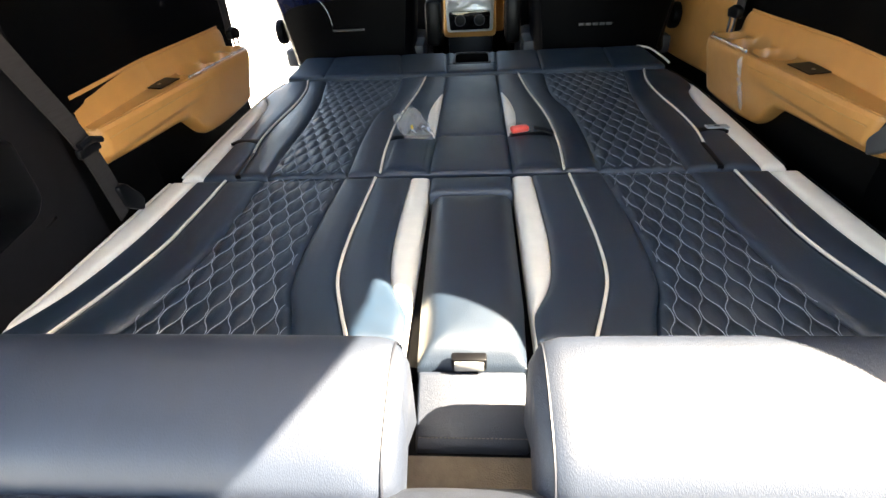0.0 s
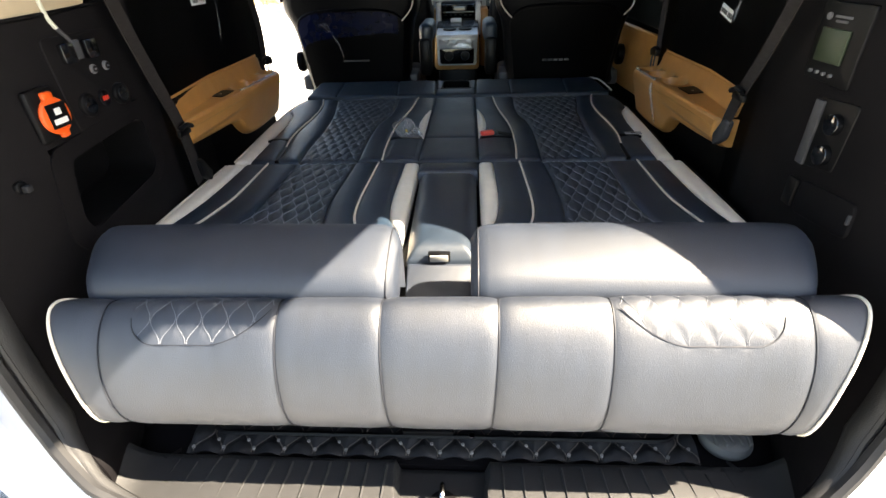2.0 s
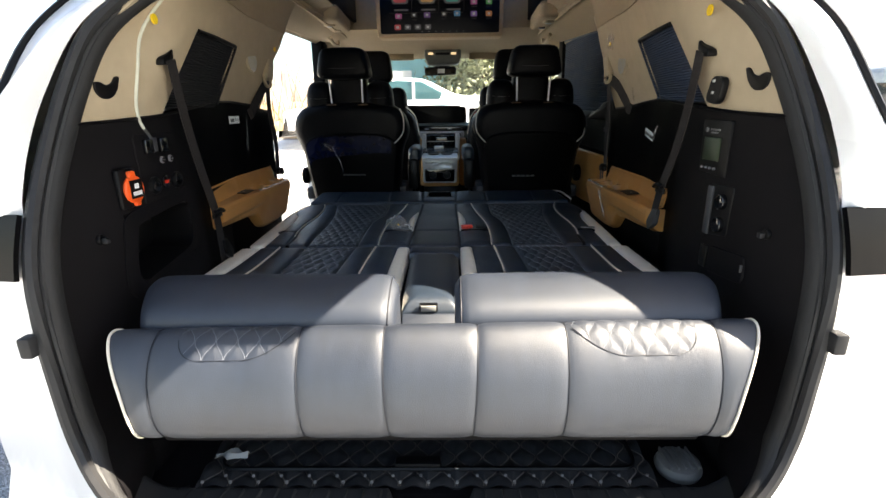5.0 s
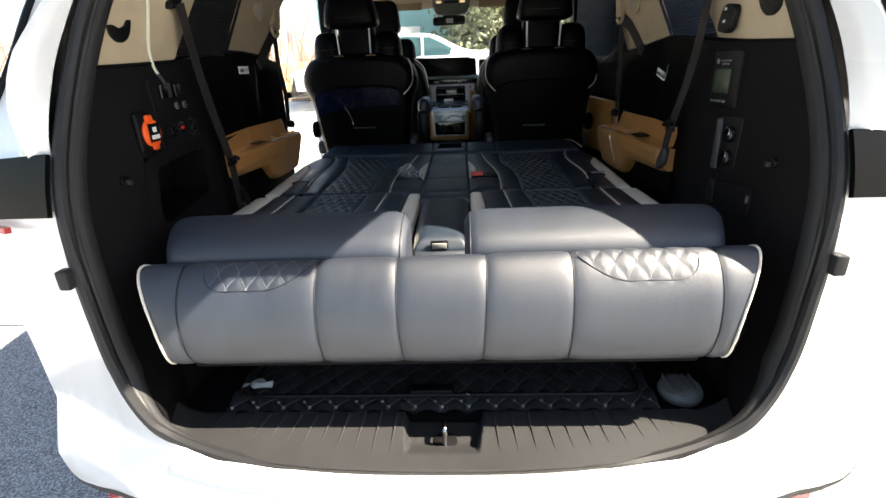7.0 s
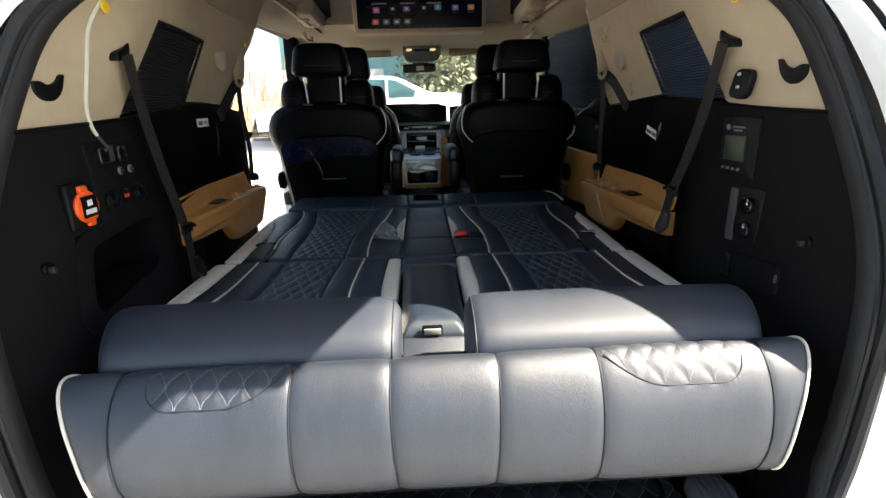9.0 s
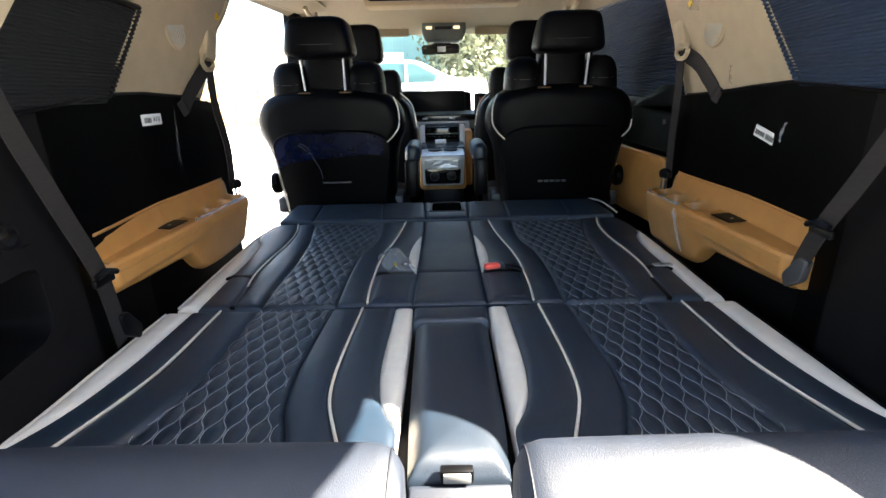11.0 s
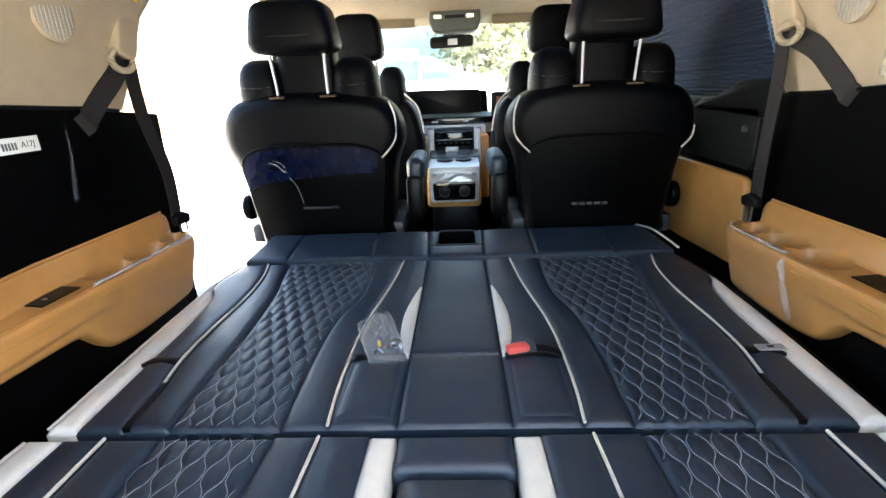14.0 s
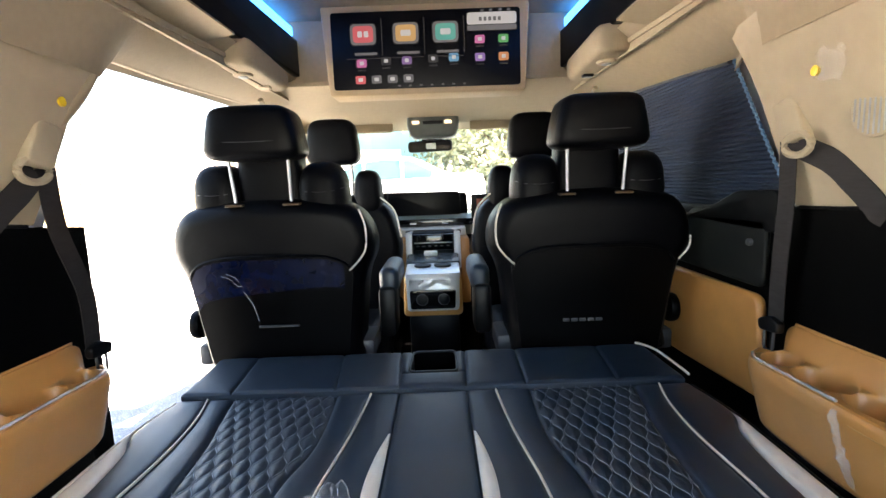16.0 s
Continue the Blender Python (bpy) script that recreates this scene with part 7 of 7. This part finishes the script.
# dry bank, fence, teal building, shrubs
bank = [[Vector((x, y, ground_z(0, 14) - 0.02 + h + 0.08 * math.sin(x * 1.7 + y))) for x in np.linspace(-40, -3.0, 30)] for y, h in ((12.6, -0.1), (13.2, 0.35), (14.5, 0.7), (16, 0.9), (18, 0.9))]
tagged(part("bank", grid(bank), DRYGRASS), "low bank of dry earth and dead grass", "bank", kind="structure")
rg = random.Random(3)
bm = bmesh.new()
for _ in range(5200):
    x, y = rg.uniform(-22, -2.6), rg.uniform(12.4, 16)
    z = 0.45 + 0.35 * min(1, (y - 12.4) / 2)
    h = rg.uniform(0.25, 0.9)
    dx, dy = rg.uniform(-0.3, 0.3), rg.uniform(-0.2, 0.2)
    w = 0.012
    v = [bm.verts.new((x - w, y, z)), bm.verts.new((x + w, y, z)), bm.verts.new((x + dx, y + dy, z + h))]
    bm.faces.new(v)
tagged(part("dead_grass", bm, DRYGRASS, smooth=False), "tangle of dead brown grass and brush", "dry grass", kind="stuff")
bm = bmesh.new()
for _ in range(240):
    x, y = rg.uniform(-16, -2.8), rg.uniform(12.6, 15)
    z = 0.6
    p = Vector((x, y, z))
    run = [p.copy()]
    d = Vector((rg.uniform(-0.3, 0.3), rg.uniform(-0.2, 0.2), 1)).normalized()
    for k in range(4):
        d = (d + Vector((rg.uniform(-0.3, 0.3), rg.uniform(-0.3, 0.3), 0))).normalized()
        p = p + d * rg.uniform(0.3, 0.7)
        run.append(p.copy())
    tube(run, rg.uniform(0.006, 0.014), 4, bm)
tagged(part("bare_brush", bm, TWIG, smooth=False), "bare leafless brush on the bank", "brush", kind="stuff")
fence = thing("fence", "pale panel fence along the bank", "fence", at=(-9, 16.4, 1.0))
for k in range(14):
    x = -20 + k * 1.35
    part("fence_panel", box(x, x + 1.30, 16.4, 16.45, 0.9, 2.5, 0.01), FENCE_M, fence)
    part("post", box(x - 0.05, x, 16.36, 16.48, 0.8, 2.6, 0.01), FENCE_M, fence)
shed = thing("teal_building", "teal sheet-metal building behind the lot", "building", at=(-3.2, 19, 0.6))
part("wall", box(-5.0, 2.0, 19, 22, 0.5, 3.9), TEALWALL, shed)
for k in range(20):
    part("rib", box(-4.9 + k * 0.35, -4.86 + k * 0.35, 18.96, 19, 0.5, 3.9), TEALWALL, shed)
part("roof", box(-5.2, 2.2, 18.8, 22.2, 3.9, 4.1, 0.03), FENCE_M, shed)
for i, (x, y, sx, sz, n, mm) in enumerate(((1.6, 15.5, 1.5, 2.4, 9000, HEDGE), (3.8, 16.5, 1.6, 2.8, 7000, LEAF), (0.5, 17.0, 1.0, 3.2, 5000, LEAF), (6.5, 17.5, 2.2, 3.0, 5000, HEDGE), (-1.4, 24.0, 3.0, 5.5, 4000, HEDGE))):
    sb = thing("shrub", "olive-green leafy shrub behind the parked sedan", "shrub", group="shrubs", at=(x, y, ground_z(x, y)))
    part("crown", leafy((x, y, ground_z(x, y) + 0.3), (sx, 0.9, sz), n, 0.09, 20 + i), mm, sb)
    st = bmesh.new()
    rs = random.Random(40 + i)
    for k in range(7):
        tube(smooth_path([(x + rs.uniform(-0.2, 0.2), y, ground_z(x, y) - 0.05), (x + rs.uniform(-0.5, 0.5) * sx, y + rs.uniform(-0.3, 0.3), ground_z(x, y) + sz * 0.5), (x + rs.uniform(-0.9, 0.9) * sx, y + rs.uniform(-0.4, 0.4), ground_z(x, y) + sz * 1.0)], 3), 0.03, 5, st)
    part("stems", st, TWIG, sb)
